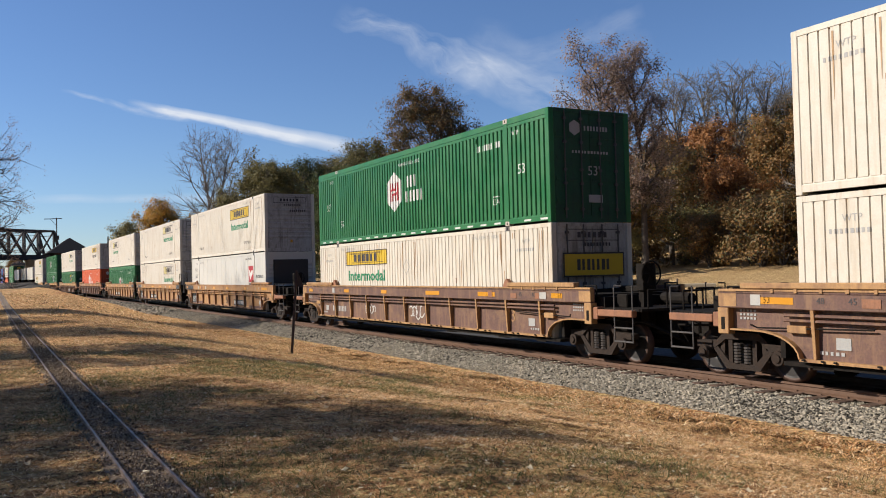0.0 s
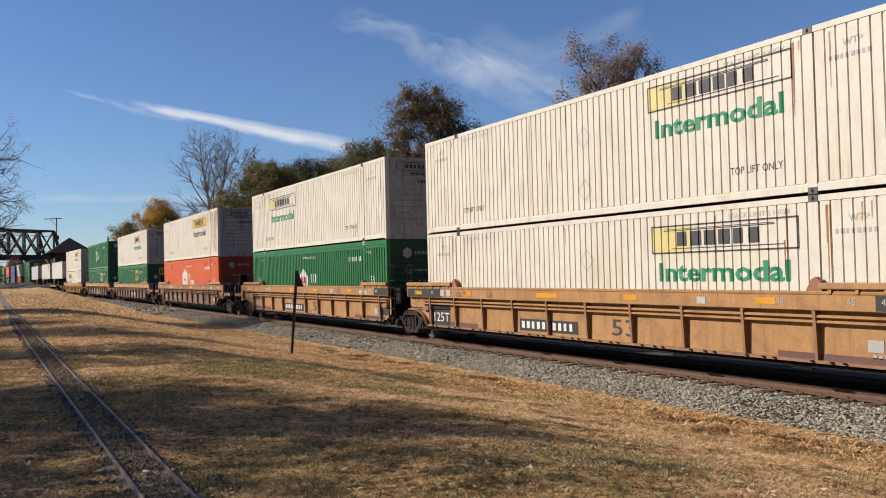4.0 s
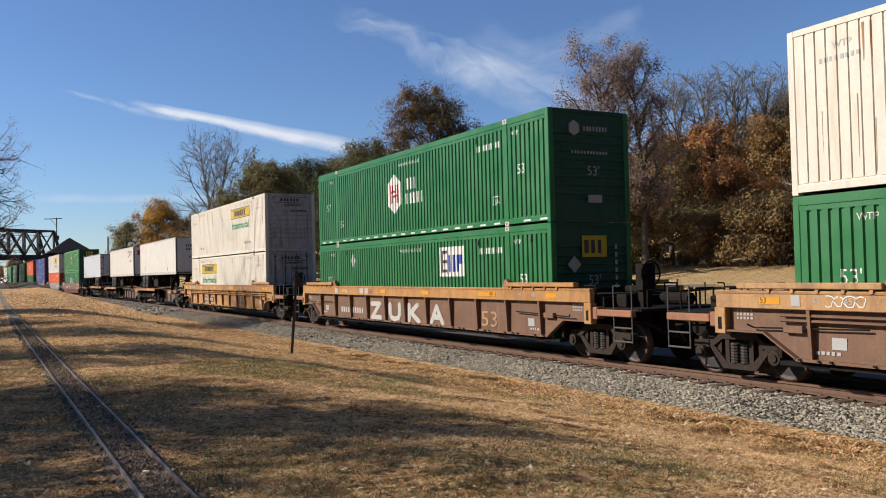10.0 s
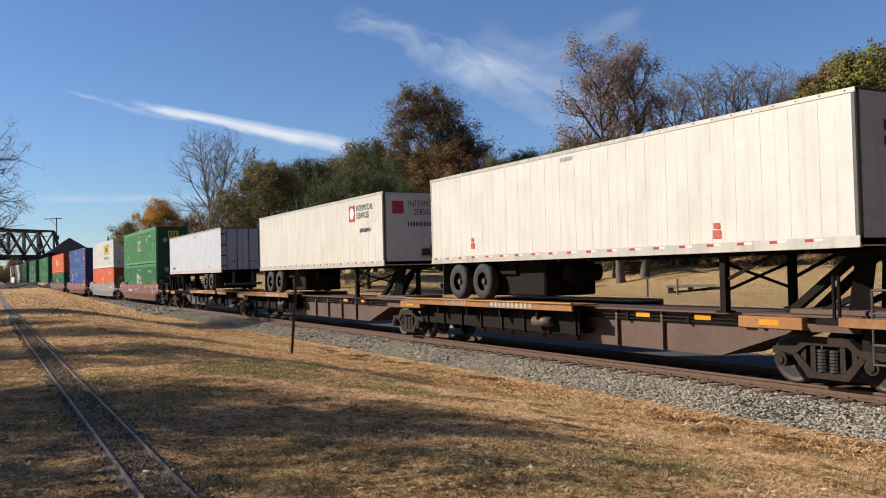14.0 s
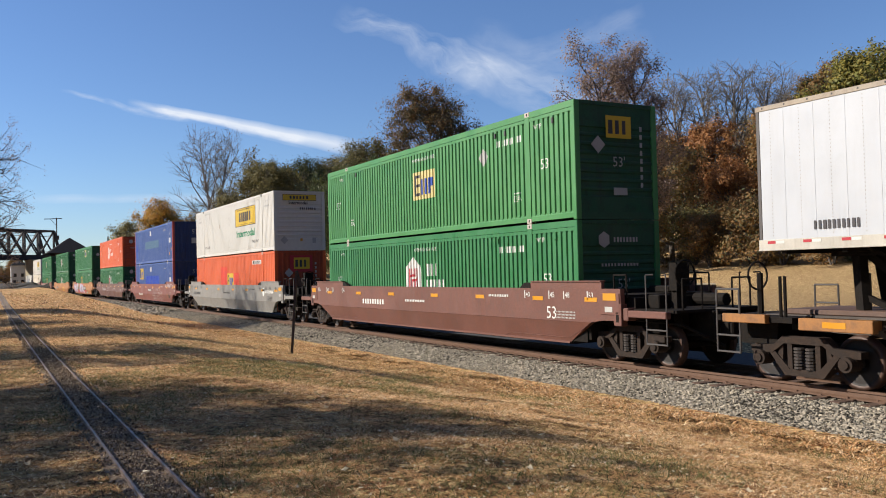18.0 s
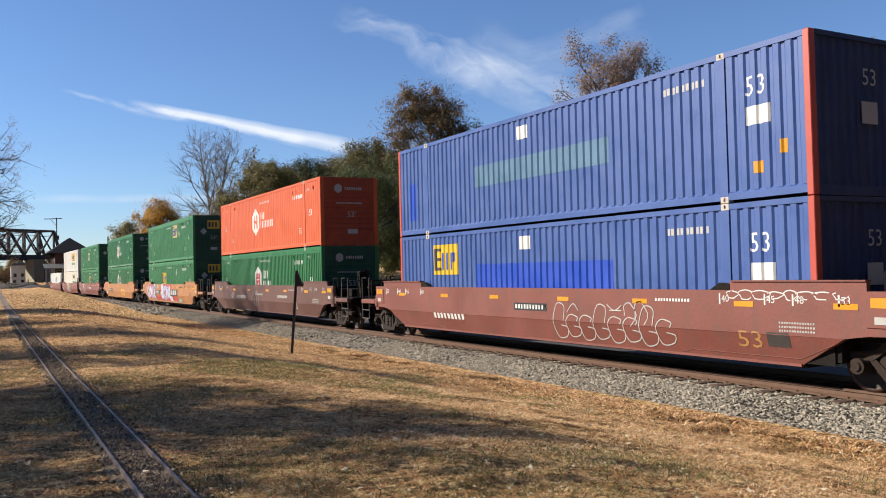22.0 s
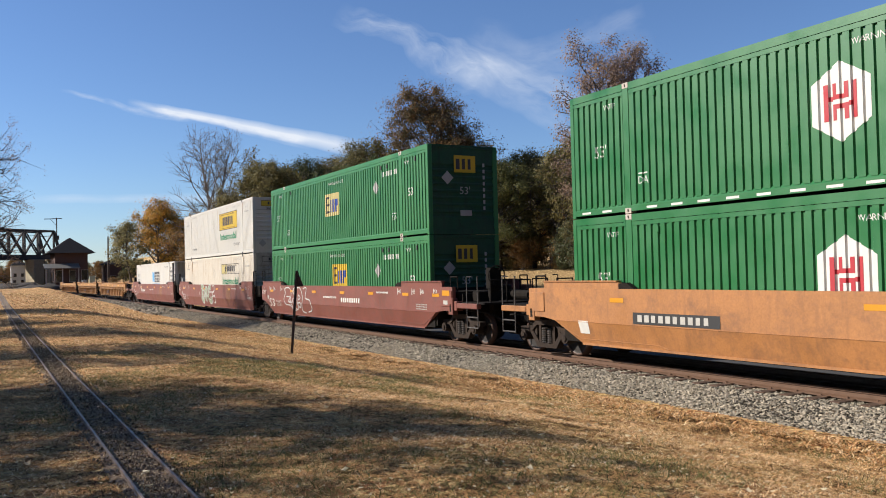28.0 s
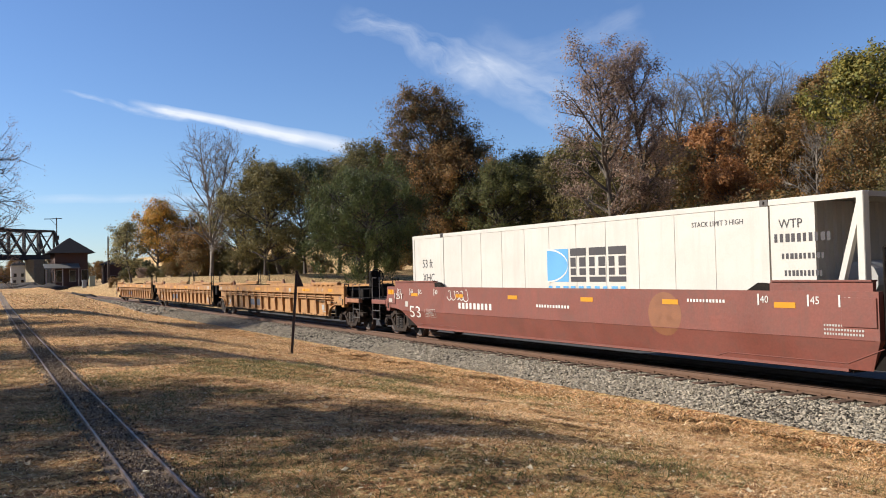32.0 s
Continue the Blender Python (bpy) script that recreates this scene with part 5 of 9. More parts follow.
        for y in (-1, 1):
            def ladder(y=y):
                bm = bmesh.new()
                Y = y * 1.44
                a, b, lo = (8.5, 8.95, 0.5) if kind == "o" else (8.85, 9.2, 1.6)
                for x in (a, b):
                    tube(bm, (e * x, Y, lo), (e * x, Y, 2.3), 0.022, n=6)
                for z in ((0.52, 0.85, 1.2, 1.55, 1.8, 2.3) if kind == "o" else (1.8, 2.05, 2.3)):
                    tube(bm, (e * a, Y, z), (e * b, Y, z), 0.02, n=6)
                return bm
            part("end_ladder", shared(("end_ladder", e, kind, y), ladder), dark, root)
        if kind == "a":
            truck(root, e * 9.75)


def smooth_car(S, body, label, left="c", right="c"):
    """A well car with plain folded sides cut away at the trucks."""
    root = empty("well_car", None, label, "rail car", "cars of the train")
    MOVERS.append((root, S, 0))
    root["folded"] = 1
    reach = {"c": 9.75, "a": 9.25, "o": 8.4}
    hl, hr = reach[left], reach[right]
    root["hl"], root["hr"] = hl, hr
    for m, (a, b) in ((Matrix.Identity(4), (hl, hr)), (HALF, (hr, hl))):
        def side(a=a, b=b):
            bm = bmesh.new()
            low = lambda h: [(8.68, 0.82), (9.1, 0.88), (h, 0.9), (h, 1.6)] if h > 8.6 else [(h, 0.82), (h, 1.6)]
            prism(bm, [(-x, z) for x, z in low(a)[::-1]] + low(b), -CAR_Y, -CAR_Y + 0.12)
            ends = lambda h: (8.68, 7.78) if h > 8.6 else (h, h - 0.22)
            (a1, a0), (b1, b0) = ends(a), ends(b)
            lo = [(-a1, 0.82), (-a0, 0.32), (b0, 0.32), (b1, 0.82)]
            q = [bm.verts.new((x, -CAR_Y + (0.0 if z > 0.5 else 0.13), z)) for x, z in lo]
            bm.faces.new(q)
            q2 = [bm.verts.new((x, -CAR_Y + 0.14, z)) for x, z in lo]
            for i in range(3):
                bm.faces.new((q[i], q2[i], q2[i + 1], q[i + 1]))
            bmesh.ops.recalc_face_normals(bm, faces=bm.faces[:])
            return bm
        part("side_panel", shared(("side_panel", a, b), side), body, root, m=m)
        part("bottom_flange", shared("bottom_flange", lambda: boxes((-7.75, 7.75, -CAR_Y + 0.11, -CAR_Y + 0.3, 0.28, 0.33))), body, root, m=m)
        part("weld_line", shared("weld_line", lambda: weld_bm()), body, root, m=m)
        for e, h in ((-1, a), (1, b)):
            w = min(h - 0.1, 9.1)

            def plate(e=e, w=w):
                return prism(bmesh.new(), [(e * 6.05, 1.6), (e * w, 1.6), (e * w, 1.76), (e * 6.35, 1.76)], -CAR_Y + 0.01, -CAR_Y + 0.1)
            led = part("container_ledge", shared(("end_ledge", e, w), plate), body, root, m=m)
            part("ledge_lip", shared(("ledge_lip", e, w), lambda: boxes((min(e * 6.35, e * w), max(e * 6.35, e * w), -CAR_Y - 0.02, -CAR_Y + 0.14, 1.76, 1.785))), body, led)
            part("guide_horn", shared(("plain_horn", e), lambda: prism(bmesh.new(), [(e * 5.8, 1.6), (e * 6.3, 1.6), (e * 6.3, 1.72), (e * 6.05, 1.74)], -CAR_Y + 0.0, -CAR_Y + 0.12)), DARKS, led)
            part("end_box", shared(("end_box", e, h), lambda: boxes((min(e * (h - 0.66), e * (h - 0.03)), max(e * (h - 0.66), e * (h - 0.03)), -CAR_Y - 0.02, -CAR_Y, 1.02, 1.5), bevel=0.008)), body, root, m=m)
    # Added near-black plates stand for the shade inside the end cut-aways.
    for y in (-1, 1):
        for e in (-1, 1):
            part("end_gusset", shared(("end_gusset", e, y), lambda: boxes((min(e * 7.8, e * 8.4), max(e * 7.8, e * 8.4), min(y * 1.32, y * 1.335), max(y * 1.32, y * 1.335), 0.34, 1.3))), DARKS, root)
    part("well_floor", shared("well_floor_b", lambda: boxes((-7.8, 7.8, -1.3, 1.3, 0.26, 0.34))), DARKS, root)
    for e, kind in ((-1, left), (1, right)):
        car_end(root, e, kind, body, DARKS)
    return root


def weld_bm():
    """Thin welded seams: along the lower fold, and round the corner plates."""
    bm = bmesh.new()
    y = lambda z: -CAR_Y + 0.26 * max(0.82 - z, 0) - 0.003
    for e in (-1, 1):
        pts = [(e * 8.45, 0.7), (e * 7.75, 0.42), (e * 5.2, 0.42), (e * 4.9, 0.34)]
        for (x0, z0), (x1, z1) in zip(pts, pts[1:]):
            beam(bm, (x0, y(z0), z0), (x1, y(z1), z1), 0.012, 0.012)
    beam(bm, (-8.6, y(0.825), 0.825), (8.3, y(0.825), 0.825), 0.012, 0.01)
    return bm


def car_mark(root, name, bm, material, y=None, label=""):
    """A mark on the car's near side; on folded sides it follows the fold, and none stands past the body's ends."""
    if root.get("folded"):
        xs = [v.co.x for v in bm.verts]
        if min(xs) < 0.02 - root["hl"] or max(xs) > root["hr"] - 0.02:
            bm.free()
            return None
    if y is None or y < -CAR_Y:
        lift = 0.006 if y is None else -CAR_Y - y
        if root.get("folded") and min(v.co.z for v in bm.verts) < 0.82:
            bmesh.ops.bisect_plane(bm, geom=bm.verts[:] + bm.edges[:] + bm.faces[:], plane_co=(0, 0, 0.82), plane_no=(0, 0, 1))
            bm = flat(bm, -CAR_Y - lift)
            for v in bm.verts:
                v.co.y += 0.26 * max(0.82 - v.co.z, 0)
            return part(name, bm, material, root, label)
        return part(name, flat(bm, -CAR_Y - lift), material, root, label)
    return part(name, flat(bm, y), material, root, label)


SHEET_Y = -CAR_Y + 0.119


def graffiti(root, x0, z0, w, h, seed, material, strokes=5, thick=0.035, y=None):
    """Loops and strokes of sprayed paint, no letters."""
    rng = random.Random(seed)
    bm = bmesh.new()
    for k in range(strokes):
        cx, cz = x0 + w * (k + 0.5) / strokes, z0 + h * 0.5
        rx, rz = w / strokes * rng.uniform(0.4, 0.65), h * rng.uniform(0.3, 0.5)
        n, a0, a1 = 14, rng.uniform(0, 6), rng.uniform(4.0, 6.3)
        prev = None
        for i in range(n + 1):
            a = a0 + a1 * i / n
            wob = 1 + 0.25 * math.sin(3 * a + seed)
            p = Vector((cx + rx * math.cos(a) * wob, 0, cz + rz * math.sin(a)))
            d = Vector((-rx * math.sin(a), 0, rz * math.cos(a))).normalized()
            nrm = Vector((d.z, 0, -d.x)) * thick / 2
            row = (bm.verts.new(p - nrm), bm.verts.new(p + nrm))
            if prev:
                bm.faces.new((prev[0], row[0], row[1], prev[1]))
            prev = row
    return car_mark(root, "sprayed_scrawl", bm, material, y)


def sprayed_word(root, words, x0, z0, h, w, fill, edge, y=None):
    """Broad sprayed letters with a paler rim, one mark for each letter."""
    step = w / len(words)
    for i, ch in enumerate(words):
        bm = text_bm(ch, x0 + i * step, z0, h, step * 0.86)
        rim = bm.copy()
        cx, cz = x0 + (i + 0.43) * step, z0 + h / 2
        if edge:
            for k, (dx, dz) in enumerate(((0.05, 0.0), (-0.05, 0.0), (0.0, 0.05), (0.0, -0.05))):
                r = rim.copy()
                for v in r.verts:
                    v.co += Vector((dx, 0, dz))
                car_mark(root, "sprayed_rim", r, edge, (y or -CAR_Y) - 0.004 - 0.001 * k)
        rim.free()
        car_mark(root, "sprayed_letter", bm, fill, (y or -CAR_Y) - 0.009)


def ribbon_bm(pts, width):
    """A smooth painted stroke through the given (x, z) points, round at its ends."""
    pts = [Vector((x, 0, z)) for x, z in pts]
    line = []
    for i in range(len(pts) - 1):
        a, b, c, d = pts[max(i - 1, 0)], pts[i], pts[i + 1], pts[min(i + 2, len(pts) - 1)]
        for k in range(7):
            t = k / 7
            line.append(0.5 * (2 * b + (c - a) * t + (2 * a - 5 * b + 4 * c - d) * t * t + (3 * b - a - 3 * c + d) * t ** 3))
    line.append(pts[-1])
    bm = bmesh.new()
    prev = None
    n = len(line)
    for i, p in enumerate(line):
        d = (line[min(i + 1, n - 1)] - line[max(i - 1, 0)]).normalized()
        w = width / 2 * (0.55 if i in (0, n - 1) else 1.0)
        off = Vector((-d.z, 0, d.x)) * w
        pair = (bm.verts.new(p + off), bm.verts.new(p - off))
        if prev:
            bm.faces.new((prev[0], prev[1], pair[1], pair[0]))
        prev = pair
    return bm


def sprayed_strokes(root, x0, z0, w, h, strokes, edge, fill=None, width=0.05, rim=0.05, lift=0.005):
    """Freehand letters: each stroke once with a pale rim and, where it is filled, once with its fill on top."""
    for i, st in enumerate(strokes):
        pts = [(x0 + u * w, z0 + v * h) for u, v in st]
        car_mark(root, "sprayed_rim", ribbon_bm(pts, width + (2 * rim if fill else 0)), edge, -CAR_Y - lift - 0.0008 * i)
        if fill:
            car_mark(root, "sprayed_fill", ribbon_bm(pts, width), fill, -CAR_Y - lift - 0.0004 - 0.0008 * i)


def spine_car(S, xl, xr, label, ledges, hitch, trucks, platform=0, skin=None, stencils=()):
    """A low spine car from xl to xr: one deep centre beam, side ledges for tyres, a hitch stand. trucks: places of its trucks; platform: the end with ladders."""
    root = empty("spine_car", None, label, "rail car", "cars of the train")
    skin = skin or SPINE
    MOVERS.append((root, S, 0))

    def beam_bm():
        bm = bmesh.new()
        prism(bm, [(xl, 1.12), (xl, 0.85), (xl + 2.2, 0.82), (xl + 4.0, 0.24), (xr - 4.0, 0.24), (xr - 2.2, 0.82), (xr, 0.85), (xr, 1.12)], -0.62, 0.62)
        box(bm, xl + 0.1, xr - 0.1, -0.8, 0.8, 1.1, 1.14)
        for x in np.arange(xl + 4.2, xr - 4.1, 1.5):
            box(bm, x - 0.03, x + 0.03, -0.7, 0.7, 0.26, 1.1)
        return bm
    part("centre_beam", beam_bm(), skin, root)
    for m in (Matrix.Identity(4), HALF):
        near = m != HALF
        for a, b in ledges:
            aa, bb = (a, b) if near else (-b, -a)
            led = part("tyre_ledge", boxes((aa, bb, -1.46, -1.4, 1.05, 1.225), (aa, bb, -1.46, -0.62, 1.18, 1.215), bevel=0.008), LEDGE, root, m=m)
            part("ledge_rim", boxes((aa, bb, -1.475, -1.4, 1.225, 1.25)), RIM_ORANGE, led)
            # Near-black panel added where the ledge's own shade falls.
            part("skirt", boxes((aa + 0.25, bb - 0.25, -1.05, -1.0, 0.46, 1.18)), DARKS, led)
            part("under_frame", boxes((aa + 0.5, bb - 0.2, -1.0, -0.64, 0.5, 0.6), *[(x, x + 0.06, -1.1, -1.0, 0.42, 1.0) for x in np.arange(aa + 0.8, bb - 0.3, 1.1)]), DARKS, led)
            if bb - aa > 3:
                part("air_tank", tube(bmesh.new(), (bb - 1.9, -1.2, 0.74), (bb - 1.2, -1.2, 0.74), 0.13, n=12), SPINE, led, smooth=True)
            for x in np.arange(aa + 0.3, bb, 1.75):
                part("ledge_bracket", shared("ledge_bracket", lambda: prism(bmesh.new(), [(-0.03, 1.18), (-0.03, 0.8), (0.03, 0.8), (0.03, 1.18)], -1.36, -0.62)), DARKS, led, m=pose(float(x), 0, 0))
        pipe = bmesh.new()
        for z in (0.98, 0.9):
            tube(pipe, (xl + 2.4, -0.68, z), (xr - 2.4, -0.68, z), 0.022, n=6)
        for x in np.arange(xl + 3.0, xr - 2.5, 1.9):
            box(pipe, x - 0.04, x + 0.04, -0.72, -0.62, 0.86, 1.02)
        part("brake_pipe", pipe, DARKS, root, m=m)
    for x in (xl + 4.6, xr - 4.6, xr - 6.4):
        if not any(a - 0.5 < x < b + 0.5 for a, b in ledges):
            part("amber_reflector", flat(rect_bm(x, x + 0.45, 0.95, 1.06), -0.716), MARK, root)
    for name, x, w in stencils:
        if name:
            part("lettering", flat(text_bm(name, x, 1.085, 0.115, w), -1.464), GREYP, root)
        else:
            part("number_bars", flat(bars_bm(10, x, 1.085, w, 0.115, 3, 0.6), -1.464), GREYP, root)
    d = 1 if hitch > 0 else -1
    stand = part("hitch_stand", boxes((hitch - 0.45, hitch + 0.45, -0.5, 0.5, 2.18, 2.3), bevel=0.02), DARKS, root)
    for y in (-0.42, 0.42):
        for p, q, w, t in (((hitch - d * 0.12, y, 1.12), (hitch, y * 0.8, 2.22), 0.14, 0.34), ((hitch - d * 1.6, y * 0.9, 1.12), (hitch - d * 0.2, y * 0.7, 2.2), 0.16, 0.14),
                           ((hitch - d * 1.0, y, 1.12), (hitch - d * 0.1, y, 1.5), 0.1, 0.1)):
            part("stand_leg", beam(bmesh.new(), p, q, w, t), DARKS, stand)
    part("stand_foot", boxes((hitch - 1.3, hitch + 1.1, -0.75, 0.75, 1.14, 1.24), bevel=0.02), SPINE, stand)
    for T in trucks:
        truck(root, T)
        e = 1 if T > 0 else -1
        for y in (-1, 1):
            Y = (min(y * 1.3, y * 1.45), max(y * 1.3, y * 1.45))
            part("side_bar", boxes((min(T - e * 1.6, T - e * 0.2), max(T - e * 1.6, T - e * 0.2), *Y, 0.92, 1.13), (min(T - e * 1.2, T - e * 0.9), max(T - e * 1.2, T - e * 0.9), min(y * 0.6, y * 1.3), max(y * 0.6, y * 1.3), 0.92, 1.1), bevel=0.01), LEDGE, root)
            part("amber_reflector", boxes((T - e * 0.9 - 0.22, T - e * 0.9 + 0.22, min(y * 1.44, y * 1.454), max(y * 1.44, y * 1.454), 0.98, 1.08)), MARK, root)
        if platform != e:
            continue
        for y in (-1, 1):
            Y = (min(y * 1.3, y * 1.45), max(y * 1.3, y * 1.45))
            part("end_sill", boxes((min(T + e * 0.5, T + e * 1.5), max(T + e * 0.5, T + e * 1.5), *Y, 1.0, 1.16), bevel=0.01), LEDGE, root)
            bm = bmesh.new()
            for x in (T + e * 1.1, T + e * 1.65):
                tube(bm, (x, y * 1.42, 0.42), (x, y * 1.42, 1.62), 0.02, n=6)
            for z in (0.44, 0.75, 1.25, 1.62):
                tube(bm, (T + e * 1.1, y * 1.42, z), (T + e * 1.65, y * 1.42, z), 0.02, n=6)
            part("step_ladder", bm, GALV, root)
            bm = bmesh.new()
            for x in (T + e * 0.25, T + e * 0.35):
                tube(bm, (x, y * 1.2, 1.12), (x, y * 1.2, 1.85), 0.03, n=6)
            part("grab_post", bm, DARKS, root)
        part("end_platform", boxes((min(T, T + e * 1.75), max(T, T + e * 1.75), -1.35, 1.35, 1.02, 1.12), (min(T, T + e * 2.1), max(T, T + e * 2.1), -0.3, 0.3, 0.5, 1.02), (min(T + e * 0.6, T + e * 1.3), max(T + e * 0.6, T + e * 1.3), -1.0, 1.0, 0.6, 1.02)), DARKS, root)
        bm = bmesh.new()
        for i in range(14):
            a, b = 2 * math.pi * i / 14, 2 * math.pi * (i + 1) / 14
            tube(bm, (T + e * 1.45, -0.5 + 0.27 * math.cos(a), 1.85 + 0.27 * math.sin(a)), (T + e * 1.45, -0.5 + 0.27 * math.cos(b), 1.85 + 0.27 * math.sin(b)), 0.02, n=5)
        tube(bm, (T + e * 1.4, -0.5, 1.1), (T + e * 1.4, -0.5, 1.9), 0.06, n=6)
        part("brake_wheel", bm, DARKS, root)
    return root


RIVET = paint("dull_rivets", (0.4, 0.36, 0.3), 0.5, metal=0.2, var=0.3)
PALE_RAIL = paint("pale_aluminium_rail", (0.62, 0.58, 0.5), 0.45, metal=0.2, var=0.12, streaks=0.4, dirt_color=(0.25, 0.2, 0.15))


CREAM_POST = car_paint("cream_rusted_post", (0.6, 0.5, 0.36), (0.3, 0.15, 0.06), 0.7, 0.5)


def trailer(S, nose, length, label, skin, nose_paint, slide=0.0, top=None):
    """A highway trailer: riveted box, rails, tandem wheels that may stand slid forward, landing legs. nose: +1 or -1 along the train."""
    root = empty("highway_trailer", None, label, "trailer", "trailers on the train")
    z0, z1, W, h = 2.31, 4.94, 1.295, length / 2
    MOVERS.append((root, S, z0))
    H = z1 - z0
    for y in (-1, 1):
        Y = lambda a, b: (min(y * a, y * b), max(y * a, y * b))
        wall = part("side_wall", boxes((-h + 0.04, h - 0.04, *Y(W - 0.03, W), 0.2, H - 0.08)), skin, root)
        bm = bmesh.new()
        for x in np.arange(-h + 0.6, h - 0.3, 0.61):
            box(bm, x - 0.012, x + 0.012, *Y(W, W + 0.003), 0.2, H - 0.1)
        part("seam_strip", bm, skin, wall)
        dots = rects_bm(*[(x - 0.006, x + 0.006, z, z + 0.02) for x in np.arange(-h + 0.32, h - 0.2, 0.61) for z in np.arange(0.26, H - 0.14, 0.065)])
        for v in dots.verts:
            v.co.y = y * (W + 0.0025)
        part("rivet_dashes", dots, RIVET, wall)
        part("bottom_rail", boxes((-h, h, *Y(W - 0.06, W + 0.012), 0.0, 0.2), (-h, h, *Y(W + 0.012, W + 0.03), 0.0, 0.03), bevel=0.006), PALE_RAIL, root)
        part("top_rail", boxes((-h, h, *Y(W - 0.06, W + 0.012), H - 0.09, H), bevel=0.006), PALE_RAIL if not top else top, root)
        studs = rects_bm(*[(x, x + 0.03, H - 0.055, H - 0.025) for x in np.arange(-h + 0.15, h - 0.1, 0.48)])
        for v in studs.verts:
            v.co.y = y * (W + 0.014)
        part("rail_studs", studs, INK, root)
        bm = rects_bm(*[(x, x + 0.17, 0.125, 0.175) for x in np.arange(-h + 0.2, h - 0.3, 0.75)])
        bm2 = rects_bm(*[(x + 0.18, x + 0.36, 0.125, 0.175) for x in np.arange(-h + 0.2, h - 0.5, 0.75)])
        for b, mt in ((bm, RINK), (bm2, WINK)):
            for v in b.verts:
                v.co.y = y * (W + 0.016)
            part("reflector_tape", b, mt, root)
    part("roof", boxes((-h, h, -W, W, H - 0.04, H - 0.01)), GALV, root)
    part("floor", boxes((-h, h, -W + 0.05, W - 0.05, 0.05, 0.16), *[(x - 0.05, x + 0.05, -W + 0.05, W - 0.05, -0.06, 0.05) for x in np.arange(-h + 0.5, h - 0.4, 1.2)]), DARKS, root)
    for e in (-1, 1):
        for y in (-1, 1):
            part("corner_post", boxes((min(e * h, e * (h - 0.1)), max(e * h, e * (h - 0.1)), min(y * (W + 0.008), y * (W - 0.1)), max(y * (W + 0.008), y * (W - 0.1)), 0.02, H - 0.02), bevel=0.02), CREAM_POST if e != nose else GALV, root)
        if e == nose:
            part("front_wall", boxes((min(e * h, e * (h - 0.04)), max(e * h, e * (h - 0.04)), -W + 0.1, W - 0.1, 0.02, H - 0.02)), nose_paint, root)
            fx = e * (h + 0.006)
            for (a, b, c, d), mt in (((0.55, 0.95, 0.3, 0.75), DARKS), ((0.2, 0.5, 0.35, 0.6), STEEL)):
                part("hose_box", boxes((min(fx, fx + e * 0.08), max(fx, fx + e * 0.08), a, b, c, d)), mt, root)
        else:
            for y in (-1, 1):
                door = part("rear_door", boxes((min(e * (h - 0.02), e * (h - 0.06)), max(e * (h - 0.02), e * (h - 0.06)), min(y * 0.01, y * (W - 0.1)), max(y * 0.01, y * (W - 0.1)), 0.1, H - 0.08)), nose_paint, root)
                bm = bmesh.new()
                for yy in (0.35, 0.95):
                    tube(bm, (e * h, y * yy, 0.1), (e * h, y * yy, H - 0.1), 0.02, n=6)
                part("lock_rod", bm, STEEL, door)
                for zz in (0.35, 0.95, 1.55, 2.2):
                    part("hinge", boxes((min(e * (h - 0.03), e * (h + 0.025)), max(e * (h - 0.03), e * (h + 0.025)), min(y * (W - 0.28), y * (W + 0.012)), max(y * (W - 0.28), y * (W + 0.012)), zz, zz + 0.07), bevel=0.006), STEEL, door)
                part("door_latch", boxes((min(e * h, e * (h + 0.05)), max(e * h, e * (h + 0.05)), min(y * 0.3, y * 0.72), max(y * 0.3, y * 0.72), 0.62, 0.66)), STEEL, door)
            part("bumper", boxes((min(e * (h - 0.15), e * (h - 0.05)), max(e * (h - 0.15), e * (h - 0.05)), -1.1, 1.1, -0.75, -0.62), (min(e * (h - 0.15), e * (h - 0.05)), max(e * (h - 0.15), e * (h - 0.05)), -0.6, -0.5, -0.65, 0.02), (min(e * (h - 0.15), e * (h - 0.05)), max(e * (h - 0.15), e * (h - 0.05)), 0.5, 0.6, -0.65, 0.02)), GALV, root)
    wz = 1.765 - z0
    A, B = slide - 5.81, slide - 4.44
    for dx in (A, B):
        for y in (-1, 1):
            bm = bmesh.new()
            prof = [(0.26, 0.0), (0.33, -0.02), (0.46, -0.02), (0.5, 0.02), (0.515, 0.05), (0.515, 0.22), (0.5, 0.25), (0.46, 0.28), (0.3, 0.28), (0.26, 0.26)]
            n = 28
            rings = [[bm.verts.new((nose * dx + r * math.cos(2 * math.pi * i / n), y * (1.27 - d), wz + r * math.sin(2 * math.pi * i / n))) for r, d in prof] for i in range(n)]
            for i in range(n):
                for k in range(len(prof) - 1):
                    bm.faces.new((rings[i][k], rings[(i + 1) % n][k], rings[(i + 1) % n][k + 1], rings[i][k + 1]))
            bmesh.ops.recalc_face_normals(bm, faces=bm.faces[:])
            wh = part("wheel", bm, RUBBER, root, smooth=True)
            bm = bmesh.new()
            tube(bm, (nose * dx, y * 1.12, wz), (nose * dx, y * 1.1, wz), 0.27, n=20)
            tube(bm, (nose * dx, y * 1.12, wz), (nose * dx, y * 1.24, wz), 0.1, 0.08, n=12)
            for i in range(8):
                a = 2 * math.pi * i / 8
                tube(bm, (nose * dx + 0.17 * math.cos(a), y * 1.11, wz + 0.17 * math.sin(a)), (nose * dx + 0.17 * math.cos(a), y * 1.15, wz + 0.17 * math.sin(a)), 0.02, n=6)
            part("rim", bm, GALV, wh)
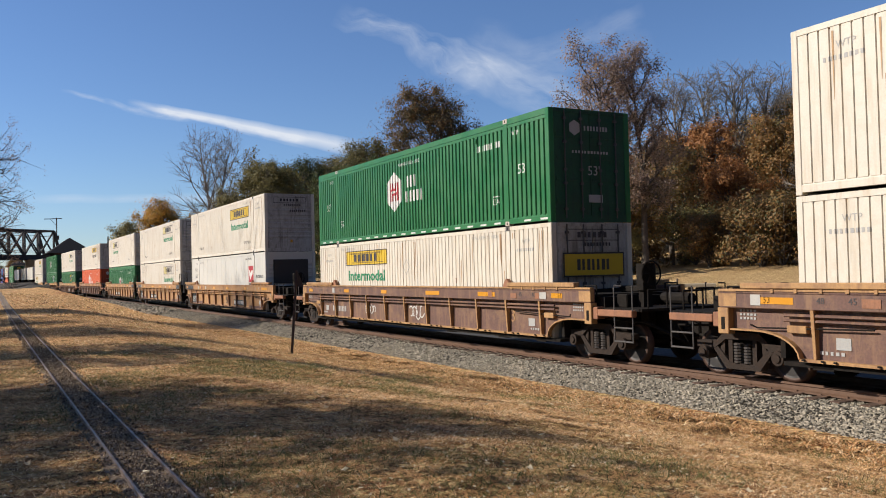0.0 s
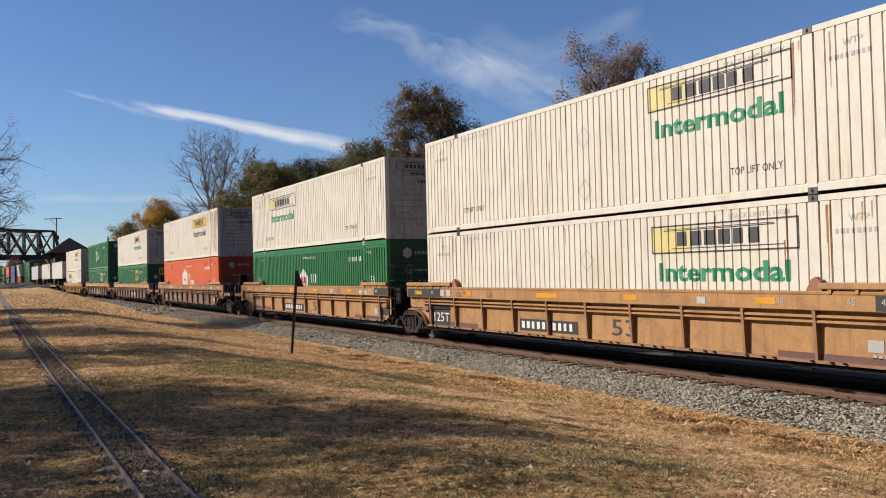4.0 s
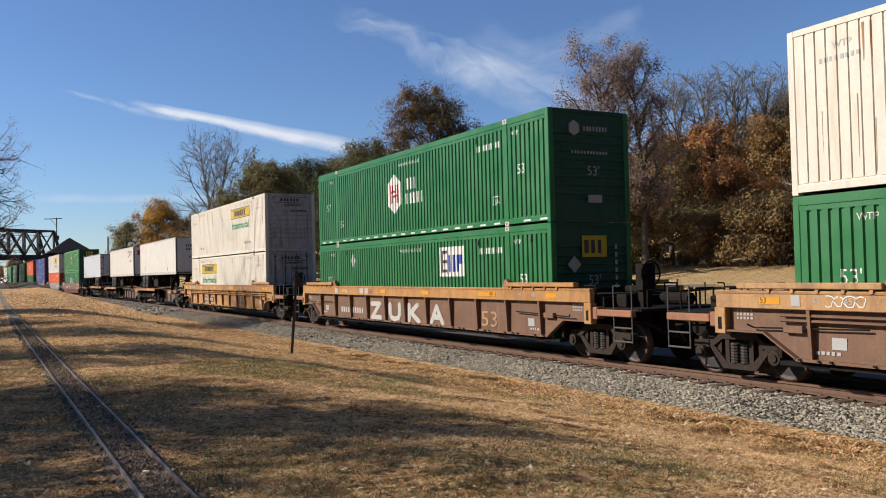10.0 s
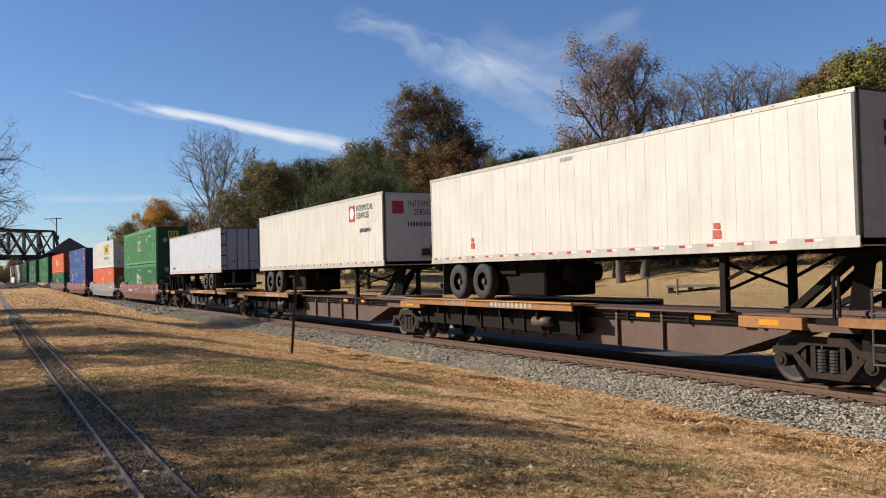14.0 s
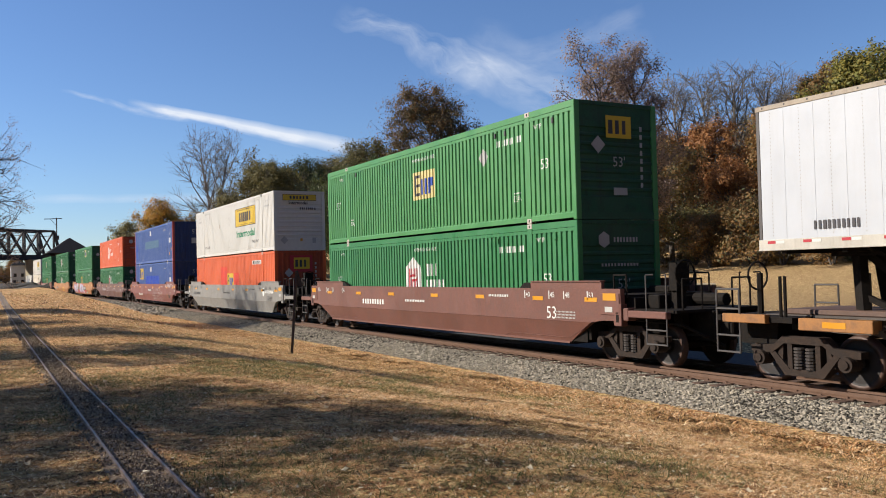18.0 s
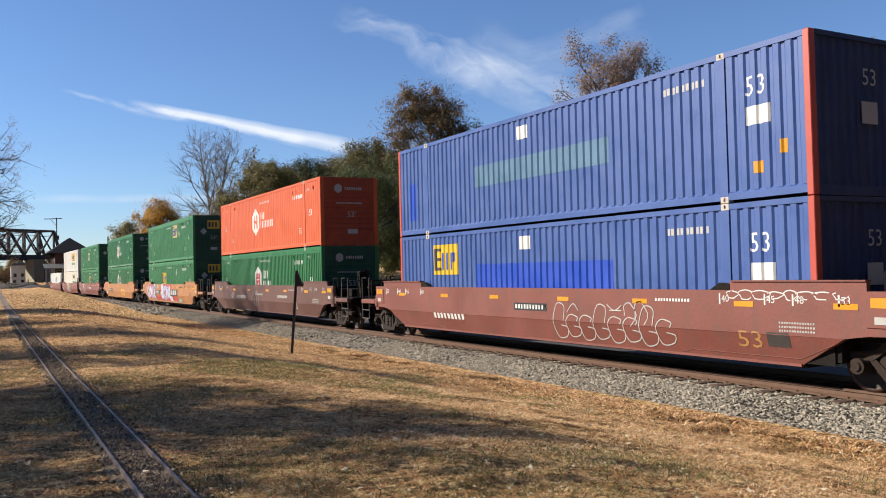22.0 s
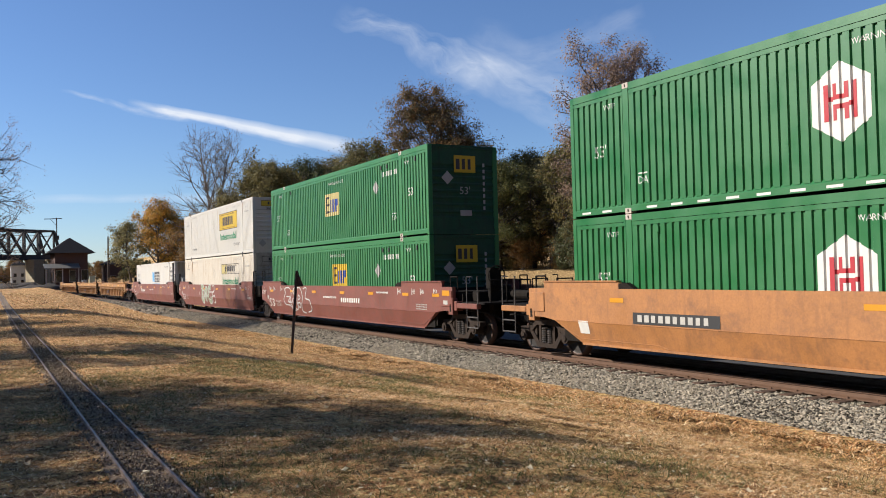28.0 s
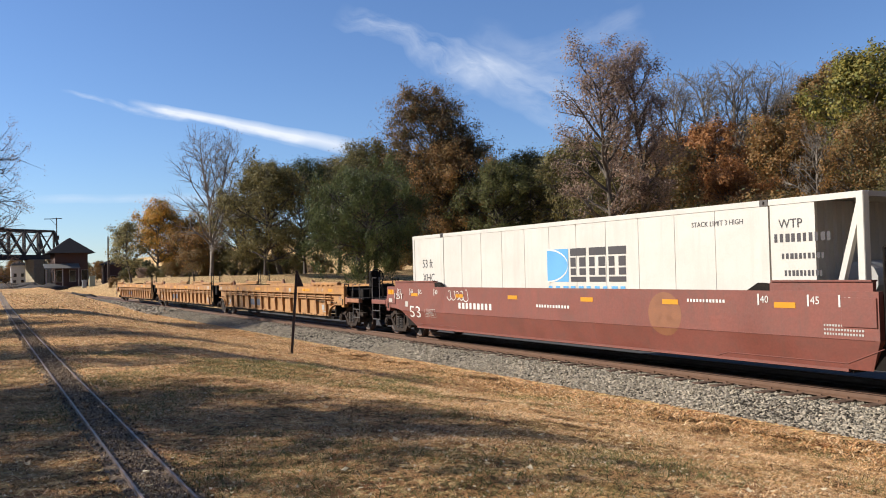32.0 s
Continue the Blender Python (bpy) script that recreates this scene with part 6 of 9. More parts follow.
    part("bogie_frame", boxes((min((slide - 7.0) * nose, (slide - 3.2) * nose), max((slide - 7.0) * nose, (slide - 3.2) * nose), -0.95, -0.8, -0.35, 0.0), (min((slide - 7.0) * nose, (slide - 3.2) * nose), max((slide - 7.0) * nose, (slide - 3.2) * nose), 0.8, 0.95, -0.35, 0.0),
                              (nose * A - 0.08, nose * A + 0.08, -1.0, 1.0, wz - 0.08, wz + 0.08), (nose * B - 0.08, nose * B + 0.08, -1.0, 1.0, wz - 0.08, wz + 0.08)), DARKS, root)
    fore = -2.0 if not slide else B + 0.1
    part("suspension_box", boxes((min((slide - 6.9) * nose, fore * nose), max((slide - 6.9) * nose, fore * nose), -0.85, 0.85, -0.95, -0.02), bevel=0.05), DARKS, root)
    for y in (-1, 1):
        part("mud_flap", boxes((nose * (slide - 6.75) - 0.015, nose * (slide - 6.75) + 0.015, min(y * 0.65, y * 1.25), max(y * 0.65, y * 1.25), -0.95, 0.0)), RUBBER, root)
        bm = boxes((nose * 4.2 - 0.07, nose * 4.2 + 0.07, y * 0.98 - 0.07, y * 0.98 + 0.07, -1.15, 0.05), (nose * 4.2 - 0.13, nose * 4.2 + 0.13, y * 0.98 - 0.13, y * 0.98 + 0.13, -1.17, -1.13))
        beam(bm, (nose * 4.2, y * 0.98, -0.55), (nose * 5.6, y * 0.9, 0.05), 0.06, 0.06)
        part("landing_leg", bm, DARKS, root)
    bm = bmesh.new()
    beam(bm, (nose * 4.2, -0.98, -0.2), (nose * 4.2, 0.98, -0.75), 0.05, 0.05)
    beam(bm, (nose * 4.2, 0.98, -0.2), (nose * 4.2, -0.98, -0.75), 0.05, 0.05)
    part("leg_brace", bm, DARKS, root)
    for x in (-2.6, -1.5):
        part("air_tank", tube(bmesh.new(), (nose * x, -0.5, -0.35), (nose * x, 0.5, -0.35), 0.22, n=12), DARKS, root)
    return root
# ---- train: the consist ----
W_LAB = "white corrugated 53-foot container with "


def white_box(S, level, label, panel=None, faded=False, end="h", col=None, ink=None, word=True):
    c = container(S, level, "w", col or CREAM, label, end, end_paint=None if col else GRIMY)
    if panel:
        brand_panel(c, *panel, faded=faded, ink=ink, word=word)
    usual_marks(c, INK, size_words=False, warn=False, top_only=True)
    end_marks(c, "y" if panel and not faded and S < -60 else "w")
    rust_runs(c, int(S * 10 + level), 14 if col is None else 6)
    if S == 187.34:
        end_decal(c, "yellow_panel", rect_bm(-0.98, 0.98, 1.5, 2.12), YPAN, "yellow panel with a dark border across the doors", lift=0.034)
        end_decal(c, "panel_trim", rects_bm((-0.98, 0.98, 2.08, 2.12), (-0.98, 0.98, 1.5, 1.54), (-0.98, -0.94, 1.54, 2.08), (0.94, 0.98, 1.54, 2.08)), INK, lift=0.037)
        end_decal(c, "panel_bars", bars_bm(7, -0.55, 1.67, 1.1, 0.28, 3), INK, lift=0.037)
    if S == 101.4:
        rust_runs(c, 5, 22, 6.25, 7.9, 2.4)
    return c


def green_box(S, level, label, kind="hex", at=(-0.83, 1.55), col=None, end="h", dash=False, fill=None, dia=None):
    c = container(S, level, "n", col or GREEN, label, end)
    if kind == "hex":
        hexagon(c, *at)
        end_marks(c, "h")
    else:
        block_panel(c, *at, fill=fill)
        end_marks(c, "e")
    if dia:
        diamond(c, *dia)
    usual_marks(c, WINK, dash=dash)
    return c


RIGHT_PANEL, LEFT_PANEL = (1.65, 5.3, 1.92, 2.5), (-5.1, -1.42, 1.92, 2.5)
# car, brown with a yellow chord, at the head of what is seen
ribbed_car(210.7, PURPLE_BROWN, PURPLE_BROWN, AGED_YELLOW, "brown ribbed well car with faded yellow top chord", ledge_paint=AGED_YELLOW, lip=AGED_YELLOW)
white_box(210.7, 0, W_LAB + "plain weathered sides")
white_box(210.7, 1, W_LAB + "rust-stained lower rail")
c1 = ribbed_car(187.34, PURPLE_BROWN, PURPLE_BROWN, AGED_YELLOW, "brown ribbed well car with yellow chord and ribs", ledge_paint=AGED_YELLOW, lip=AGED_YELLOW)
c = white_box(187.34, 0, W_LAB + "yellow panel, doors to the front", (-5.28, -1.6, 2.02, 2.56), end="d")
c = green_box(187.34, 1, "dark green container with a white hexagon mark", at=(-0.9, 1.57), end="d", dash=True)
graffiti(c1, -3.4, 0.6, 0.9, 0.35, 14, WINK, 4, 0.03, SHEET_Y - 0.004)
graffiti(c1, 0.2, 0.55, 1.0, 0.5, 15, WINK, 4, 0.04, SHEET_Y - 0.004)
car_mark(c1, "number_bars", bars_bm(9, -6.6, 0.62, 1.4, 0.2, 3), PINK, SHEET_Y - 0.004)
car_mark(c1, "lettering", text_bm("53", 6.0, 0.7, 0.34), AGED_YELLOW, SHEET_Y - 0.004)
# three-unit car
TAN = "faded tan-yellow ribbed well car unit, stained and worn"
for S, l, r in ((163.6, "a", "c"), (143.9, "a", "o"), (124.7, "c", "o")):
    cc = ribbed_car(S, DULL_YELLOW, DULL_YELLOW, TAN_BROWN, TAN, l, r)
    nx, fx = (2.33, 0.66) if S == 163.6 else (-2.88, 0.8)
    car_mark(cc, "number_panel", rect_bm(nx, nx + 2.45, 0.5, 0.8), BLACKP, SHEET_Y - 0.004)
    car_mark(cc, "number_bars", bars_bm(10, nx + 0.1, 0.56, 2.25, 0.18, 3, 0.55), WINK, SHEET_Y - 0.008)
    car_mark(cc, "lettering", text_bm("53", fx, 0.56, 0.36, 0.78), INK, SHEET_Y - 0.004)
    car_mark(cc, "red_patch", rect_bm(-7.7, -5.05, 0.43, 0.56), MAROON, SHEET_Y - 0.004)
    car_mark(cc, "red_patch", rect_bm(5.3, 7.9, 0.43, 0.54), MAROON, SHEET_Y - 0.004)
    if l == "a":
        car_mark(cc, "dark_patch", rect_bm(-9.2, -6.9, 1.29, 1.535), BLACKP, -CAR_Y - 0.004, "charcoal painted end of the chord")
        car_mark(cc, "dark_patch", rect_bm(-7.95, -6.62, 0.44, 1.04), BLACKP, SHEET_Y - 0.005, "charcoal panel")
        car_mark(cc, "lettering", text_bm("125T", -7.6, 0.55, 0.27, 0.95), WINK, SHEET_Y - 0.009)
    if r == "o":
        car_mark(cc, "dark_patch", rect_bm(7.3, 8.43, 1.29, 1.535), BLACKP, -CAR_Y - 0.004, "charcoal painted end of the chord")
        car_mark(cc, "dark_patch", rect_bm(7.42, 8.3, 0.6, 1.04), BLACKP, SHEET_Y - 0.005, "charcoal panel")
        for k in range(4):
            car_mark(cc, "mark_bars", bars_bm(5, 7.75, 0.98 - k * 0.06, 0.4, 0.03, k), GREYP, SHEET_Y - 0.009)
c = container(163.6, 0, "r", COOL, "smooth white refrigerated container with a red badge", "h")
decal(c, "lettering", text_bm("53FT", -7.1, 2.04, 0.22, 0.62), INK)
decal(c, "lettering", text_bm("XHC", -7.05, 1.66, 0.22, 0.58), INK)
decal(c, "lettering", text_bm("WTP", -6.75, 2.48, 0.12), INK)
decal(c, "red_badge", rect_bm(5.08, 5.95, 1.39, 2.23), RINK, "red square badge")
decal(c, "mark_bars", bars_bm(10, 5.1, 1.24, 0.85, 0.1, 2), INK)
decal(c, "lettering", text_bm("STACK LIMIT 3 HIGH", 4.5, 2.55, 0.1, 1.2), INK)
decal(c, "lettering", text_bm("STACK LIMIT 3 HIGH", -5.8, 2.55, 0.08, 1.0), INK)
decal_top(c, "badge_shape", poly_bm([(5.16, 2.02), (5.24, 1.66), (5.36, 1.74), (5.3, 1.48), (5.52, 1.62), (5.86, 1.86), (5.84, 2.02), (5.6, 1.98), (5.46, 1.86), (5.34, 2.0)]), WINK)
decal(c, "mark_bars", bars_bm(9, 6.4, 1.6, 1.3, 0.16, 2), INK)
end_decal(c, "cooling_unit", rect_bm(-0.9, 0.9, 1.3, 2.5), STEEL, "dark cooling unit grille")
white_box(163.6, 1, W_LAB + "yellow panel and green word", RIGHT_PANEL)
white_box(143.9, 0, W_LAB + "bleached panel and green word", (2.1, 5.78, 1.98, 2.56), True)
white_box(143.9, 1, W_LAB + "bleached panel, rust spots", (2.1, 5.76, 2.08, 2.62), True)
green_box(124.7, 0, "dark green container with a white hexagon mark", at=(-0.55, 1.3))
white_box(124.7, 1, W_LAB + "bleached panel and green word", LEFT_PANEL, True)
# single cars
c5 = ribbed_car(101.4, RUST_ORANGE, DEEP_BROWN, DEEP_BROWN, "rusty brown ribbed well car", ledge_paint=AGED_YELLOW, style="slant")
car_mark(c5, "lettering", text_bm("53", 4.8, 0.6, 0.4), STEEL, SHEET_Y - 0.004)
car_mark(c5, "number_bars", bars_bm(10, -4.2, 0.62, 2.0, 0.18, 3, 0.5), GREYP, SHEET_Y - 0.004)
c = container(101.4, 0, "o", ORANGE, "orange container with a white house-shaped mark", "v")
decal(c, "house_mark", poly_bm([(-1.8, 1.2), (-0.3, 1.2), (-0.3, 1.95), (-1.05, 2.3), (-1.8, 1.95)]), WINK)
decal_top(c, "house_bars", rects_bm((-1.4, -1.25, 1.3, 1.85), (-0.85, -0.7, 1.3, 1.85), (-1.25, -0.85, 1.5, 1.62)), ORANGE)
decal(c, "pale_bars", bars_bm(3, -0.1, 1.6, 0.7, 0.35, 2), WINK)
decal(c, "pale_bars", bars_bm(7, -0.1, 1.2, 1.75, 0.34, 2, 0.5), WINK)
usual_marks(c, WINK)
end_marks(c, "h")
white_box(101.4, 1, W_LAB + "yellow panel and dark word", (1.6, 5.25, 1.98, 2.54), ink=INK)
graffiti(c5, -3.9, 1.34, 0.5, 0.2, 16, WINK, 3, 0.02)
graffiti(c5, -1.6, 1.33, 1.3, 0.2, 17, INK, 6, 0.018)
c6 = ribbed_car(77.95, AGED_YELLOW, DEEP_BROWN, DEEP_BROWN, "brown ribbed well car with orange-yellow chord", style="slant")
car_mark(c6, "pale_bars", bars_bm(3, 0.35, 0.56, 2.1, 0.3, 3, 0.8), PINK, SHEET_Y - 0.004)
car_mark(c6, "lettering", text_bm("53", 4.85, 0.55, 0.42), AGED_YELLOW, SHEET_Y - 0.004)
graffiti(c6, -4.6, 1.32, 1.0, 0.22, 11, WINK, 4, 0.02)
graffiti(c6, -7.4, 1.32, 0.8, 0.22, 12, WINK, 4, 0.02)
green_box(77.95, 0, "green container with a yellow block panel", "block", (2.08, 1.55), dia=(4.27, 2.2))
white_box(77.95, 1, W_LAB + "bleached panel, grimy ends", (1.63, 5.3, 1.92, 2.48), True)
c7 = ribbed_car(54.65, BRIGHT_YELLOW, DEEP_BROWN, DEEP_BROWN, "brown ribbed well car with sprayed pale shapes", tubes=False, style="slant")
for ch, x in zip("ZUKA", (-2.9, -1.35, 0.1, 1.65)):
    sprayed_word(c7, ch, x, 0.47, 0.55, 1.05, PINK, PINK, SHEET_Y)
car_mark(c7, "number_bars", bars_bm(10, -5.7, 0.6, 2.2, 0.2, 3), PINK, SHEET_Y - 0.004)
car_mark(c7, "lettering", text_bm("53", 4.75, 0.52, 0.42, 0.82), AGED_YELLOW, SHEET_Y - 0.004)
c = green_box(54.65, 0, "green container with a white block panel", "block", (2.24, 1.56), fill=WINK, dia=(-4.6, 2.2))
green_box(54.65, 1, "dark green container with a white hexagon mark", at=(-0.88, 1.5), dash=True, end="h")
c8 = ribbed_car(31.0, BRIGHT_YELLOW, BRIGHT_YELLOW, BRIGHT_YELLOW, "orange-yellow ribbed well car, lightly rusted")
car_mark(c8, "number_panel", rect_bm(-4.8, -2.2, 0.58, 0.86), BLACKP, SHEET_Y - 0.004)
car_mark(c8, "number_bars", bars_bm(10, -4.7, 0.63, 2.4, 0.18, 3), PINK, SHEET_Y - 0.008)
car_mark(c8, "lettering", text_bm("53", -0.2, 0.62, 0.34), INK, SHEET_Y - 0.004)
car_mark(c8, "pale_bars", bars_bm(3, 3.2, 0.55, 1.5, 0.42, 3, 0.7), MAROON, SHEET_Y - 0.004)
white_box(31.0, 0, W_LAB + "yellow panel, rust-spotted base", (-5.33, -1.57, 1.92, 2.48), end="d")
white_box(31.0, 1, W_LAB + "yellow panel and green word", (1.74, 5.41, 1.96, 2.5))
# trailers on spine cars
SP = "dark brown spine car with orange tyre ledges"
spine_car(9.1, -8.2, 9.1, SP, [(-7.6, 1.3)], 8.2, (-8.2, 7.92), 1, stencils=(("2-28/1-57", -4.91, 1.25), ("", -2.34, 2.06)))
spine_car(-9.3, -9.9, 10.0, SP, [(-8.25, -1.2)], 8.25, (-9.89,), stencils=(("", -4.5, 2.0),))
spine_car(-27.7, -10.3, 8.5, SP, [(-2.6, 3.9), (4.4, 6.4)], -8.55, (-9.18,), -1, SPINE_GREY, (("", -0.9, 1.96), ("2-28/1-57", 2.66, 1.25)))
TW = paint("trailer_skin", (0.76, 0.72, 0.64), 0.45, var=0.06, streaks=0.4, dirt=0.2, dirt_color=(0.55, 0.47, 0.36))
TC = paint("trailer_skin_blue", (0.6, 0.625, 0.66), 0.45, var=0.05, streaks=0.25, dirt=0.2, dirt_color=(0.5, 0.5, 0.5))
TY = paint("trailer_skin_stained", (0.72, 0.68, 0.6), 0.5, var=0.06, streaks=0.5, dirt=0.35, dirt_color=(0.55, 0.4, 0.2))
TD = paint("trailer_doors", (0.6, 0.61, 0.63), 0.45, var=0.08, streaks=0.4, dirt=0.3, dirt_color=(0.3, 0.28, 0.25))
BROWN_RAIL = paint("tan_top_rail", (0.4, 0.33, 0.24), 0.55, var=0.25, streaks=0.5, dirt=0.4, dirt_color=(0.16, 0.09, 0.06))
TN = paint("trailer_nose", (0.68, 0.67, 0.64), 0.5, var=0.1, streaks=0.4, dirt=0.3, dirt_color=(0.3, 0.28, 0.25))


SCARLET = paint("scarlet_label", (0.62, 0.1, 0.05), 0.5, var=0.15)


def trailer_marks(t, nose):
    def m(name, bm, mat):
        part(name, flat(bm, -1.307), mat, t)
    if nose > 0:
        for x, z in ((-4.96, 0.4), (4.24, 0.28)):
            m("notice_plate", rects_bm((x, x + 0.2, z, z + 0.16), (x + 0.02, x + 0.18, z + 0.19, z + 0.3)), SCARLET)
        m("number_bars", bars_bm(5, -0.6, 2.37, 0.5, 0.1, 2), GREYP)
    else:
        m("number_bars", bars_bm(10, -6.2, 0.34, 0.9, 0.15, 2), INK)
        m("amber_label", rect_bm(4.25, 4.42, 0.35, 0.45), MARK)
        m("notice_plate", rect_bm(3.3, 3.42, 0.28, 0.42), GREYP)
        m("lettering", text_bm("48/102", 0.58, 2.3, 0.14, 0.55), INK)
        m("dark_seam", rect_bm(3.95, 3.962, 1.05, 2.3), STEEL)


t1 = trailer(10.5, 1, 14.75, "white riveted highway trailer with scuffed sides", TW, TN)
trailer_marks(t1, 1)
end = lambda bm, nose=1, h=7.375: [setattr(v, "co", Vector((nose * (h + 0.012), v.co.x * nose, v.co.z))) for v in bm.verts] and bm
part("mark_bars", end(bars_bm(10, -0.6, 1.95, 1.5, 0.18, 2)), INK, t1)
part("mark_bars", end(bars_bm(5, -0.6, 1.7, 0.9, 0.16, 2)), INK, t1)
part("mark_bars", end(bars_bm(10, -0.4, 1.15, 1.1, 0.16, 2)), INK, t1)
t2 = trailer(-7.8, 1, 14.75, "white highway trailer with yellow-brown stains", TY, TN)
part("red_badge", flat(rect_bm(4.3, 4.85, 1.72, 2.32), -1.307), RINK, t2, "red square badge with a white disc")
part("badge_disc", flat(poly_bm([(4.575 + 0.2 * math.cos(i * math.pi / 8), 2.02 + 0.22 * math.sin(i * math.pi / 8)) for i in range(16)]), -1.31), WINK, t2)
part("lettering", flat(text_bm("INTERMODAL", 5.0, 2.08, 0.22, 1.5), -1.307), INK, t2)
part("lettering", flat(text_bm("SERVICES", 5.0, 1.8, 0.22, 1.15), -1.307), INK, t2)
part("mark_bars", flat(bars_bm(9, 5.3, 1.28, 1.0, 0.14, 2), -1.307), INK, t2)
part("red_badge", end(rect_bm(-0.95, -0.5, 1.85, 2.3)), RINK, t2)
part("lettering", end(text_bm("INTERMODAL", -0.3, 2.1, 0.22, 1.4)), INK, t2)
part("lettering", end(text_bm("SERVICES", -0.1, 1.8, 0.22, 1.0)), INK, t2)
part("mark_bars", end(bars_bm(10, -0.35, 1.4, 1.1, 0.16, 2)), INK, t2)
t3 = trailer(-30.2, -1, 14.75, "clean white highway trailer facing backwards", TC, TD, 1.0, BROWN_RAIL)
trailer_marks(t3, -1)
# plain-sided cars
def plain_marks(cc, ink, number_x=-4.4, z=0.98, big=None, amber=True):
    if number_x is not None:
        car_mark(cc, "number_bars", bars_bm(9, number_x, z, 1.9, 0.17, 4), ink)
    if amber:
        for x in (-7.9, -5.0, -2.2, 0.9, 3.6, 6.4, 8.5):
            car_mark(cc, "amber_reflector", rect_bm(x, x + 0.45, 1.3, 1.4), MARK)
    for x, w in ((6.2, "40"), (7.25, "45"), (7.85, "48"), (8.75, "53")):
        for s in (-1, 1):
            car_mark(cc, "lettering", text_bm(w, s * x - 0.1, 1.38, 0.13), ink)
            car_mark(cc, "tick_mark", rect_bm(s * x - 0.16, s * x - 0.125, 1.34, 1.54), ink)
    if big:
        car_mark(cc, "lettering", text_bm("53", 7.0, 0.86, 0.3), ink)
    car_mark(cc, "mark_bars", bars_bm(12, -0.9, 1.12, 1.4, 0.07, 4), ink)
    car_mark(cc, "mark_bars", bars_bm(12, 4.3, 1.36, 1.0, 0.06, 4), ink)
    for s in (-1, 1):
        car_mark(cc, "amber_reflector", rect_bm(s * 9.4 - 0.22, s * 9.4 + 0.22, 1.34, 1.5), MARK, -CAR_Y - 0.026)
        car_mark(cc, "notice_plate", rect_bm(s * 9.4 - 0.16, s * 9.4 + 0.1, 1.08, 1.2), PINK, -CAR_Y - 0.026)
    for k in range(3):
        car_mark(cc, "mark_bars", bars_bm(14, 7.4, 1.02 - k * 0.07, 0.75, 0.035, k), PINK if ink is WINK else ink)


c12 = smooth_car(-51.0, OXIDE, "brown plain-sided well car, fairly clean")
plain_marks(c12, WINK, big=True)
green_box(-51.0, 0, "green container with a white hexagon mark", at=(-0.63, 1.53), col=MID)
green_box(-51.0, 1, "sun-faded green container with a bleached block panel", "block", (-0.5, 1.15), FADED, fill=PALE, dia=(3.9, 2.0))
c13 = smooth_car(-74.3, WARM_GREY, "light grey plain-sided well car")
plain_marks(c13, BLACKP, -8.3)
car_mark(c13, "round_mark", poly_bm([(6.75 + 0.15 * math.cos(a), 1.27 + 0.21 * math.sin(a)) for a in [i * math.pi / 8 for i in range(16)]]), WINK)
car_mark(c13, "pale_bars", bars_bm(9, 7.0, 1.2, 1.35, 0.15, 4), WINK)
c = container(-74.3, 0, "o", ORANGE, "orange container with a yellow block panel and red patches", "v")
for r in ((-2.1, -0.69, 0.9, 2.25), (0.63, 1.69, 0.9, 1.9)):
    decal(c, "red_patch", rect_bm(*r), paint("red_patch_paint", (0.8, 0.05, 0.015), 0.5, var=0.1))
block_panel(c, -0.69, 1.03, 1.32, 0.85)
decal(c, "mark_panel", rect_bm(4.3, 5.8, 2.3, 2.5), WINK)
end_decal(c, "red_patch", rect_bm(-0.55, 0.6, 1.86, 2.66), RINK, lift=0.006)
decal_top(c, "number_bars", bars_bm(9, 4.4, 2.33, 1.3, 0.14, 4), INK)
end_marks(c, "e")
white_box(-74.3, 1, W_LAB + "large yellow panel and green word", (1.24, 5.02, 1.48, 2.46), col=COOL)
c14 = smooth_car(-98.0, FRESH_RED, "red-brown plain-sided well car with sprayed outlines")
plain_marks(c14, WINK, -5.48, 0.66)
BUBBLES = []
for k in range(8):
    u, top, low = k / 8, 0.62 + 0.3 * (k % 3 == 0), 0.06 * (k % 2)
    BUBBLES.append([(u + 0.1, 0.5), (u + 0.11, top), (u + 0.04, top + 0.06), (u, 0.45), (u + 0.03, low), (u + 0.11, low + 0.04), (u + 0.13, 0.3), (u + 0.07, 0.36)])
BUBBLES += [[(0.14, 0.75), (0.2, 1.0), (0.25, 0.8)], [(0.5, 1.02), (0.56, 0.86), (0.62, 1.0)], [(0.52, 0.86), (0.62, 0.86)]]
sprayed_strokes(c14, 0.7, 0.42, 4.1, 0.82, BUBBLES, PINK, width=0.025)
car_mark(c14, "lettering", text_bm("53", 6.45, 0.56, 0.3, 0.55), BRIGHT_YELLOW)
car_mark(c14, "notice_plate", rect_bm(7.12, 7.6, 0.6, 0.86), STEEL)
graffiti(c14, 3.3, 0.75, 0.7, 0.6, 33, PINK, 2, 0.025)
car_mark(c14, "number_panel", rect_bm(-1.0, 0.45, 1.03, 1.22), BLACKP)
car_mark(c14, "number_bars", bars_bm(10, -0.93, 1.07, 1.3, 0.11, 3, 0.55), WINK, -CAR_Y - 0.01)
graffiti(c14, 6.2, 1.42, 2.6, 0.2, 32, WINK, 8, 0.02)
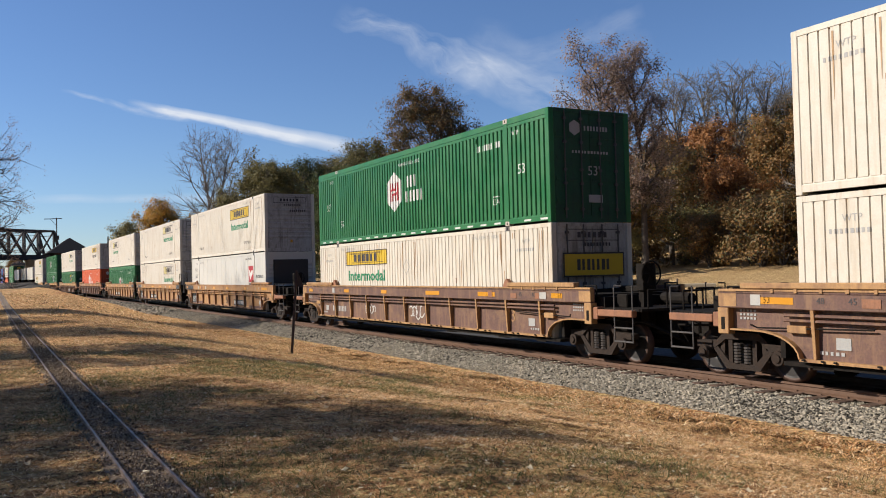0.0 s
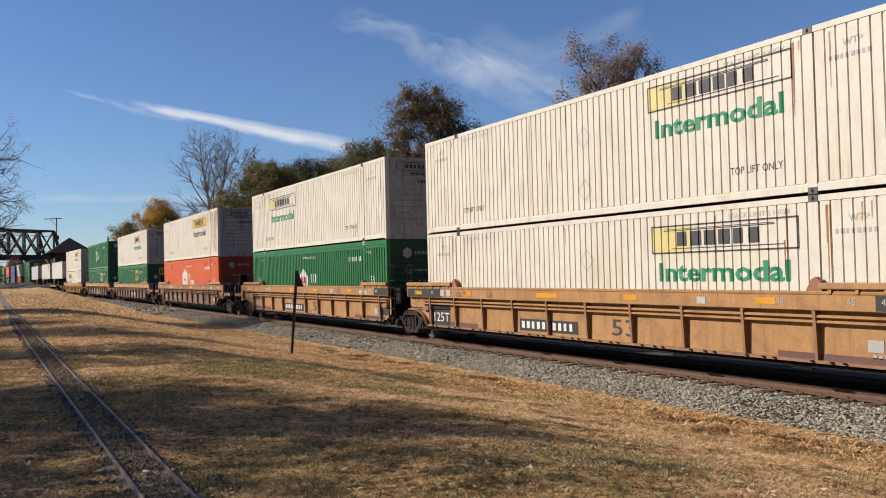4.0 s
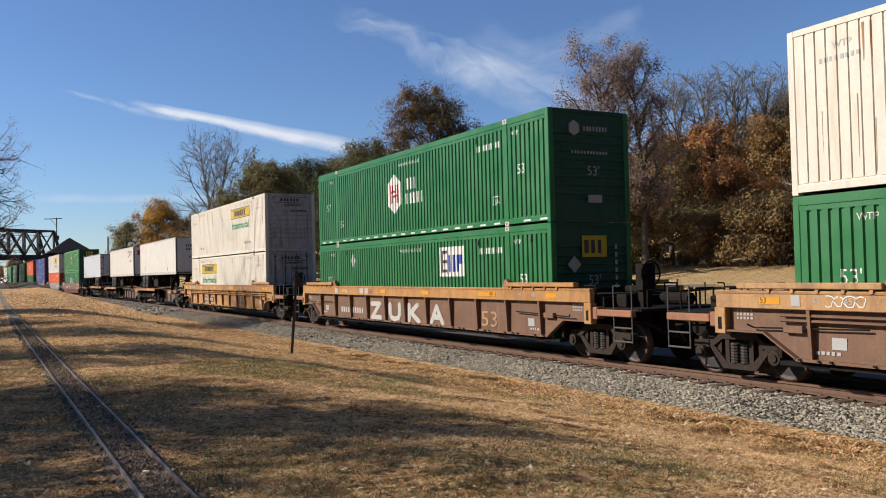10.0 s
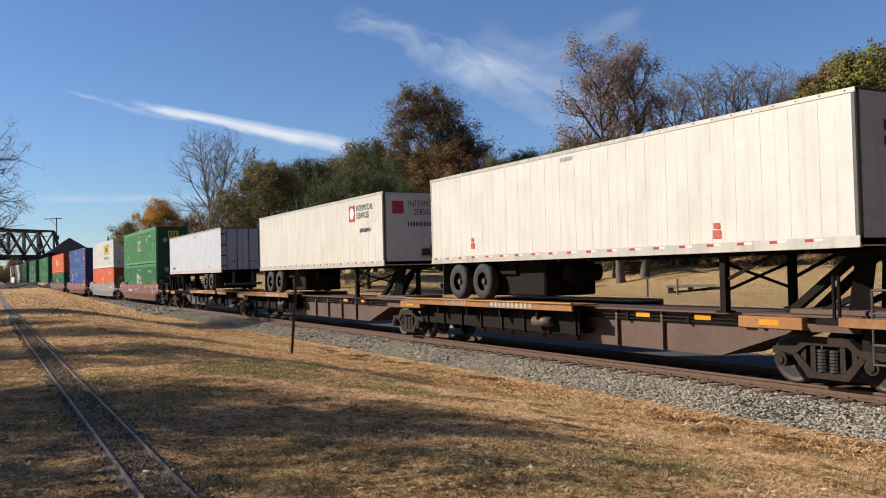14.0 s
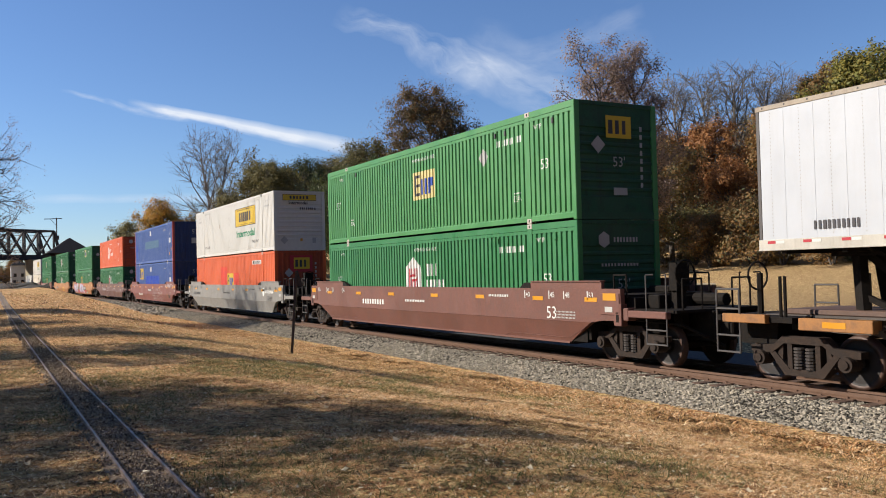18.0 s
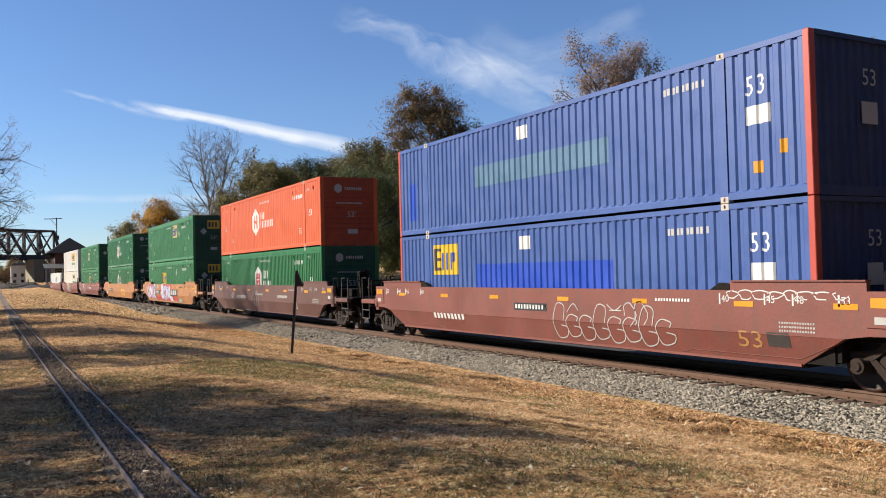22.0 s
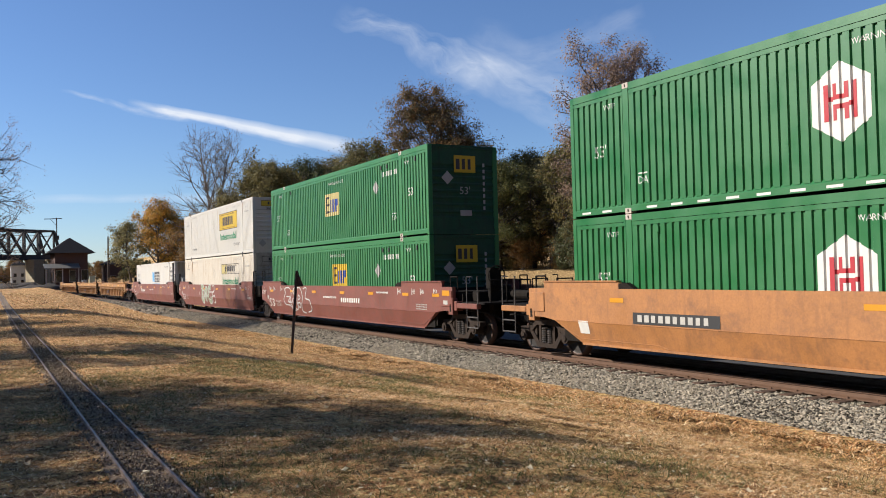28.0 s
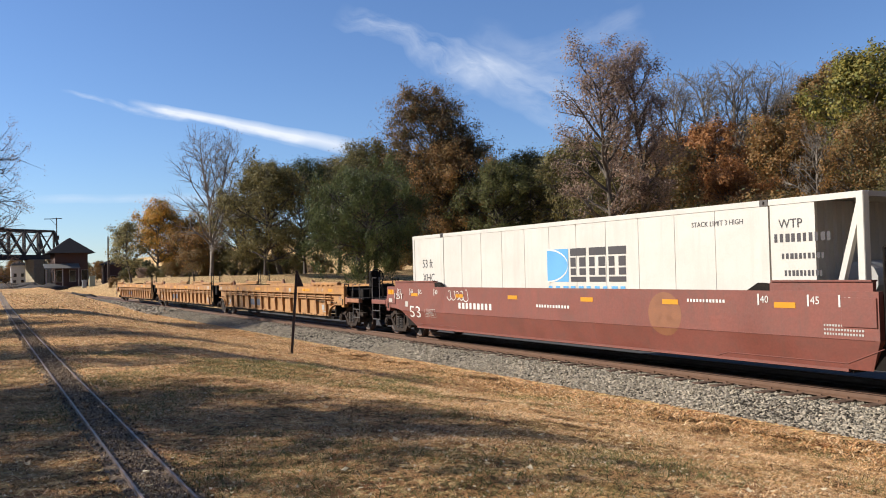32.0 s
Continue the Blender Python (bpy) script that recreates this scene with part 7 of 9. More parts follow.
for lev, z in ((0, 0), (1, 0)):
    c = container(-98.0, lev, "g", BLUE, "faded blue container with red end posts", "v", RED_POST)
    decal(c, "lettering", text_bm("53", 6.65, 1.95, 0.36), WINK)
    decal(c, "notice_plate", rect_bm(6.65, 7.2, 1.4, 1.75), WINK)
    decal(c, "notice_plate", rect_bm(-0.95, -0.5, 2.25, 2.6), WINK)
    decal(c, "number_bars", bars_bm(9, 4.5, 2.35, 1.2, 0.14, 4), PINK)
    end_decal(c, "lettering", text_bm("53", 0.1, 2.0, 0.3), GREYP)
    end_decal(c, "notice_plate", rect_bm(0.05, 0.5, 1.3, 1.7), GREYP)
    if lev == 0:
        block_panel(c, -5.8, 1.62, 1.55, 0.92)
        decal(c, "blue_patch", rect_bm(-3.2, 2.77, 1.15, 1.9), paint("bright_blue_patch", (0.01, 0.07, 0.5), 0.45, var=0.1), "brighter blue painted-over patch")
    else:
        decal(c, "teal_patch", rect_bm(-3.2, 2.72, 1.2, 1.8), paint("teal_patch", (0.09, 0.2, 0.32), 0.5, var=0.2), "dull teal painted-over patch")
        decal(c, "blue_patch", rect_bm(-7.3, -6.9, 0.5, 1.7), paint("bright_blue_patch", (0.01, 0.07, 0.5), 0.45, var=0.1))
        decal(c, "amber_label", rects_bm((6.8, 7.0, 0.5, 0.72), (7.4, 7.55, 0.8, 1.05)), MARK)
c15 = smooth_car(-121.6, MAROON, "brown plain-sided well car with chalk scrawls")
plain_marks(c15, PINK, -4.33, 0.9)
graffiti(c15, -1.4, 0.5, 1.0, 0.9, 41, PINK, 3, 0.025)
car_mark(c15, "lettering", text_bm("53", 5.05, 0.56, 0.28), PINK)
car_mark(c15, "pale_bars", bars_bm(10, 2.7, 1.02, 1.45, 0.12, 4, 0.6), PINK)
graffiti(c15, -5.3, 0.85, 0.4, 0.35, 42, PINK, 2, 0.05)
green_box(-121.6, 0, "dark green container with a white hexagon mark", at=(-0.95, 1.52))
c = container(-121.6, 1, "o", ORANGE, "orange container with a white hexagon mark", "h")
decal(c, "hexagon_mark", poly_bm([(-1.22 + 0.66 * math.sin(a), 1.54 + 0.68 * math.cos(a)) for a in [math.pi - i * math.pi / 3 for i in range(6)]]), WINK)
decal_top(c, "hexagon_bars", rects_bm((-1.5, -1.38, 1.2, 1.88), (-1.06, -0.94, 1.2, 1.88), (-1.38, -1.06, 1.48, 1.6)), ORANGE)
decal(c, "pale_bars", bars_bm(3, -0.4, 1.62, 0.75, 0.34, 2, 0.5), WINK)
decal(c, "pale_bars", bars_bm(8, -0.4, 1.2, 2.1, 0.34, 2, 0.5), WINK)
usual_marks(c, WINK)
end_marks(c, "h")
c16 = smooth_car(-145.0, ORANGE_CAR, "orange plain-sided well car covered in sprayed colours")
plain_marks(c16, BLACKP, -5.0)
LILAC = paint("lilac_spray", (0.5, 0.41, 0.6), 0.5, var=0.25, scale=3)
PALE_SPRAY = paint("pale_sky_spray", (0.62, 0.66, 0.72), 0.5, var=0.25, scale=3)
VIOLET = paint("violet_spray", (0.13, 0.1, 0.3), 0.6, var=0.2)
CRIMSON = paint("crimson_spray", (0.52, 0.06, 0.06), 0.5, var=0.25, scale=3)
SEA = paint("sea_green_spray", (0.25, 0.5, 0.46), 0.5, var=0.25, scale=3)
for mat, wide, lift, strokes in ((CRIMSON, 0.3, 0.003, ([(-8.2, 1.0), (-7.7, 0.7), (-7.0, 0.62), (-5.6, 0.6), (-4.4, 0.62), (-3.6, 0.5), (-2.7, 0.62), (-2.2, 0.5)], [(-7.9, 1.3), (-6.6, 1.42), (-5.2, 1.4)],
                                                         [(-2.4, 0.62), (-1.0, 0.56), (0.6, 0.55), (2.0, 0.62), (3.0, 0.6), (3.9, 0.48)], [(-2.5, 1.2), (-1.4, 1.42), (0.4, 1.42), (1.9, 1.4)])),
                                 (SEA, 0.2, 0.006, ([(-6.9, 1.1), (-6.7, 1.42)], [(-4.9, 1.42), (-4.4, 1.2)], [(0.2, 1.2), (1.2, 1.3)], [(3.9, 0.48), (4.9, 0.44)], [(-3.6, 1.38), (-3.2, 1.42)]))):
    for st in strokes:
        car_mark(c16, "sprayed_splash", ribbon_bm(st, wide), mat, -CAR_Y - lift)
        lift += 0.0004
A_SHAPES = [[(0.16, 0.95), (0.03, 0.7), (0.08, 0.2), (0.25, 0.3)], [(0.3, 0.95), (0.32, 0.4), (0.42, 0.2), (0.5, 0.6), (0.48, 0.95)], [(0.66, 0.92), (0.6, 0.5), (0.64, 0.2), (0.76, 0.15)],
            [(0.95, 0.95), (0.8, 0.75), (0.92, 0.45), (0.8, 0.1), (0.98, 0.05)]]
B_SHAPES = [[(0.02, 0.85), (0.12, 0.95), (0.2, 0.8), (0.1, 0.5), (0.02, 0.25), (0.24, 0.2)], [(0.46, 0.9), (0.34, 0.85), (0.28, 0.5), (0.34, 0.2), (0.48, 0.15)],
            [(0.5, 0.1), (0.58, 0.85), (0.68, 0.1)], [(0.54, 0.4), (0.66, 0.4)], [(0.8, 0.98), (0.76, 0.5), (0.84, 0.12), (1.02, 0.05)]]
for x, w, shapes, a, b in ((-7.8, 3.6, A_SHAPES, LILAC, PALE_SPRAY), (-2.1, 4.0, B_SHAPES, PALE_SPRAY, LILAC)):
    sprayed_strokes(c16, x, 0.48, w, 1.0, shapes[::2], VIOLET, a, 0.36, 0.03, 0.011)
    sprayed_strokes(c16, x, 0.48, w, 1.0, [[(u, 1 - v) for u, v in st] for st in shapes[1::2]], VIOLET, b, 0.36, 0.03, 0.016)
car_mark(c16, "number_panel", rect_bm(1.5, 3.75, 0.78, 1.22), BLACKP, -CAR_Y - 0.03)
car_mark(c16, "number_panel", rect_bm(-3.95, -2.5, 0.9, 1.15), BLACKP, -CAR_Y - 0.03)
car_mark(c16, "number_bars", bars_bm(6, -3.85, 0.94, 1.25, 0.17, 3), GREYP, -CAR_Y - 0.034)
car_mark(c16, "pale_bars", bars_bm(3, 1.65, 0.84, 2.0, 0.32, 3, 0.8), GREYP, -CAR_Y - 0.036)
green_box(-145.0, 0, "worn green container with a yellow block panel", "block", (-2.48, 1.2), MID, dia=(2.69, 2.08))
green_box(-145.0, 1, "worn green container with a bleached block panel", "block", (1.64, 1.65), MID, fill=PALE, dia=(3.74, 1.86))
c17 = smooth_car(-169.1, ORANGE_CAR, "orange plain-sided well car, lightly worn")
car_mark(c17, "number_panel", rect_bm(-5.85, -3.4, 0.85, 1.1), BLACKP)
car_mark(c17, "number_bars", bars_bm(10, -5.7, 0.9, 2.1, 0.15, 3), PINK, -CAR_Y - 0.012)
car_mark(c17, "yellow_panel", poly_bm([(2.0, 0.5), (4.05, 0.5), (4.05, 1.06), (2.25, 1.06), (2.0, 0.9)]), paint("worn_yellow_panel", (0.72, 0.36, 0.035), 0.55, var=0.2, scale=2), label="worn yellow panel")
car_mark(c17, "dark_bars", bars_bm(3, 2.4, 0.64, 1.2, 0.28, 3, 0.6), MAROON, -CAR_Y - 0.01)
for x in (-6.6, -0.4, 5.2, 7.4):
    car_mark(c17, "amber_reflector", rect_bm(x, x + 0.45, 1.3, 1.4), MARK)
car_mark(c17, "mark_bars", bars_bm(9, 5.9, 1.36, 0.9, 0.07, 4), INK)
car_mark(c17, "white_label", rect_bm(-7.75, -7.4, 0.55, 0.85), WINK)
for lev in (0, 1):
    green_box(-169.1, lev, "dark green container with a white hexagon mark", at=(-0.82, 1.5), dash=lev == 1)
# three-unit brown car
SPRAY = paint("pale_green_spray", (0.3, 0.36, 0.24), 0.6, var=0.35, scale=4)
SPRAY_WHITE = paint("chalky_white_spray", (0.6, 0.63, 0.62), 0.7, var=0.2, scale=5)
BR = "brown-red plain-sided well car unit with chalk marks"
for S, l, r, seed in ((-192.6, "a", "c", 71), (-211.9, "a", "o", 72), (-231.5, "c", "o", 73)):
    cc = smooth_car(S, FRESH_RED, BR, l, r)
    plain_marks(cc, WINK, {-192.6: 1.0, -211.9: None}.get(S, -4.84))
    car_mark(cc, "lettering", text_bm("53", -8.06, 0.62, 0.36, 0.76), WINK)
    car_mark(cc, "lettering", text_bm("125T", -9.1, 1.2, 0.17, 0.62), WINK, -CAR_Y - 0.026)
    car_mark(cc, "notice_plate", rect_bm(-8.35, -8.15, 0.95, 1.12), PINK)
    car_mark(cc, "mark_frame", rects_bm((-7.0, -6.3, 0.9, 0.91), (-7.0, -6.3, 0.66, 0.67), (-7.0, -6.99, 0.67, 0.9), (-6.31, -6.3, 0.67, 0.9)), PINK)
    for k in range(4):
        car_mark(cc, "mark_bars", bars_bm(9, -6.9, 0.71 + k * 0.045, 0.5, 0.02, k), PINK)
    if seed == 71:
        LOOPS = [[(0.0, 0.98), (0.06, 0.78), (0.0, 0.5), (0.07, 0.3), (0.24, 0.25), (0.33, 0.0)],
                 [(0.05, 0.96), (0.2, 0.98), (0.28, 0.8), (0.26, 0.5), (0.3, 0.2), (0.42, 0.06)],
                 [(0.34, 0.85), (0.41, 0.98), (0.48, 0.85), (0.41, 0.7), (0.34, 0.85)],
                 [(0.38, 0.76), (0.45, 0.95)], [(0.36, 0.92), (0.46, 0.78)],
                 [(0.1, 0.62), (0.24, 0.6), (0.18, 0.42), (0.32, 0.4)],
                 [(0.48, 0.62), (0.52, 0.3), (0.46, 0.1), (0.38, 0.3), (0.34, 0.52), (0.48, 0.62)],
                 [(0.5, 0.98), (0.62, 0.96), (0.7, 0.6), (0.64, 0.1), (0.76, 0.0)],
                 [(0.55, 0.7), (0.62, 0.6), (0.55, 0.52), (0.55, 0.7)], [(0.55, 0.4), (0.62, 0.38), (0.6, 0.22), (0.55, 0.24), (0.55, 0.4)],
                 [(0.72, 0.95), (0.84, 0.98), (0.8, 0.6), (0.95, 0.5), (0.98, 0.15), (0.84, 0.05)]]
        sprayed_strokes(cc, -5.9, 0.42, 3.6, 1.1, LOOPS, SPRAY_WHITE)
    elif seed == 72:
        LETTERS = [[(0.04, 0.9), (0.16, 0.92), (0.27, 0.66), (0.24, 0.3), (0.13, 0.1), (0.06, 0.34)], [(0.13, 0.84), (0.13, 0.3)],
                   [(0.36, 0.95), (0.39, 0.5), (0.37, 0.08)], [(0.48, 0.92), (0.41, 0.55), (0.48, 0.3)],
                   [(0.72, 0.84), (0.62, 0.92), (0.56, 0.6), (0.58, 0.2), (0.7, 0.12), (0.76, 0.4)]]
        sprayed_strokes(cc, -2.9, 0.46, 3.6, 1.1, LETTERS, SPRAY_WHITE, SPRAY, 0.2, 0.055)
        sprayed_strokes(cc, -2.9, 0.46, 3.6, 1.1, [[(0.82, 0.95), (0.92, 0.98), (0.94, 0.72), (0.84, 0.62), (0.82, 0.25), (0.9, 0.05), (1.0, 0.2), (0.96, 0.45), (0.84, 0.38)]], SPRAY_WHITE, width=0.07)
        car_mark(cc, "lettering", text_bm("C", -3.2, 0.95, 0.2), WINK)
    else:
        graffiti(cc, -5.5, 1.18, 1.2, 0.35, seed, WINK, 5, 0.025)
    if seed > 71:
        car_mark(cc, "round_seal", poly_bm([(3.65 + 0.48 * math.cos(a), 1.1 + 0.45 * math.sin(a)) for a in [i * math.pi / 12 for i in range(24)]]),
                 paint("dull_gold_seal", (0.27, 0.105, 0.045), 0.6, var=0.25, scale=6), -CAR_Y - 0.002, "dull gold round seal")
green_box(-192.6, 0, "worn green container with a yellow block panel", "block", (-0.28, 1.2), MID, dia=(4.1, 1.8))
green_box(-192.6, 1, "worn green container with a yellow block panel", "block", (-0.94, 1.15), MID, fill=PALE, dia=(4.06, 1.86))
white_box(-211.9, 0, W_LAB + "bleached yellow panel and green word", (1.6, 5.3, 1.85, 2.42), True)
white_box(-211.9, 1, W_LAB + "large yellow panel and green word", (1.27, 5.06, 1.48, 2.44), col=COOL)
c = container(-231.5, 0, "r", COOL, "smooth white insulated container with blue and black blocks", "v", open_end=True, end_paint=GREYP)
for y in (-1, 1):
    bm = bmesh.new()
    beam(bm, (7.25, y * 1.22, 0.2), (7.98, y * 1.22, 2.7), 0.1, 0.1)
    part("end_brace", bm, COOL, c)
part("fuel_tank", tube(bmesh.new(), (7.55, -0.7, 1.4), (7.55, 0.7, 1.4), 0.34, n=14), GREYP, c)
decal(c, "blue_square", rect_bm(-0.64, 0.23, 1.4, 2.2), SKYB, "light blue square with white curves")
for k in (-1, 1):
    bm = bmesh.new()
    prev = None
    for i in range(9):
        a = math.pi / 2 * i / 8
        p = Vector((-0.64 + 0.85 * math.sin(a), 0, 1.8 + k * 0.4 * math.cos(a)))
        row = (bm.verts.new(p + Vector((0, 0, -0.02))), bm.verts.new(p + Vector((0, 0, 0.02))))
        if prev:
            bm.faces.new((prev[0], row[0], row[1], prev[1]))
        prev = row
    decal_top(c, "white_curve", bm, WINK)
for i, x in enumerate((0.31, 1.02, 1.72)):
    decal(c, "black_block", rects_bm((x, x + 0.58, 1.4, 1.52), (x, x + 0.2, 1.56, 1.72), (x + 0.34, x + 0.58, 1.56, 1.72), (x, x + 0.2, 1.76, 1.98), (x + 0.34, x + 0.58, 1.76, 1.98), (x, x + 0.6, 2.02, 2.2)), INK)
decal(c, "blue_bars", bars_bm(10, -0.6, 1.1, 3.0, 0.2, 2), SKYB)
decal(c, "lettering", text_bm("53 ft", -7.4, 1.85, 0.26), INK)
decal(c, "lettering", text_bm("XHC", -7.4, 1.4, 0.26), INK)
decal(c, "lettering", text_bm("WTP", 6.4, 2.35, 0.16), INK)
decal(c, "lettering", text_bm("STACK LIMIT 3 HIGH", 4.3, 2.48, 0.1, 1.3), INK)
decal(c, "mark_bars", bars_bm(10, 6.3, 2.1, 1.2, 0.15, 2), INK)
decal(c, "mark_bars", bars_bm(10, 6.45, 1.8, 0.9, 0.1, 2), INK)
decal(c, "mark_bars", bars_bm(10, 6.5, 1.5, 0.8, 0.1, 2), INK)
# empty car at the tail
for S, l, r in ((-254.9, "a", "c"), (-274.5, "a", "o"), (-294.1, "c", "o")):
    cc = ribbed_car(S, BRIGHT_YELLOW, DULL_YELLOW, DULL_YELLOW, "empty yellow ribbed well car unit", l, r, spacing=1.1)
    car_mark(cc, "number_panel", rect_bm(-3.5, -1.6, 0.6, 0.9), paint("blue_grey_panel", (0.08, 0.09, 0.13), 0.6), SHEET_Y - 0.004)
# ---- trees ----
BARK = paint("grey_brown_bark", (0.13, 0.105, 0.08), 0.9, var=0.35, scale=3, bump=0.8, bump_scale=18)
GREY_BARK = paint("grey_bark", (0.24, 0.2, 0.16), 0.9, var=0.3, scale=3, bump=0.6, bump_scale=18)
DARK_BARK = paint("dark_bark", (0.07, 0.055, 0.045), 0.9, var=0.35, scale=3, bump=0.8, bump_scale=18)
L_WILLOW = leafy("willow_leaves", ((0.036, 0.05, 0.02), (0.072, 0.092, 0.034), (0.13, 0.145, 0.055)), patch_scale=0.6)
L_GREEN = leafy("green_leaves", ((0.05, 0.06, 0.022), (0.105, 0.115, 0.038), (0.175, 0.165, 0.055)), patch_scale=0.6)
L_DARK = leafy("dark_green_leaves", ((0.026, 0.036, 0.016), (0.052, 0.064, 0.026), (0.09, 0.098, 0.04)), patch_scale=0.6)
L_BROWN = leafy("russet_leaves", ((0.13, 0.075, 0.031), (0.26, 0.135, 0.047), (0.36, 0.18, 0.058), (0.15, 0.115, 0.041)), patch_scale=0.6)
L_RUST = leafy("rust_leaves", ((0.18, 0.08, 0.036), (0.32, 0.138, 0.05), (0.42, 0.2, 0.068)), patch_scale=0.6)
L_GOLD = leafy("gold_leaves", ((0.1, 0.095, 0.03), (0.24, 0.165, 0.042), (0.38, 0.23, 0.055)), patch_scale=0.5, patch_amp=0.45)
L_AMBER = leafy("amber_leaves", ((0.16, 0.13, 0.03), (0.4, 0.25, 0.045), (0.55, 0.27, 0.045)), patch_scale=0.5, patch_amp=0.45)
L_LIME = leafy("yellowing_leaves", ((0.07, 0.085, 0.024), (0.16, 0.165, 0.04), (0.31, 0.24, 0.05)), patch_scale=0.4, patch_amp=0.45)
L_MIXED = leafy("turning_leaves", ((0.08, 0.085, 0.034), (0.17, 0.13, 0.046), (0.26, 0.135, 0.048)), patch_scale=0.5, patch_amp=0.4)
L_DRAB = leafy("drab_dry_leaves", ((0.17, 0.11, 0.08), (0.27, 0.18, 0.13), (0.36, 0.26, 0.19)))
L_YOUNG = leafy("yellow_green_leaves", ((0.13, 0.125, 0.05), (0.23, 0.2, 0.085), (0.33, 0.28, 0.13)))
L_OLIVE = leafy("olive_leaves", ((0.066, 0.065, 0.027), (0.13, 0.118, 0.045), (0.215, 0.17, 0.06)), patch_scale=0.6)
L_PLANE = leafy("brown_green_leaves", ((0.075, 0.06, 0.03), (0.155, 0.1, 0.042), (0.27, 0.14, 0.055), (0.1, 0.09, 0.036)), patch_scale=0.5, patch_amp=0.4)


def skeleton_of(seed, height, radius, base, spread, limbs, subs, twigs, trunks=1, droop=0.0, top=0.92, lean=(0, 0)):
    """Segments (from, to, r0, r1) and the twig ends of a tree that stands at the origin."""
    rng = np.random.default_rng(seed)
    segs, tips = [], []
    r0 = 0.016 * height + 0.05

    def grow(p, d, length, r, level, n):
        pts = [p]
        steps = 3 if level < 2 else 2
        for k in range(steps):
            d = d + rng.normal(0, 0.13, 3)
            d[2] += (0.10 if level < 2 else 0.02) - droop * (0.35 if level >= 2 else 0.12)
            d = d / np.linalg.norm(d)
            q = pts[-1] + d * length / steps
            segs.append((pts[-1], q, r * (1 - 0.55 * k / steps), r * (1 - 0.55 * (k + 1) / steps)))
            pts.append(q)
        if level >= 3:
            tips.append(pts[-1])
            return
        kids = (subs, twigs, 3)[level - 1] if level > 0 else 0
        for i in range(kids):
            t = rng.uniform(0.35, 1.0)
            f = t * steps
            k = min(int(f), steps - 1)
            at = pts[k] + (pts[k + 1] - pts[k]) * (f - k)
            side = rng.normal(0, 1, 3)
            side[2] *= 0.6
            side = side - d * np.dot(side, d)
            side /= np.linalg.norm(side)
            nd = d * 0.62 + side * 0.78
            nd[2] += 0.12 - droop * 0.5
            grow(at, nd / np.linalg.norm(nd), length * rng.uniform(0.42, 0.62), r * 0.42, level + 1, n)
        tips.append(pts[-1])

    for tr in range(trunks):
        p = np.array([0.0, 0.0, -0.3])
        d = np.array([lean[0] + (rng.normal(0, 0.22) if trunks > 1 else 0), lean[1] + (rng.normal(0, 0.22) if trunks > 1 else 0), 1.0])
        d /= np.linalg.norm(d)
        n = 9
        path = [p]
        for k in range(n):
            d = d + rng.normal(0, 0.05, 3)
            d[2] = max(d[2], 0.75)
            d /= np.linalg.norm(d)
            path.append(path[-1] + d * height * top / n)
        rr = r0 * (0.75 if trunks > 1 else 1.0)
        for k in range(n):
            segs.append((path[k], path[k + 1], rr * (1.35 if k == 0 else 1) * (1 - 0.9 * k / n), rr * (1 - 0.9 * (k + 1) / n)))
        tips.append(path[-1])
        for i in range(limbs // trunks):
            t = base + (0.98 - base) * (i + rng.uniform(0, 0.9)) / (limbs / trunks)
            t = min(t, 0.985)
            f = t * n
            k = min(int(f), n - 1)
            at = path[k] + (path[k + 1] - path[k]) * (f - k)
            a = i * 2.4 + rng.uniform(-0.5, 0.5)
            rel = (t - base) / (1 - base)
            reach = radius * (math.sin(math.pi * min(0.18 + 0.72 * rel, 1)) ** 0.7) * rng.uniform(0.7, 1.1)
            up = spread * (0.5 + 1.2 * rel)
            nd = np.array([math.cos(a), math.sin(a), up])
            grow(at, nd / np.linalg.norm(nd), max(reach, 0.5), rr * (1 - 0.85 * t) * 0.7 + 0.012, 1, n)
    return segs, np.array(tips), rng


def limbs_mesh(segs, thin=0.008, sides=5):
    P0, P1 = np.array([s[0] for s in segs]), np.array([s[1] for s in segs])
    R0, R1 = np.maximum(np.array([s[2] for s in segs]), thin), np.maximum(np.array([s[3] for s in segs]), thin)
    d = P1 - P0
    d /= np.linalg.norm(d, axis=1)[:, None] + 1e-9
    ref = np.where(np.abs(d[:, 2:3]) < 0.9, np.array([[0, 0, 1.0]]), np.array([[1.0, 0, 0]]))
    u = np.cross(d, ref)
    u /= np.linalg.norm(u, axis=1)[:, None]
    w = np.cross(d, u)
    V = []
    for k in range(sides):
        a = 2 * math.pi * k / sides
        o = u * math.cos(a) + w * math.sin(a)
        V.append(P0 + o * R0[:, None])
        V.append(P1 + o * R1[:, None])
    V = np.stack(V, 1)
    f = np.array([[2 * k, 2 * ((k + 1) % sides), 2 * ((k + 1) % sides) + 1, 2 * k + 1] for k in range(sides)])
    F = (np.arange(len(segs))[:, None, None] * 2 * sides + f[None]).reshape(-1, 4)
    return quads_mesh("trunk", V.reshape(-1, 3), F, True)


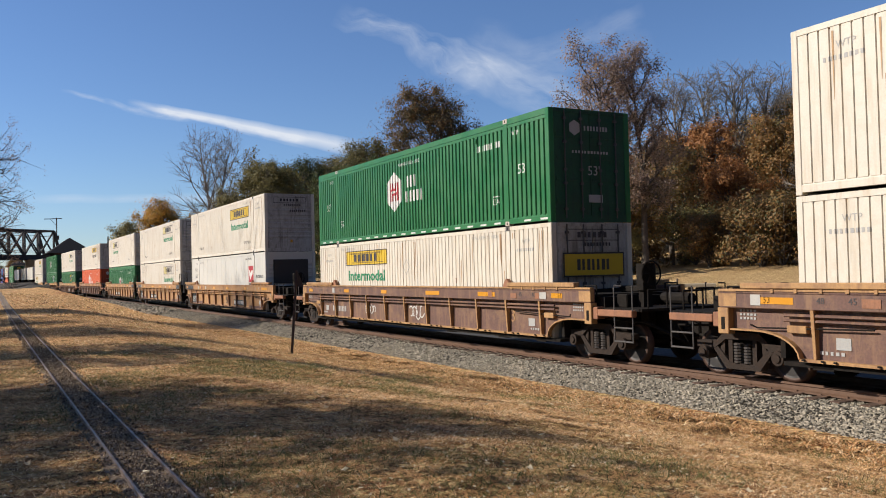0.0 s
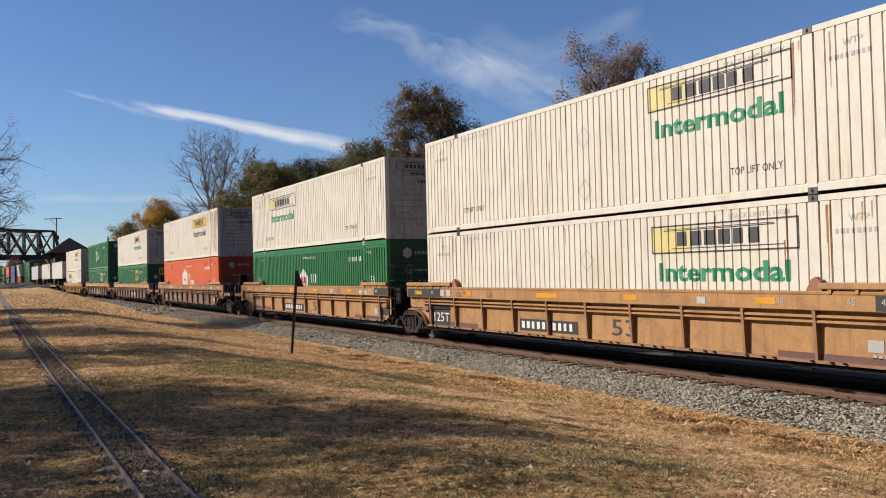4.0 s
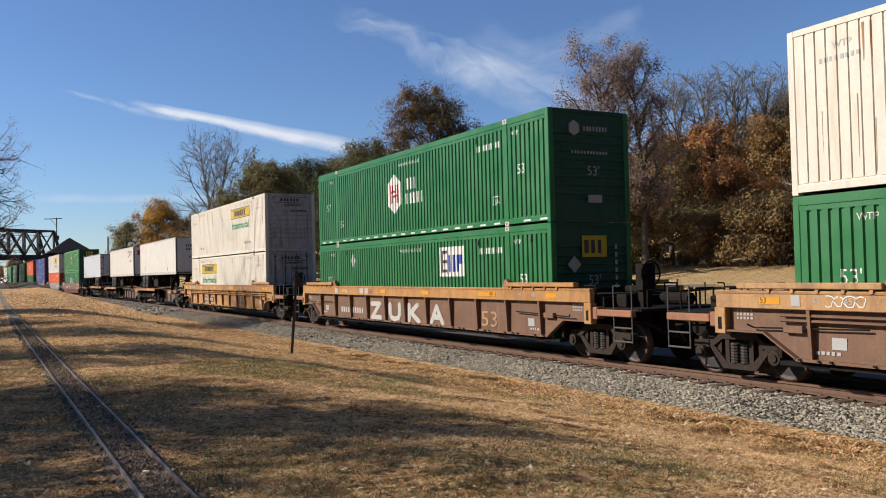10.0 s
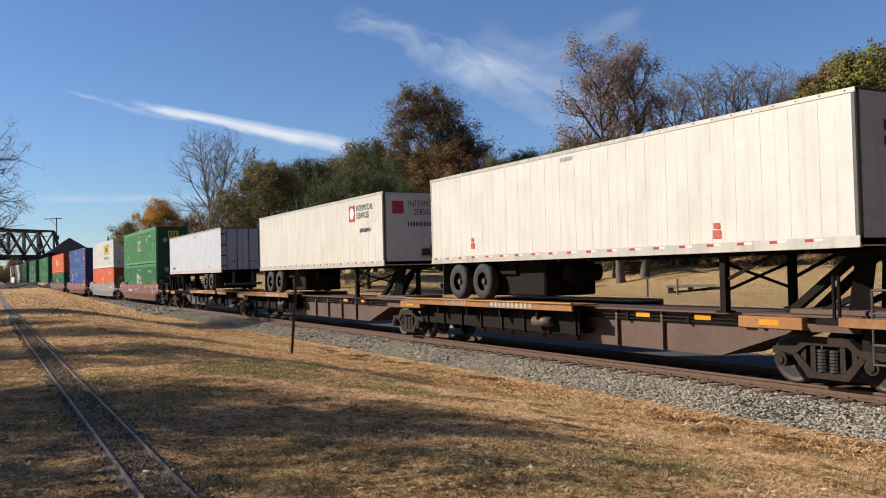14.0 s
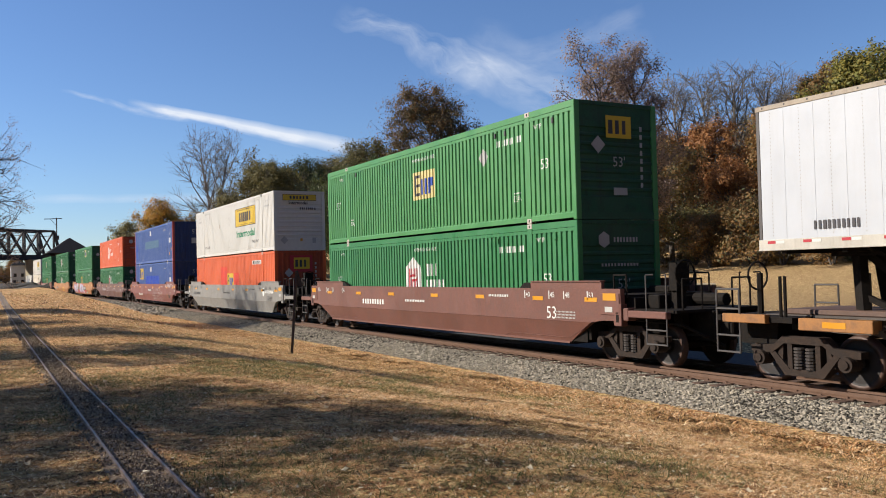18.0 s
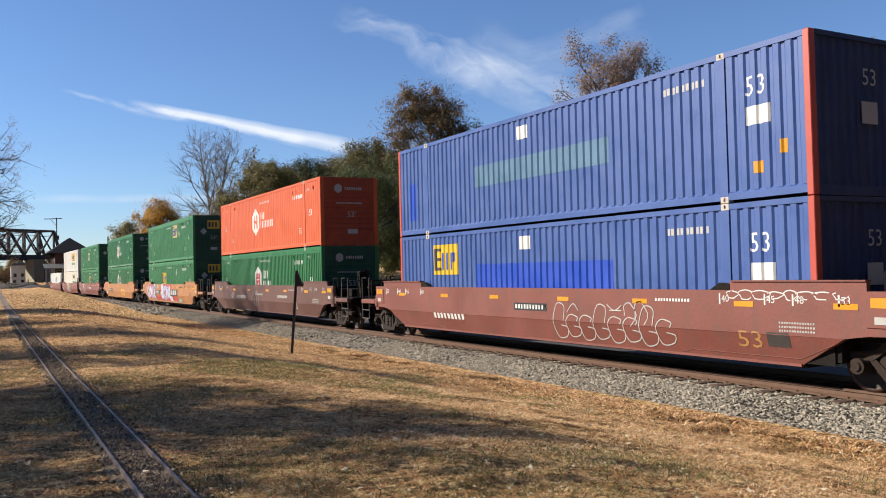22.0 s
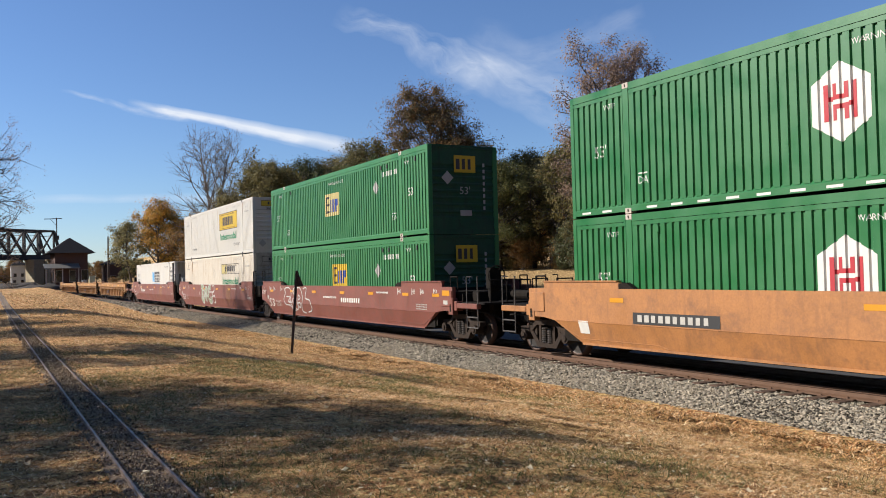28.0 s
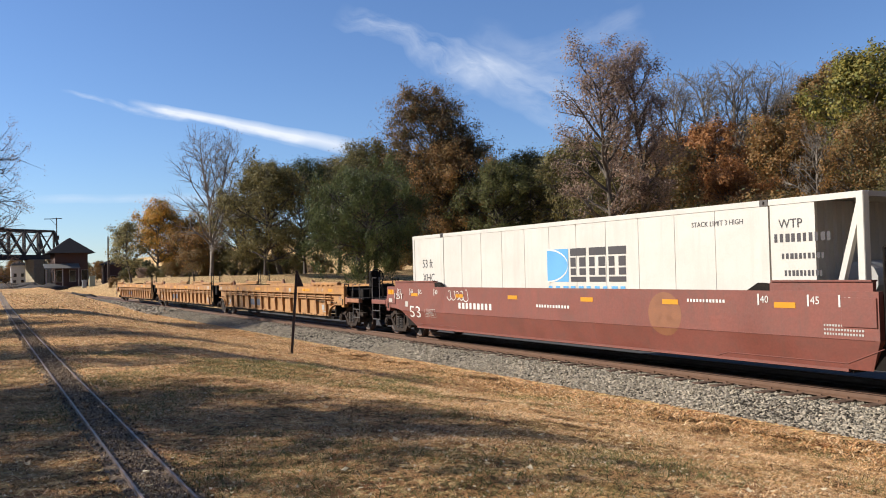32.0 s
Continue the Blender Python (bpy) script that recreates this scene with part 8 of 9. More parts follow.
def leaves_mesh(tips, rng, n, size, puff, hang=0.0, flat=1.0):
    """Leaves in clumps round the twig ends, mostly facing out of their clump, with gaps between."""
    heart = tips.mean(0)
    reach = np.linalg.norm(tips - heart, axis=1).mean() + 1e-6
    some = rng.permutation(len(tips))[:max(12, len(tips) // 4)]
    i = np.where(rng.uniform(0, 1, n) < 0.72, some[rng.integers(0, len(some), n)], rng.integers(0, len(tips), n))
    c = tips[i] + rng.normal(0, puff, (n, 3)) * np.array([1, 1, flat])
    if hang:
        c[:, 2] -= np.abs(rng.normal(0, hang, n))
    face = (c - tips[i]) / (puff * 1.7) + 0.55 * (c - heart) / reach + np.array([0, 0, 0.35]) + rng.normal(0, 0.5, (n, 3))
    face /= np.linalg.norm(face, axis=1)[:, None]
    a = rng.normal(0, 1, (n, 3))
    if hang:
        a[:, 2] -= 2.2
    a -= face * (a * face).sum(1)[:, None]
    a /= np.linalg.norm(a, axis=1)[:, None]
    b = np.cross(face, a)
    s = size * rng.uniform(0.55, 1.35, n)[:, None]
    la, lb = a * s * (1.5 if hang else 1.0), b * s * (0.45 if hang else 0.62)
    P = np.stack([c - la, c - la * 0.1 + lb, c + la, c - lb * 0.9], 1)
    F = np.arange(n * 4).reshape(n, 4)
    return quads_mesh("crown", P.reshape(-1, 3), F)


TREES = {}


def tree_kind(key, seed, height, radius, base=0.25, spread=0.45, limbs=16, subs=4, twigs=4, trunks=1, droop=0.0, leaves=6000, size=0.16, puff=0.4, hang=0.0, top=0.92,
              bark=None, leaf=None, lean=(0, 0), thin=0.012):
    segs, tips, rng = skeleton_of(seed, height, radius, base, spread, limbs, subs, twigs, trunks, droop, top, lean)
    me = limbs_mesh(segs, thin)
    me.materials.append(bark or BARK)
    cr = None
    if leaves:
        cr = leaves_mesh(tips, rng, leaves, size, puff, hang)
        cr.materials.append(leaf or L_GREEN)
    TREES[key] = (me, cr)


def plant(key, x, y, label, turn=0, scale=1.0, name="tree", leaf=None, tall=1.0, group="", sink=0.0, category=None):
    me, cr = TREES[key]
    root = empty(name, pose(x, y, float(ground_z(x, y)) - sink, 0, 0, turn), label, category or name, group)
    root.scale = (scale, scale, scale * tall)
    part("trunk", me, None, root)
    if cr:
        o = part("crown", cr, None, root)
        if leaf:
            o.material_slots[0].link = "OBJECT"
            o.material_slots[0].material = leaf
    return root


tree_kind("locust", 3, 22.5, 5.2, 0.22, 0.85, 26, 4, 5, leaves=19000, size=0.1, puff=0.42, leaf=L_DRAB, bark=BARK, thin=0.012, lean=(-0.015, -0.02))
tree_kind("locust_twin", 33, 22.0, 4.0, 0.32, 0.95, 20, 4, 5, leaves=12000, size=0.1, puff=0.42, leaf=L_DRAB, bark=BARK, thin=0.012, lean=(0.03, 0.055))
tree_kind("sycamore", 4, 23, 7.0, 0.04, 0.6, 60, 5, 5, leaves=70000, size=0.125, puff=0.42, leaf=L_PLANE)
tree_kind("willow", 5, 12.6, 5.6, 0.27, 0.5, 34, 5, 4, 1, droop=0.55, leaves=52000, size=0.105, puff=0.3, hang=0.8, leaf=L_WILLOW, bark=DARK_BARK)
tree_kind("round", 6, 12.8, 5.8, 0.16, 0.5, 30, 5, 4, leaves=24000, size=0.15, puff=0.42, leaf=L_GREEN, bark=DARK_BARK)
tree_kind("grove", 26, 12.8, 5.8, 0.17, 0.5, 34, 5, 5, leaves=42000, size=0.11, puff=0.36, leaf=L_GREEN, bark=DARK_BARK)
tree_kind("bare", 7, 20.5, 6.6, 0.16, 1.35, 34, 7, 6, 2, leaves=0, bark=GREY_BARK, thin=0.012)
tree_kind("young", 8, 8.5, 3.0, 0.26, 0.7, 20, 5, 4, leaves=6500, size=0.13, puff=0.32, leaf=L_YOUNG, lean=(0.1, -0.06))
tree_kind("maple", 9, 12.5, 5.0, 0.2, 0.6, 28, 5, 4, leaves=20000, size=0.155, puff=0.42, leaf=L_GOLD)
tree_kind("wood_a", 10, 15, 5.4, 0.2, 0.6, 26, 5, 4, leaves=18000, size=0.165, puff=0.45, leaf=L_MIXED)
tree_kind("wood_b", 11, 17, 5.0, 0.25, 0.7, 26, 5, 4, leaves=16000, size=0.165, puff=0.42, leaf=L_RUST)
tree_kind("wood_d", 27, 16, 4.8, 0.25, 0.8, 26, 5, 4, leaves=6000, size=0.14, puff=0.4, leaf=L_BROWN, bark=BARK, thin=0.016)
tree_kind("wood_c", 12, 16, 4.2, 0.25, 1.25, 26, 6, 6, leaves=0, bark=GREY_BARK, thin=0.014)
tree_kind("bush", 13, 4.2, 2.9, 0.05, 0.6, 24, 4, 4, 3, leaves=8500, size=0.12, puff=0.36, leaf=L_OLIVE)
tree_kind("spindly", 14, 17, 3.0, 0.35, 1.2, 18, 5, 4, 2, leaves=1600, size=0.12, puff=0.32, leaf=L_OLIVE, thin=0.016)
tree_kind("shade", 15, 13.5, 3.6, 0.3, 0.8, 22, 5, 4, leaves=2900, size=0.16, puff=0.45, leaf=L_OLIVE)
tree_kind("dapple", 25, 13.5, 4.2, 0.3, 0.7, 24, 5, 4, leaves=900, size=0.15, puff=0.6, leaf=L_OLIVE)
tree_kind("edge", 16, 9.4, 6.0, 0.2, 0.7, 50, 7, 6, droop=0.12, leaves=42000, size=0.045, puff=0.2, leaf=L_DRAB, bark=DARK_BARK, thin=0.006)


def spot(px, dist):
    """Ground place in a given direction, at a distance."""
    a = YAW - math.atan((px - 784) / 1507.8)
    return -math.sin(a) * dist, math.cos(a) * dist


plant("young", *spot(232, 138), "young tree with thin yellow-green leaves on the bank", 20)
plant("maple", *spot(278, 165), "round maple turning orange and yellow at its top", 40, 1.02, leaf=L_AMBER)
plant("round", *spot(325, 168), "dull brown-green tree in the row", 10, 0.82, leaf=L_MIXED)
plant("bush", *spot(345, 132), "brown autumn shrub by the bank", 70, 1.25, leaf=L_BROWN, name="shrub")
plant("bare", *spot(374, 122), "tall leafless tree with fine pale branches", 15, 0.93)
plant("grove", *spot(415, 132), "drab olive tree behind the leafless one", 200, 0.86, leaf=L_OLIVE)
plant("grove", *spot(470, 101), "broad dark green tree at the field's edge", 90, 0.9, leaf=L_OLIVE)
plant("grove", *spot(540, 112), "dark green tree with a dense crown", 300, 0.92, leaf=L_DARK, tall=1.1)
plant("spindly", *spot(497, 122), "slender tree with sparse yellowing leaves", 0, 1.08)
plant("willow", *spot(652, 85), "weeping willow with hanging green foliage", 30, 0.93)
plant("wood_a", *spot(640, 128), "brownish tree behind the willow", 30, 1.0, leaf=L_BROWN)
plant("grove", *spot(812, 111), "russet-brown tree beside the sycamore", 30, 1.15, leaf=L_BROWN)
plant("wood_a", *spot(600, 122), "olive tree beside the willow", 130, 0.98, leaf=L_OLIVE)
plant("grove", *spot(662, 116), "olive-brown tree behind the willow", 210, 1.22, leaf=L_OLIVE)
plant("grove", *spot(742, 118), "brown-leaved tree behind the willow", 80, 1.1, leaf=L_BROWN)
plant("grove", *spot(1085, 86), "olive tree growing under the locust", 80, 0.72, leaf=L_OLIVE)
plant("sycamore", *spot(782, 113), "tall sycamore with brown-green autumn leaves", 10, 0.98)
plant("grove", *spot(885, 106), "green tree with pale leaves at the wood's edge", 60, 0.94, leaf=L_GREEN, tall=1.0)
plant("grove", *spot(945, 112), "green and olive tree at the wood's edge", 160, 1.0, leaf=L_OLIVE, tall=1.05)
plant("spindly", *spot(975, 104), "slender tree with a thin feathery top", 160, 0.98, leaf=L_GREEN)
plant("wood_a", *spot(1030, 102), "brown-green scrubby tree by the field", 190, 0.9, leaf=L_OLIVE)
plant("locust", *spot(1098, 82), "tall sparse locust tree with dry leaf clusters", 0, 0.98)
plant("locust_twin", *spot(1140, 83), "slender leaning locust with dry leaf clusters", 0, 0.98)
plant("wood_c", *spot(1246, 118), "leafless tree on the slope", 40, 1.05)
plant("edge", -52.3, -2.35, "sparse tree with bare twigs beside the lane", 130, 0.86)
# unseen trees added left of the view, to cast shade on the far train
for x, y in ((-226, -7), (-240, -9), (-212, -9), (-250, -4)):
    plant("round", x, y, "unseen olive tree added to shade the far train", x, 1.0, leaf=L_OLIVE)
# trees along the lane behind the camera, whose shade falls on the grass
for x, y, k, s in ((-19.3, -12.3, "shade", 0.92), (-15.8, -13.2, "dapple", 0.85), (-27.5, -10.8, "shade", 0.9), (-12.5, -17.5, "shade", 1.05), (-37, -11.5, "shade", 0.9), (-24, -18, "shade", 1.1), (-47, -15, "round", 0.9), (-60, -12, "shade", 1.0)):
    plant(k, x, y, "slender half-leafless tree beside the lane", x * 11 % 360, s)

# wooded slope
rng = random.Random(31)
WOOD = "trees of the wooded slope"
placed = []
tries = 0
while len(placed) < 200 and tries < 9000:
    tries += 1
    x, y = rng.uniform(-150, 18), rng.uniform(64, 225)
    edge = 66 + (6 if x < -100 else 0) + 3 * math.sin(x * 0.21)
    if y < edge or (y > 105 and x < -105):
        continue
    gap = 5.0 if y < 95 else 7.0
    if any((x - a) ** 2 + (y - b) ** 2 < gap * gap for a, b in placed):
        continue
    placed.append((x, y))
    key = rng.choice(("wood_a", "wood_b", "wood_a", "wood_d", "round", "maple", "wood_d", "wood_c"))
    front = y < edge + 9
    warm = x > -85
    leaf = {"wood_a": rng.choice((L_MIXED, L_BROWN, L_OLIVE)) if warm else rng.choice((L_OLIVE, L_GREEN, L_BROWN)),
            "wood_b": rng.choice((L_RUST, L_BROWN, L_MIXED)) if warm else rng.choice((L_BROWN, L_OLIVE)),
            "round": rng.choice((L_OLIVE, L_MIXED, L_GREEN)), "maple": rng.choice((L_GOLD, L_RUST, L_MIXED)) if warm else L_OLIVE, "wood_c": None, "wood_d": rng.choice((L_BROWN, L_OLIVE, L_DRAB))}[key]
    if math.hypot(x + 55.6, y - 83) < 1.5:
        leaf = L_LIME
    label = {L_LIME: "yellow-green tree high on the slope", L_MIXED: "tree in mixed autumn colour on the slope", L_BROWN: "brown-leaved tree on the wooded slope", L_OLIVE: "olive-green tree on the wooded slope", L_RUST: "rust-red autumn tree on the slope",
             L_GREEN: "green tree on the wooded slope", L_GOLD: "golden autumn tree on the slope", L_DRAB: "half-leafless drab brown tree on the slope", None: "leafless grey tree on the slope"}[leaf]
    turn, size = rng.uniform(0, 360), (0.75 if front else 1.0) * rng.uniform(0.8, 1.12)
    if y < 140:
        plant(key, x, y, label, turn, size, leaf=leaf, group=WOOD)
plant("grove", *spot(1558, 118), "large green and yellow tree high on the slope", 30, 1.18, leaf=L_LIME)
plant("grove", *spot(1625, 114), "large golden tree high on the slope", 200, 1.28, leaf=L_LIME)
plant("grove", *spot(1470, 128), "rust-brown tree high on the slope", 60, 0.8, leaf=L_RUST)
for px, d, s in ((1228, 112, 1.42), (1272, 124, 1.48), (1310, 128, 1.5), (1350, 130, 1.42), (1385, 134, 1.3), (1470, 100, 0.75)):
    plant("wood_c", *spot(px, d), "leafless grey tree on the slope", px, s)
# unseen trees added past the view, to keep sky light off the container ends
for k in range(130):
    x = rng.uniform(17, 80)
    y = rng.uniform(20, 85) if k % 3 else rng.uniform(-45, 6)
    plant(rng.choice(("wood_a", "wood_b", "round")), x, y, "unseen tree added to block low sky light", rng.uniform(0, 360), rng.uniform(1.0, 1.45), leaf=rng.choice((L_OLIVE, L_BROWN, L_DARK, L_GREEN)), group="trees beside the line")
SHRUB = "shrubs along the wood's edge"
for k in range(46):
    x = -150 + k * 3.6 + rng.uniform(-1.5, 1.5)
    y = 61 + rng.uniform(-2.5, 4) + (8 if x < -100 else 0)
    plant("bush", x, y, "tangled autumn shrub at the wood's edge", rng.uniform(0, 360), rng.uniform(0.6, 1.15), "shrub", rng.choice((L_OLIVE, L_MIXED, L_BROWN, L_BROWN, L_DARK)), group=SHRUB)
for k in range(30):
    x, y = spot(205 + k * 12 + rng.uniform(-8, 8), 150 + rng.uniform(-8, 16))
    plant("bush", x, y, "low dry brown shrub on the bank", rng.uniform(0, 360), rng.uniform(0.2, 0.42), "shrub", rng.choice((L_OLIVE, L_BROWN, L_DRAB)), group="shrubs along the bank")
# far wood behind the bridge
for k in range(26):
    x, y = spot(-20 + k * 11 + rng.uniform(-6, 6), rng.uniform(390, 430))
    plant(rng.choice(("wood_a", "round")), x, y, "tree of a far low wood", rng.uniform(0, 360), rng.uniform(0.5, 0.72), leaf=rng.choice((L_OLIVE, L_DARK, L_BROWN)), group="trees of the far wood")
for k in range(14):
    x, y = spot(295 + k * 22 + rng.uniform(-8, 8), 128 + rng.uniform(-4, 22))
    plant("bush", x, y, "low green-brown shrub along the bank", rng.uniform(0, 360), rng.uniform(0.35, 0.7), "shrub", rng.choice((L_OLIVE, L_MIXED, L_GREEN)), group="shrubs along the bank")

# ---- truss bridge over the line ----
IRON = paint("black_bridge_iron", (0.018, 0.018, 0.02), 0.7, var=0.3, scale=2, dirt=0.4, dirt_color=(0.05, 0.035, 0.025))
CONC = paint("weathered_concrete", (0.5, 0.42, 0.29), 0.9, var=0.15, scale=0.8, streaks=0.4, dirt=0.4, dirt_color=(0.2, 0.16, 0.12), bump=0.4)
BX, Y1, Y0, ZB, ZT = -238.0, 0.0, -70.0, 8.5, 14.6
bridge = empty("truss_bridge", pose(BX - 3, 18.0, 0, 0, 0, 38), "black iron through-truss bridge over the railway", "bridge")
for dx in (-2.8, 2.8):
    bm = bmesh.new()
    box(bm, dx - 0.25, dx + 0.25, Y0, Y1, ZB - 1.25, ZB)
    part("bottom_chord", bm, IRON, bridge)
    part("top_chord", boxes((dx - 0.28, dx + 0.28, Y0, Y1 - 2.2, ZT - 0.35, ZT + 0.15)), IRON, bridge)
    bm = bmesh.new()
    beam(bm, (dx, Y1 - 2.2, ZT), (dx, Y1, ZB - 0.4), 0.5, 0.6)
    part("end_post", bm, IRON, bridge)
    y, k = Y1 - 2.2, 0
    while y > Y0 + 5:
        bm = bmesh.new()
        beam(bm, (dx, y, ZB), (dx, y, ZT), 0.38, 0.4)
        part("upright", bm, IRON, bridge)
        bm = bmesh.new()
        beam(bm, (dx, y, ZT), (dx, y - 4.4, ZB), 0.3, 0.34)
        part("diagonal", bm, IRON, bridge)
        bm = bmesh.new()
        beam(bm, (dx, y, ZB), (dx, y - 4.4, ZT), 0.26, 0.3)
        part("diagonal", bm, IRON, bridge)
        y -= 4.4
for k in range(30):
    y = Y1 - 2.2 - k * 4.4
    if y > Y0:
        part("top_strut", boxes((-2.8, 2.8, y - 0.12, y + 0.12, ZT - 0.25, ZT + 0.05), (-2.8, 2.8, y - 0.06, y + 0.06, ZT - 1.3, ZT - 1.15)), IRON, bridge)
part("deck", boxes((-2.7, 2.7, Y0, Y1, ZB - 0.75, ZB - 0.2)), IRON, bridge)
part("railing", boxes((2.2, 2.3, Y0, Y1, ZB + 0.9, ZB + 1.0), (2.2, 2.3, Y0, Y1, ZB + 0.45, ZB + 0.52)), IRON, bridge)
g = float(ground_z(BX, 16))
for px0, length, lab in ((76, 7.6, "pale weathered concrete abutment with slanting end"), (53, 5.0, "pale weathered concrete pier under the bridge")):
    x, y = spot(px0, 236)
    pier = empty("bridge_pier", pose(x, y, g, 0, 0, 20), lab, "bridge pier")
    bm = bmesh.new()
    top = ZB - 1.55 - g
    out, back = (0.9, 2.4) if px0 > 60 else (0, 0)
    va = [bm.verts.new(p) for p in ((0, -1.2, -1), (length + out, -1.2, -1), (length + out, 1.2, -1), (0, 1.2, -1), (0, -1.2, top), (length - back, -1.2, top), (length - back, 1.2, top), (0, 1.2, top))]
    for f in ((0, 1, 5, 4), (1, 2, 6, 5), (2, 3, 7, 6), (3, 0, 4, 7), (4, 5, 6, 7), (3, 2, 1, 0)):
        bm.faces.new([va[i] for i in f])
    bmesh.ops.recalc_face_normals(bm, faces=bm.faces[:])
    part("wall", bm, CONC, pier)
    part("cap", boxes((-0.2, length - back + 0.2, -1.4, 1.4, top, top + 0.3)), CONC, pier)
bent = empty("steel_bent", pose(BX + 3.2, 0, g), "dark slanting steel leg carrying the bridge end", "bridge leg")
bm = bmesh.new()
beam(bm, (0, 18.3, ZB - 0.9 - g), (0, 20.6, -0.5), 0.6, 0.7)
part("leg", bm, IRON, bent)
bm = bmesh.new()
beam(bm, (0, 18.0, ZB - 0.9 - g), (0, 17.4, -0.5), 0.35, 0.35)
part("leg", bm, IRON, bent)

# ---- depot, poles, cabinets, far houses ----
BRICKS = paint("brown_brick", (0.1, 0.05, 0.037), 0.9, var=0.25, scale=3, grain=20, bump=0.4)
ROOFM = paint("dark_slate_roof", (0.035, 0.034, 0.036), 0.95, spec=0.1, var=0.25, scale=2)
PALE_ROOF = paint("pale_metal_roof", (0.2, 0.195, 0.18), 0.5, var=0.15)
GLASS = paint("dark_window_glass", (0.02, 0.022, 0.025), 0.1, spec=0.8)
TRIM = paint("pale_trim", (0.5, 0.42, 0.36), 0.7)


def hip_roof(x0, x1, y0, y1, z0, z1):
    bm = bmesh.new()
    w = min(x1 - x0, y1 - y0) / 2
    cx, cy = (x0 + x1) / 2, (y0 + y1) / 2
    if (y1 - y0) > (x1 - x0):
        a, b = (cx, y0 + w, z1), (cx, y1 - w, z1)
        ks = [(x0, y0, z0), (x1, y0, z0), (x1, y1, z0), (x0, y1, z0)]
        v = [bm.verts.new(p) for p in ks] + [bm.verts.new(a), bm.verts.new(b)]
        fs = ((0, 1, 4), (1, 2, 5, 4), (2, 3, 5), (3, 0, 4, 5), (3, 2, 1, 0))
    else:
        a, b = (x0 + w, cy, z1), (x1 - w, cy, z1)
        ks = [(x0, y0, z0), (x1, y0, z0), (x1, y1, z0), (x0, y1, z0)]
        v = [bm.verts.new(p) for p in ks] + [bm.verts.new(a), bm.verts.new(b)]
        fs = ((0, 1, 5, 4), (1, 2, 5), (2, 3, 4, 5), (3, 0, 4), (3, 2, 1, 0))
    for f in fs:
        bm.faces.new([v[i] for i in f])
    bmesh.ops.recalc_face_normals(bm, faces=bm.faces[:])
    return bm


def house(name, x, y, w, d, z_eave, z_top, wall, roof, label, windows=(), over=0.7, category="house"):
    """Walls with openings set in, hip roof; windows: (side, along, z0, width, height)."""
    g = float(ground_z(x, y))
    root = empty(name, pose(x, y, g), label, category)
    part("wall", boxes((-w / 2, w / 2, -d / 2, d / 2, -0.5, z_eave - g)), wall, root)
    part("roof", hip_roof(-w / 2 - over, w / 2 + over, -d / 2 - over, d / 2 + over, z_eave - g, z_top - g), roof, root)
    for side, a, z0, ww, hh in windows:
        if side == "x":
            f = part("window", boxes((w / 2 - 0.02, w / 2 + 0.06, a - ww / 2 - 0.1, a + ww / 2 + 0.1, z0 - 0.1, z0 + hh + 0.1)), TRIM, root)
            part("pane", boxes((w / 2 + 0.03, w / 2 + 0.07, a - ww / 2, a + ww / 2, z0, z0 + hh)), GLASS, f)
        else:
            f = part("window", boxes((a - ww / 2 - 0.1, a + ww / 2 + 0.1, -d / 2 - 0.06, -d / 2 + 0.02, z0 - 0.1, z0 + hh + 0.1)), TRIM, root)
            part("pane", boxes((a - ww / 2, a + ww / 2, -d / 2 - 0.07, -d / 2 - 0.03, z0, z0 + hh)), GLASS, f)
    return root


depot = house("station_depot", -222, 20.0, 14, 7.0, 8.3, 12.0, BRICKS, ROOFM, "old brown brick depot with dark hipped roof",
              [("x", -2.6, 1.2, 1.4, 2.6), ("x", 0.2, 1.2, 1.3, 2.6), ("x", 2.8, 1.2, 1.3, 2.6), ("y", -2, 1.2, 1.4, 2.4), ("y", 2.5, 1.2, 1.4, 2.4)], 1.6, "station")
bm = prism(bmesh.new(), [(7.0, 5.2), (10.5, 4.2), (10.5, 4.35), (7.0, 5.4)], -6.0, 1.5)
part("porch_roof", bm, PALE_ROOF, depot)
for y in (-5.6, -2.2, 1.2):
    part("porch_post", boxes((10.1, 10.3, y - 0.1, y + 0.1, -0.3, 4.3)), TRIM, depot)
house("low_shed", -226, 30.2, 5, 4, 5.6, 7.0, BRICKS, ROOFM, "low dark brick shed beside the depot", [("x", 0, 0.8, 1.2, 1.4)], category="shed")
house("far_house", -352, 14.6, 6, 5, 7.8, 9.8, paint("white_siding", (0.6, 0.58, 0.53), 0.8), ROOFM, "white clapboard house seen under the bridge", [("x", -1.4, 1.2, 0.9, 1.2), ("x", 1.2, 1.2, 0.9, 1.2), ("x", 1.2, 3.6, 0.9, 1.2), ("x", -1.2, 3.6, 0.9, 1.2)])
house("far_house", -345, 20.2, 6, 5.5, 7.9, 9.4, paint("green_siding", (0.2, 0.26, 0.16), 0.8), ROOFM, "pale green house seen under the bridge", [("x", 0, 1.8, 1.0, 1.4)])


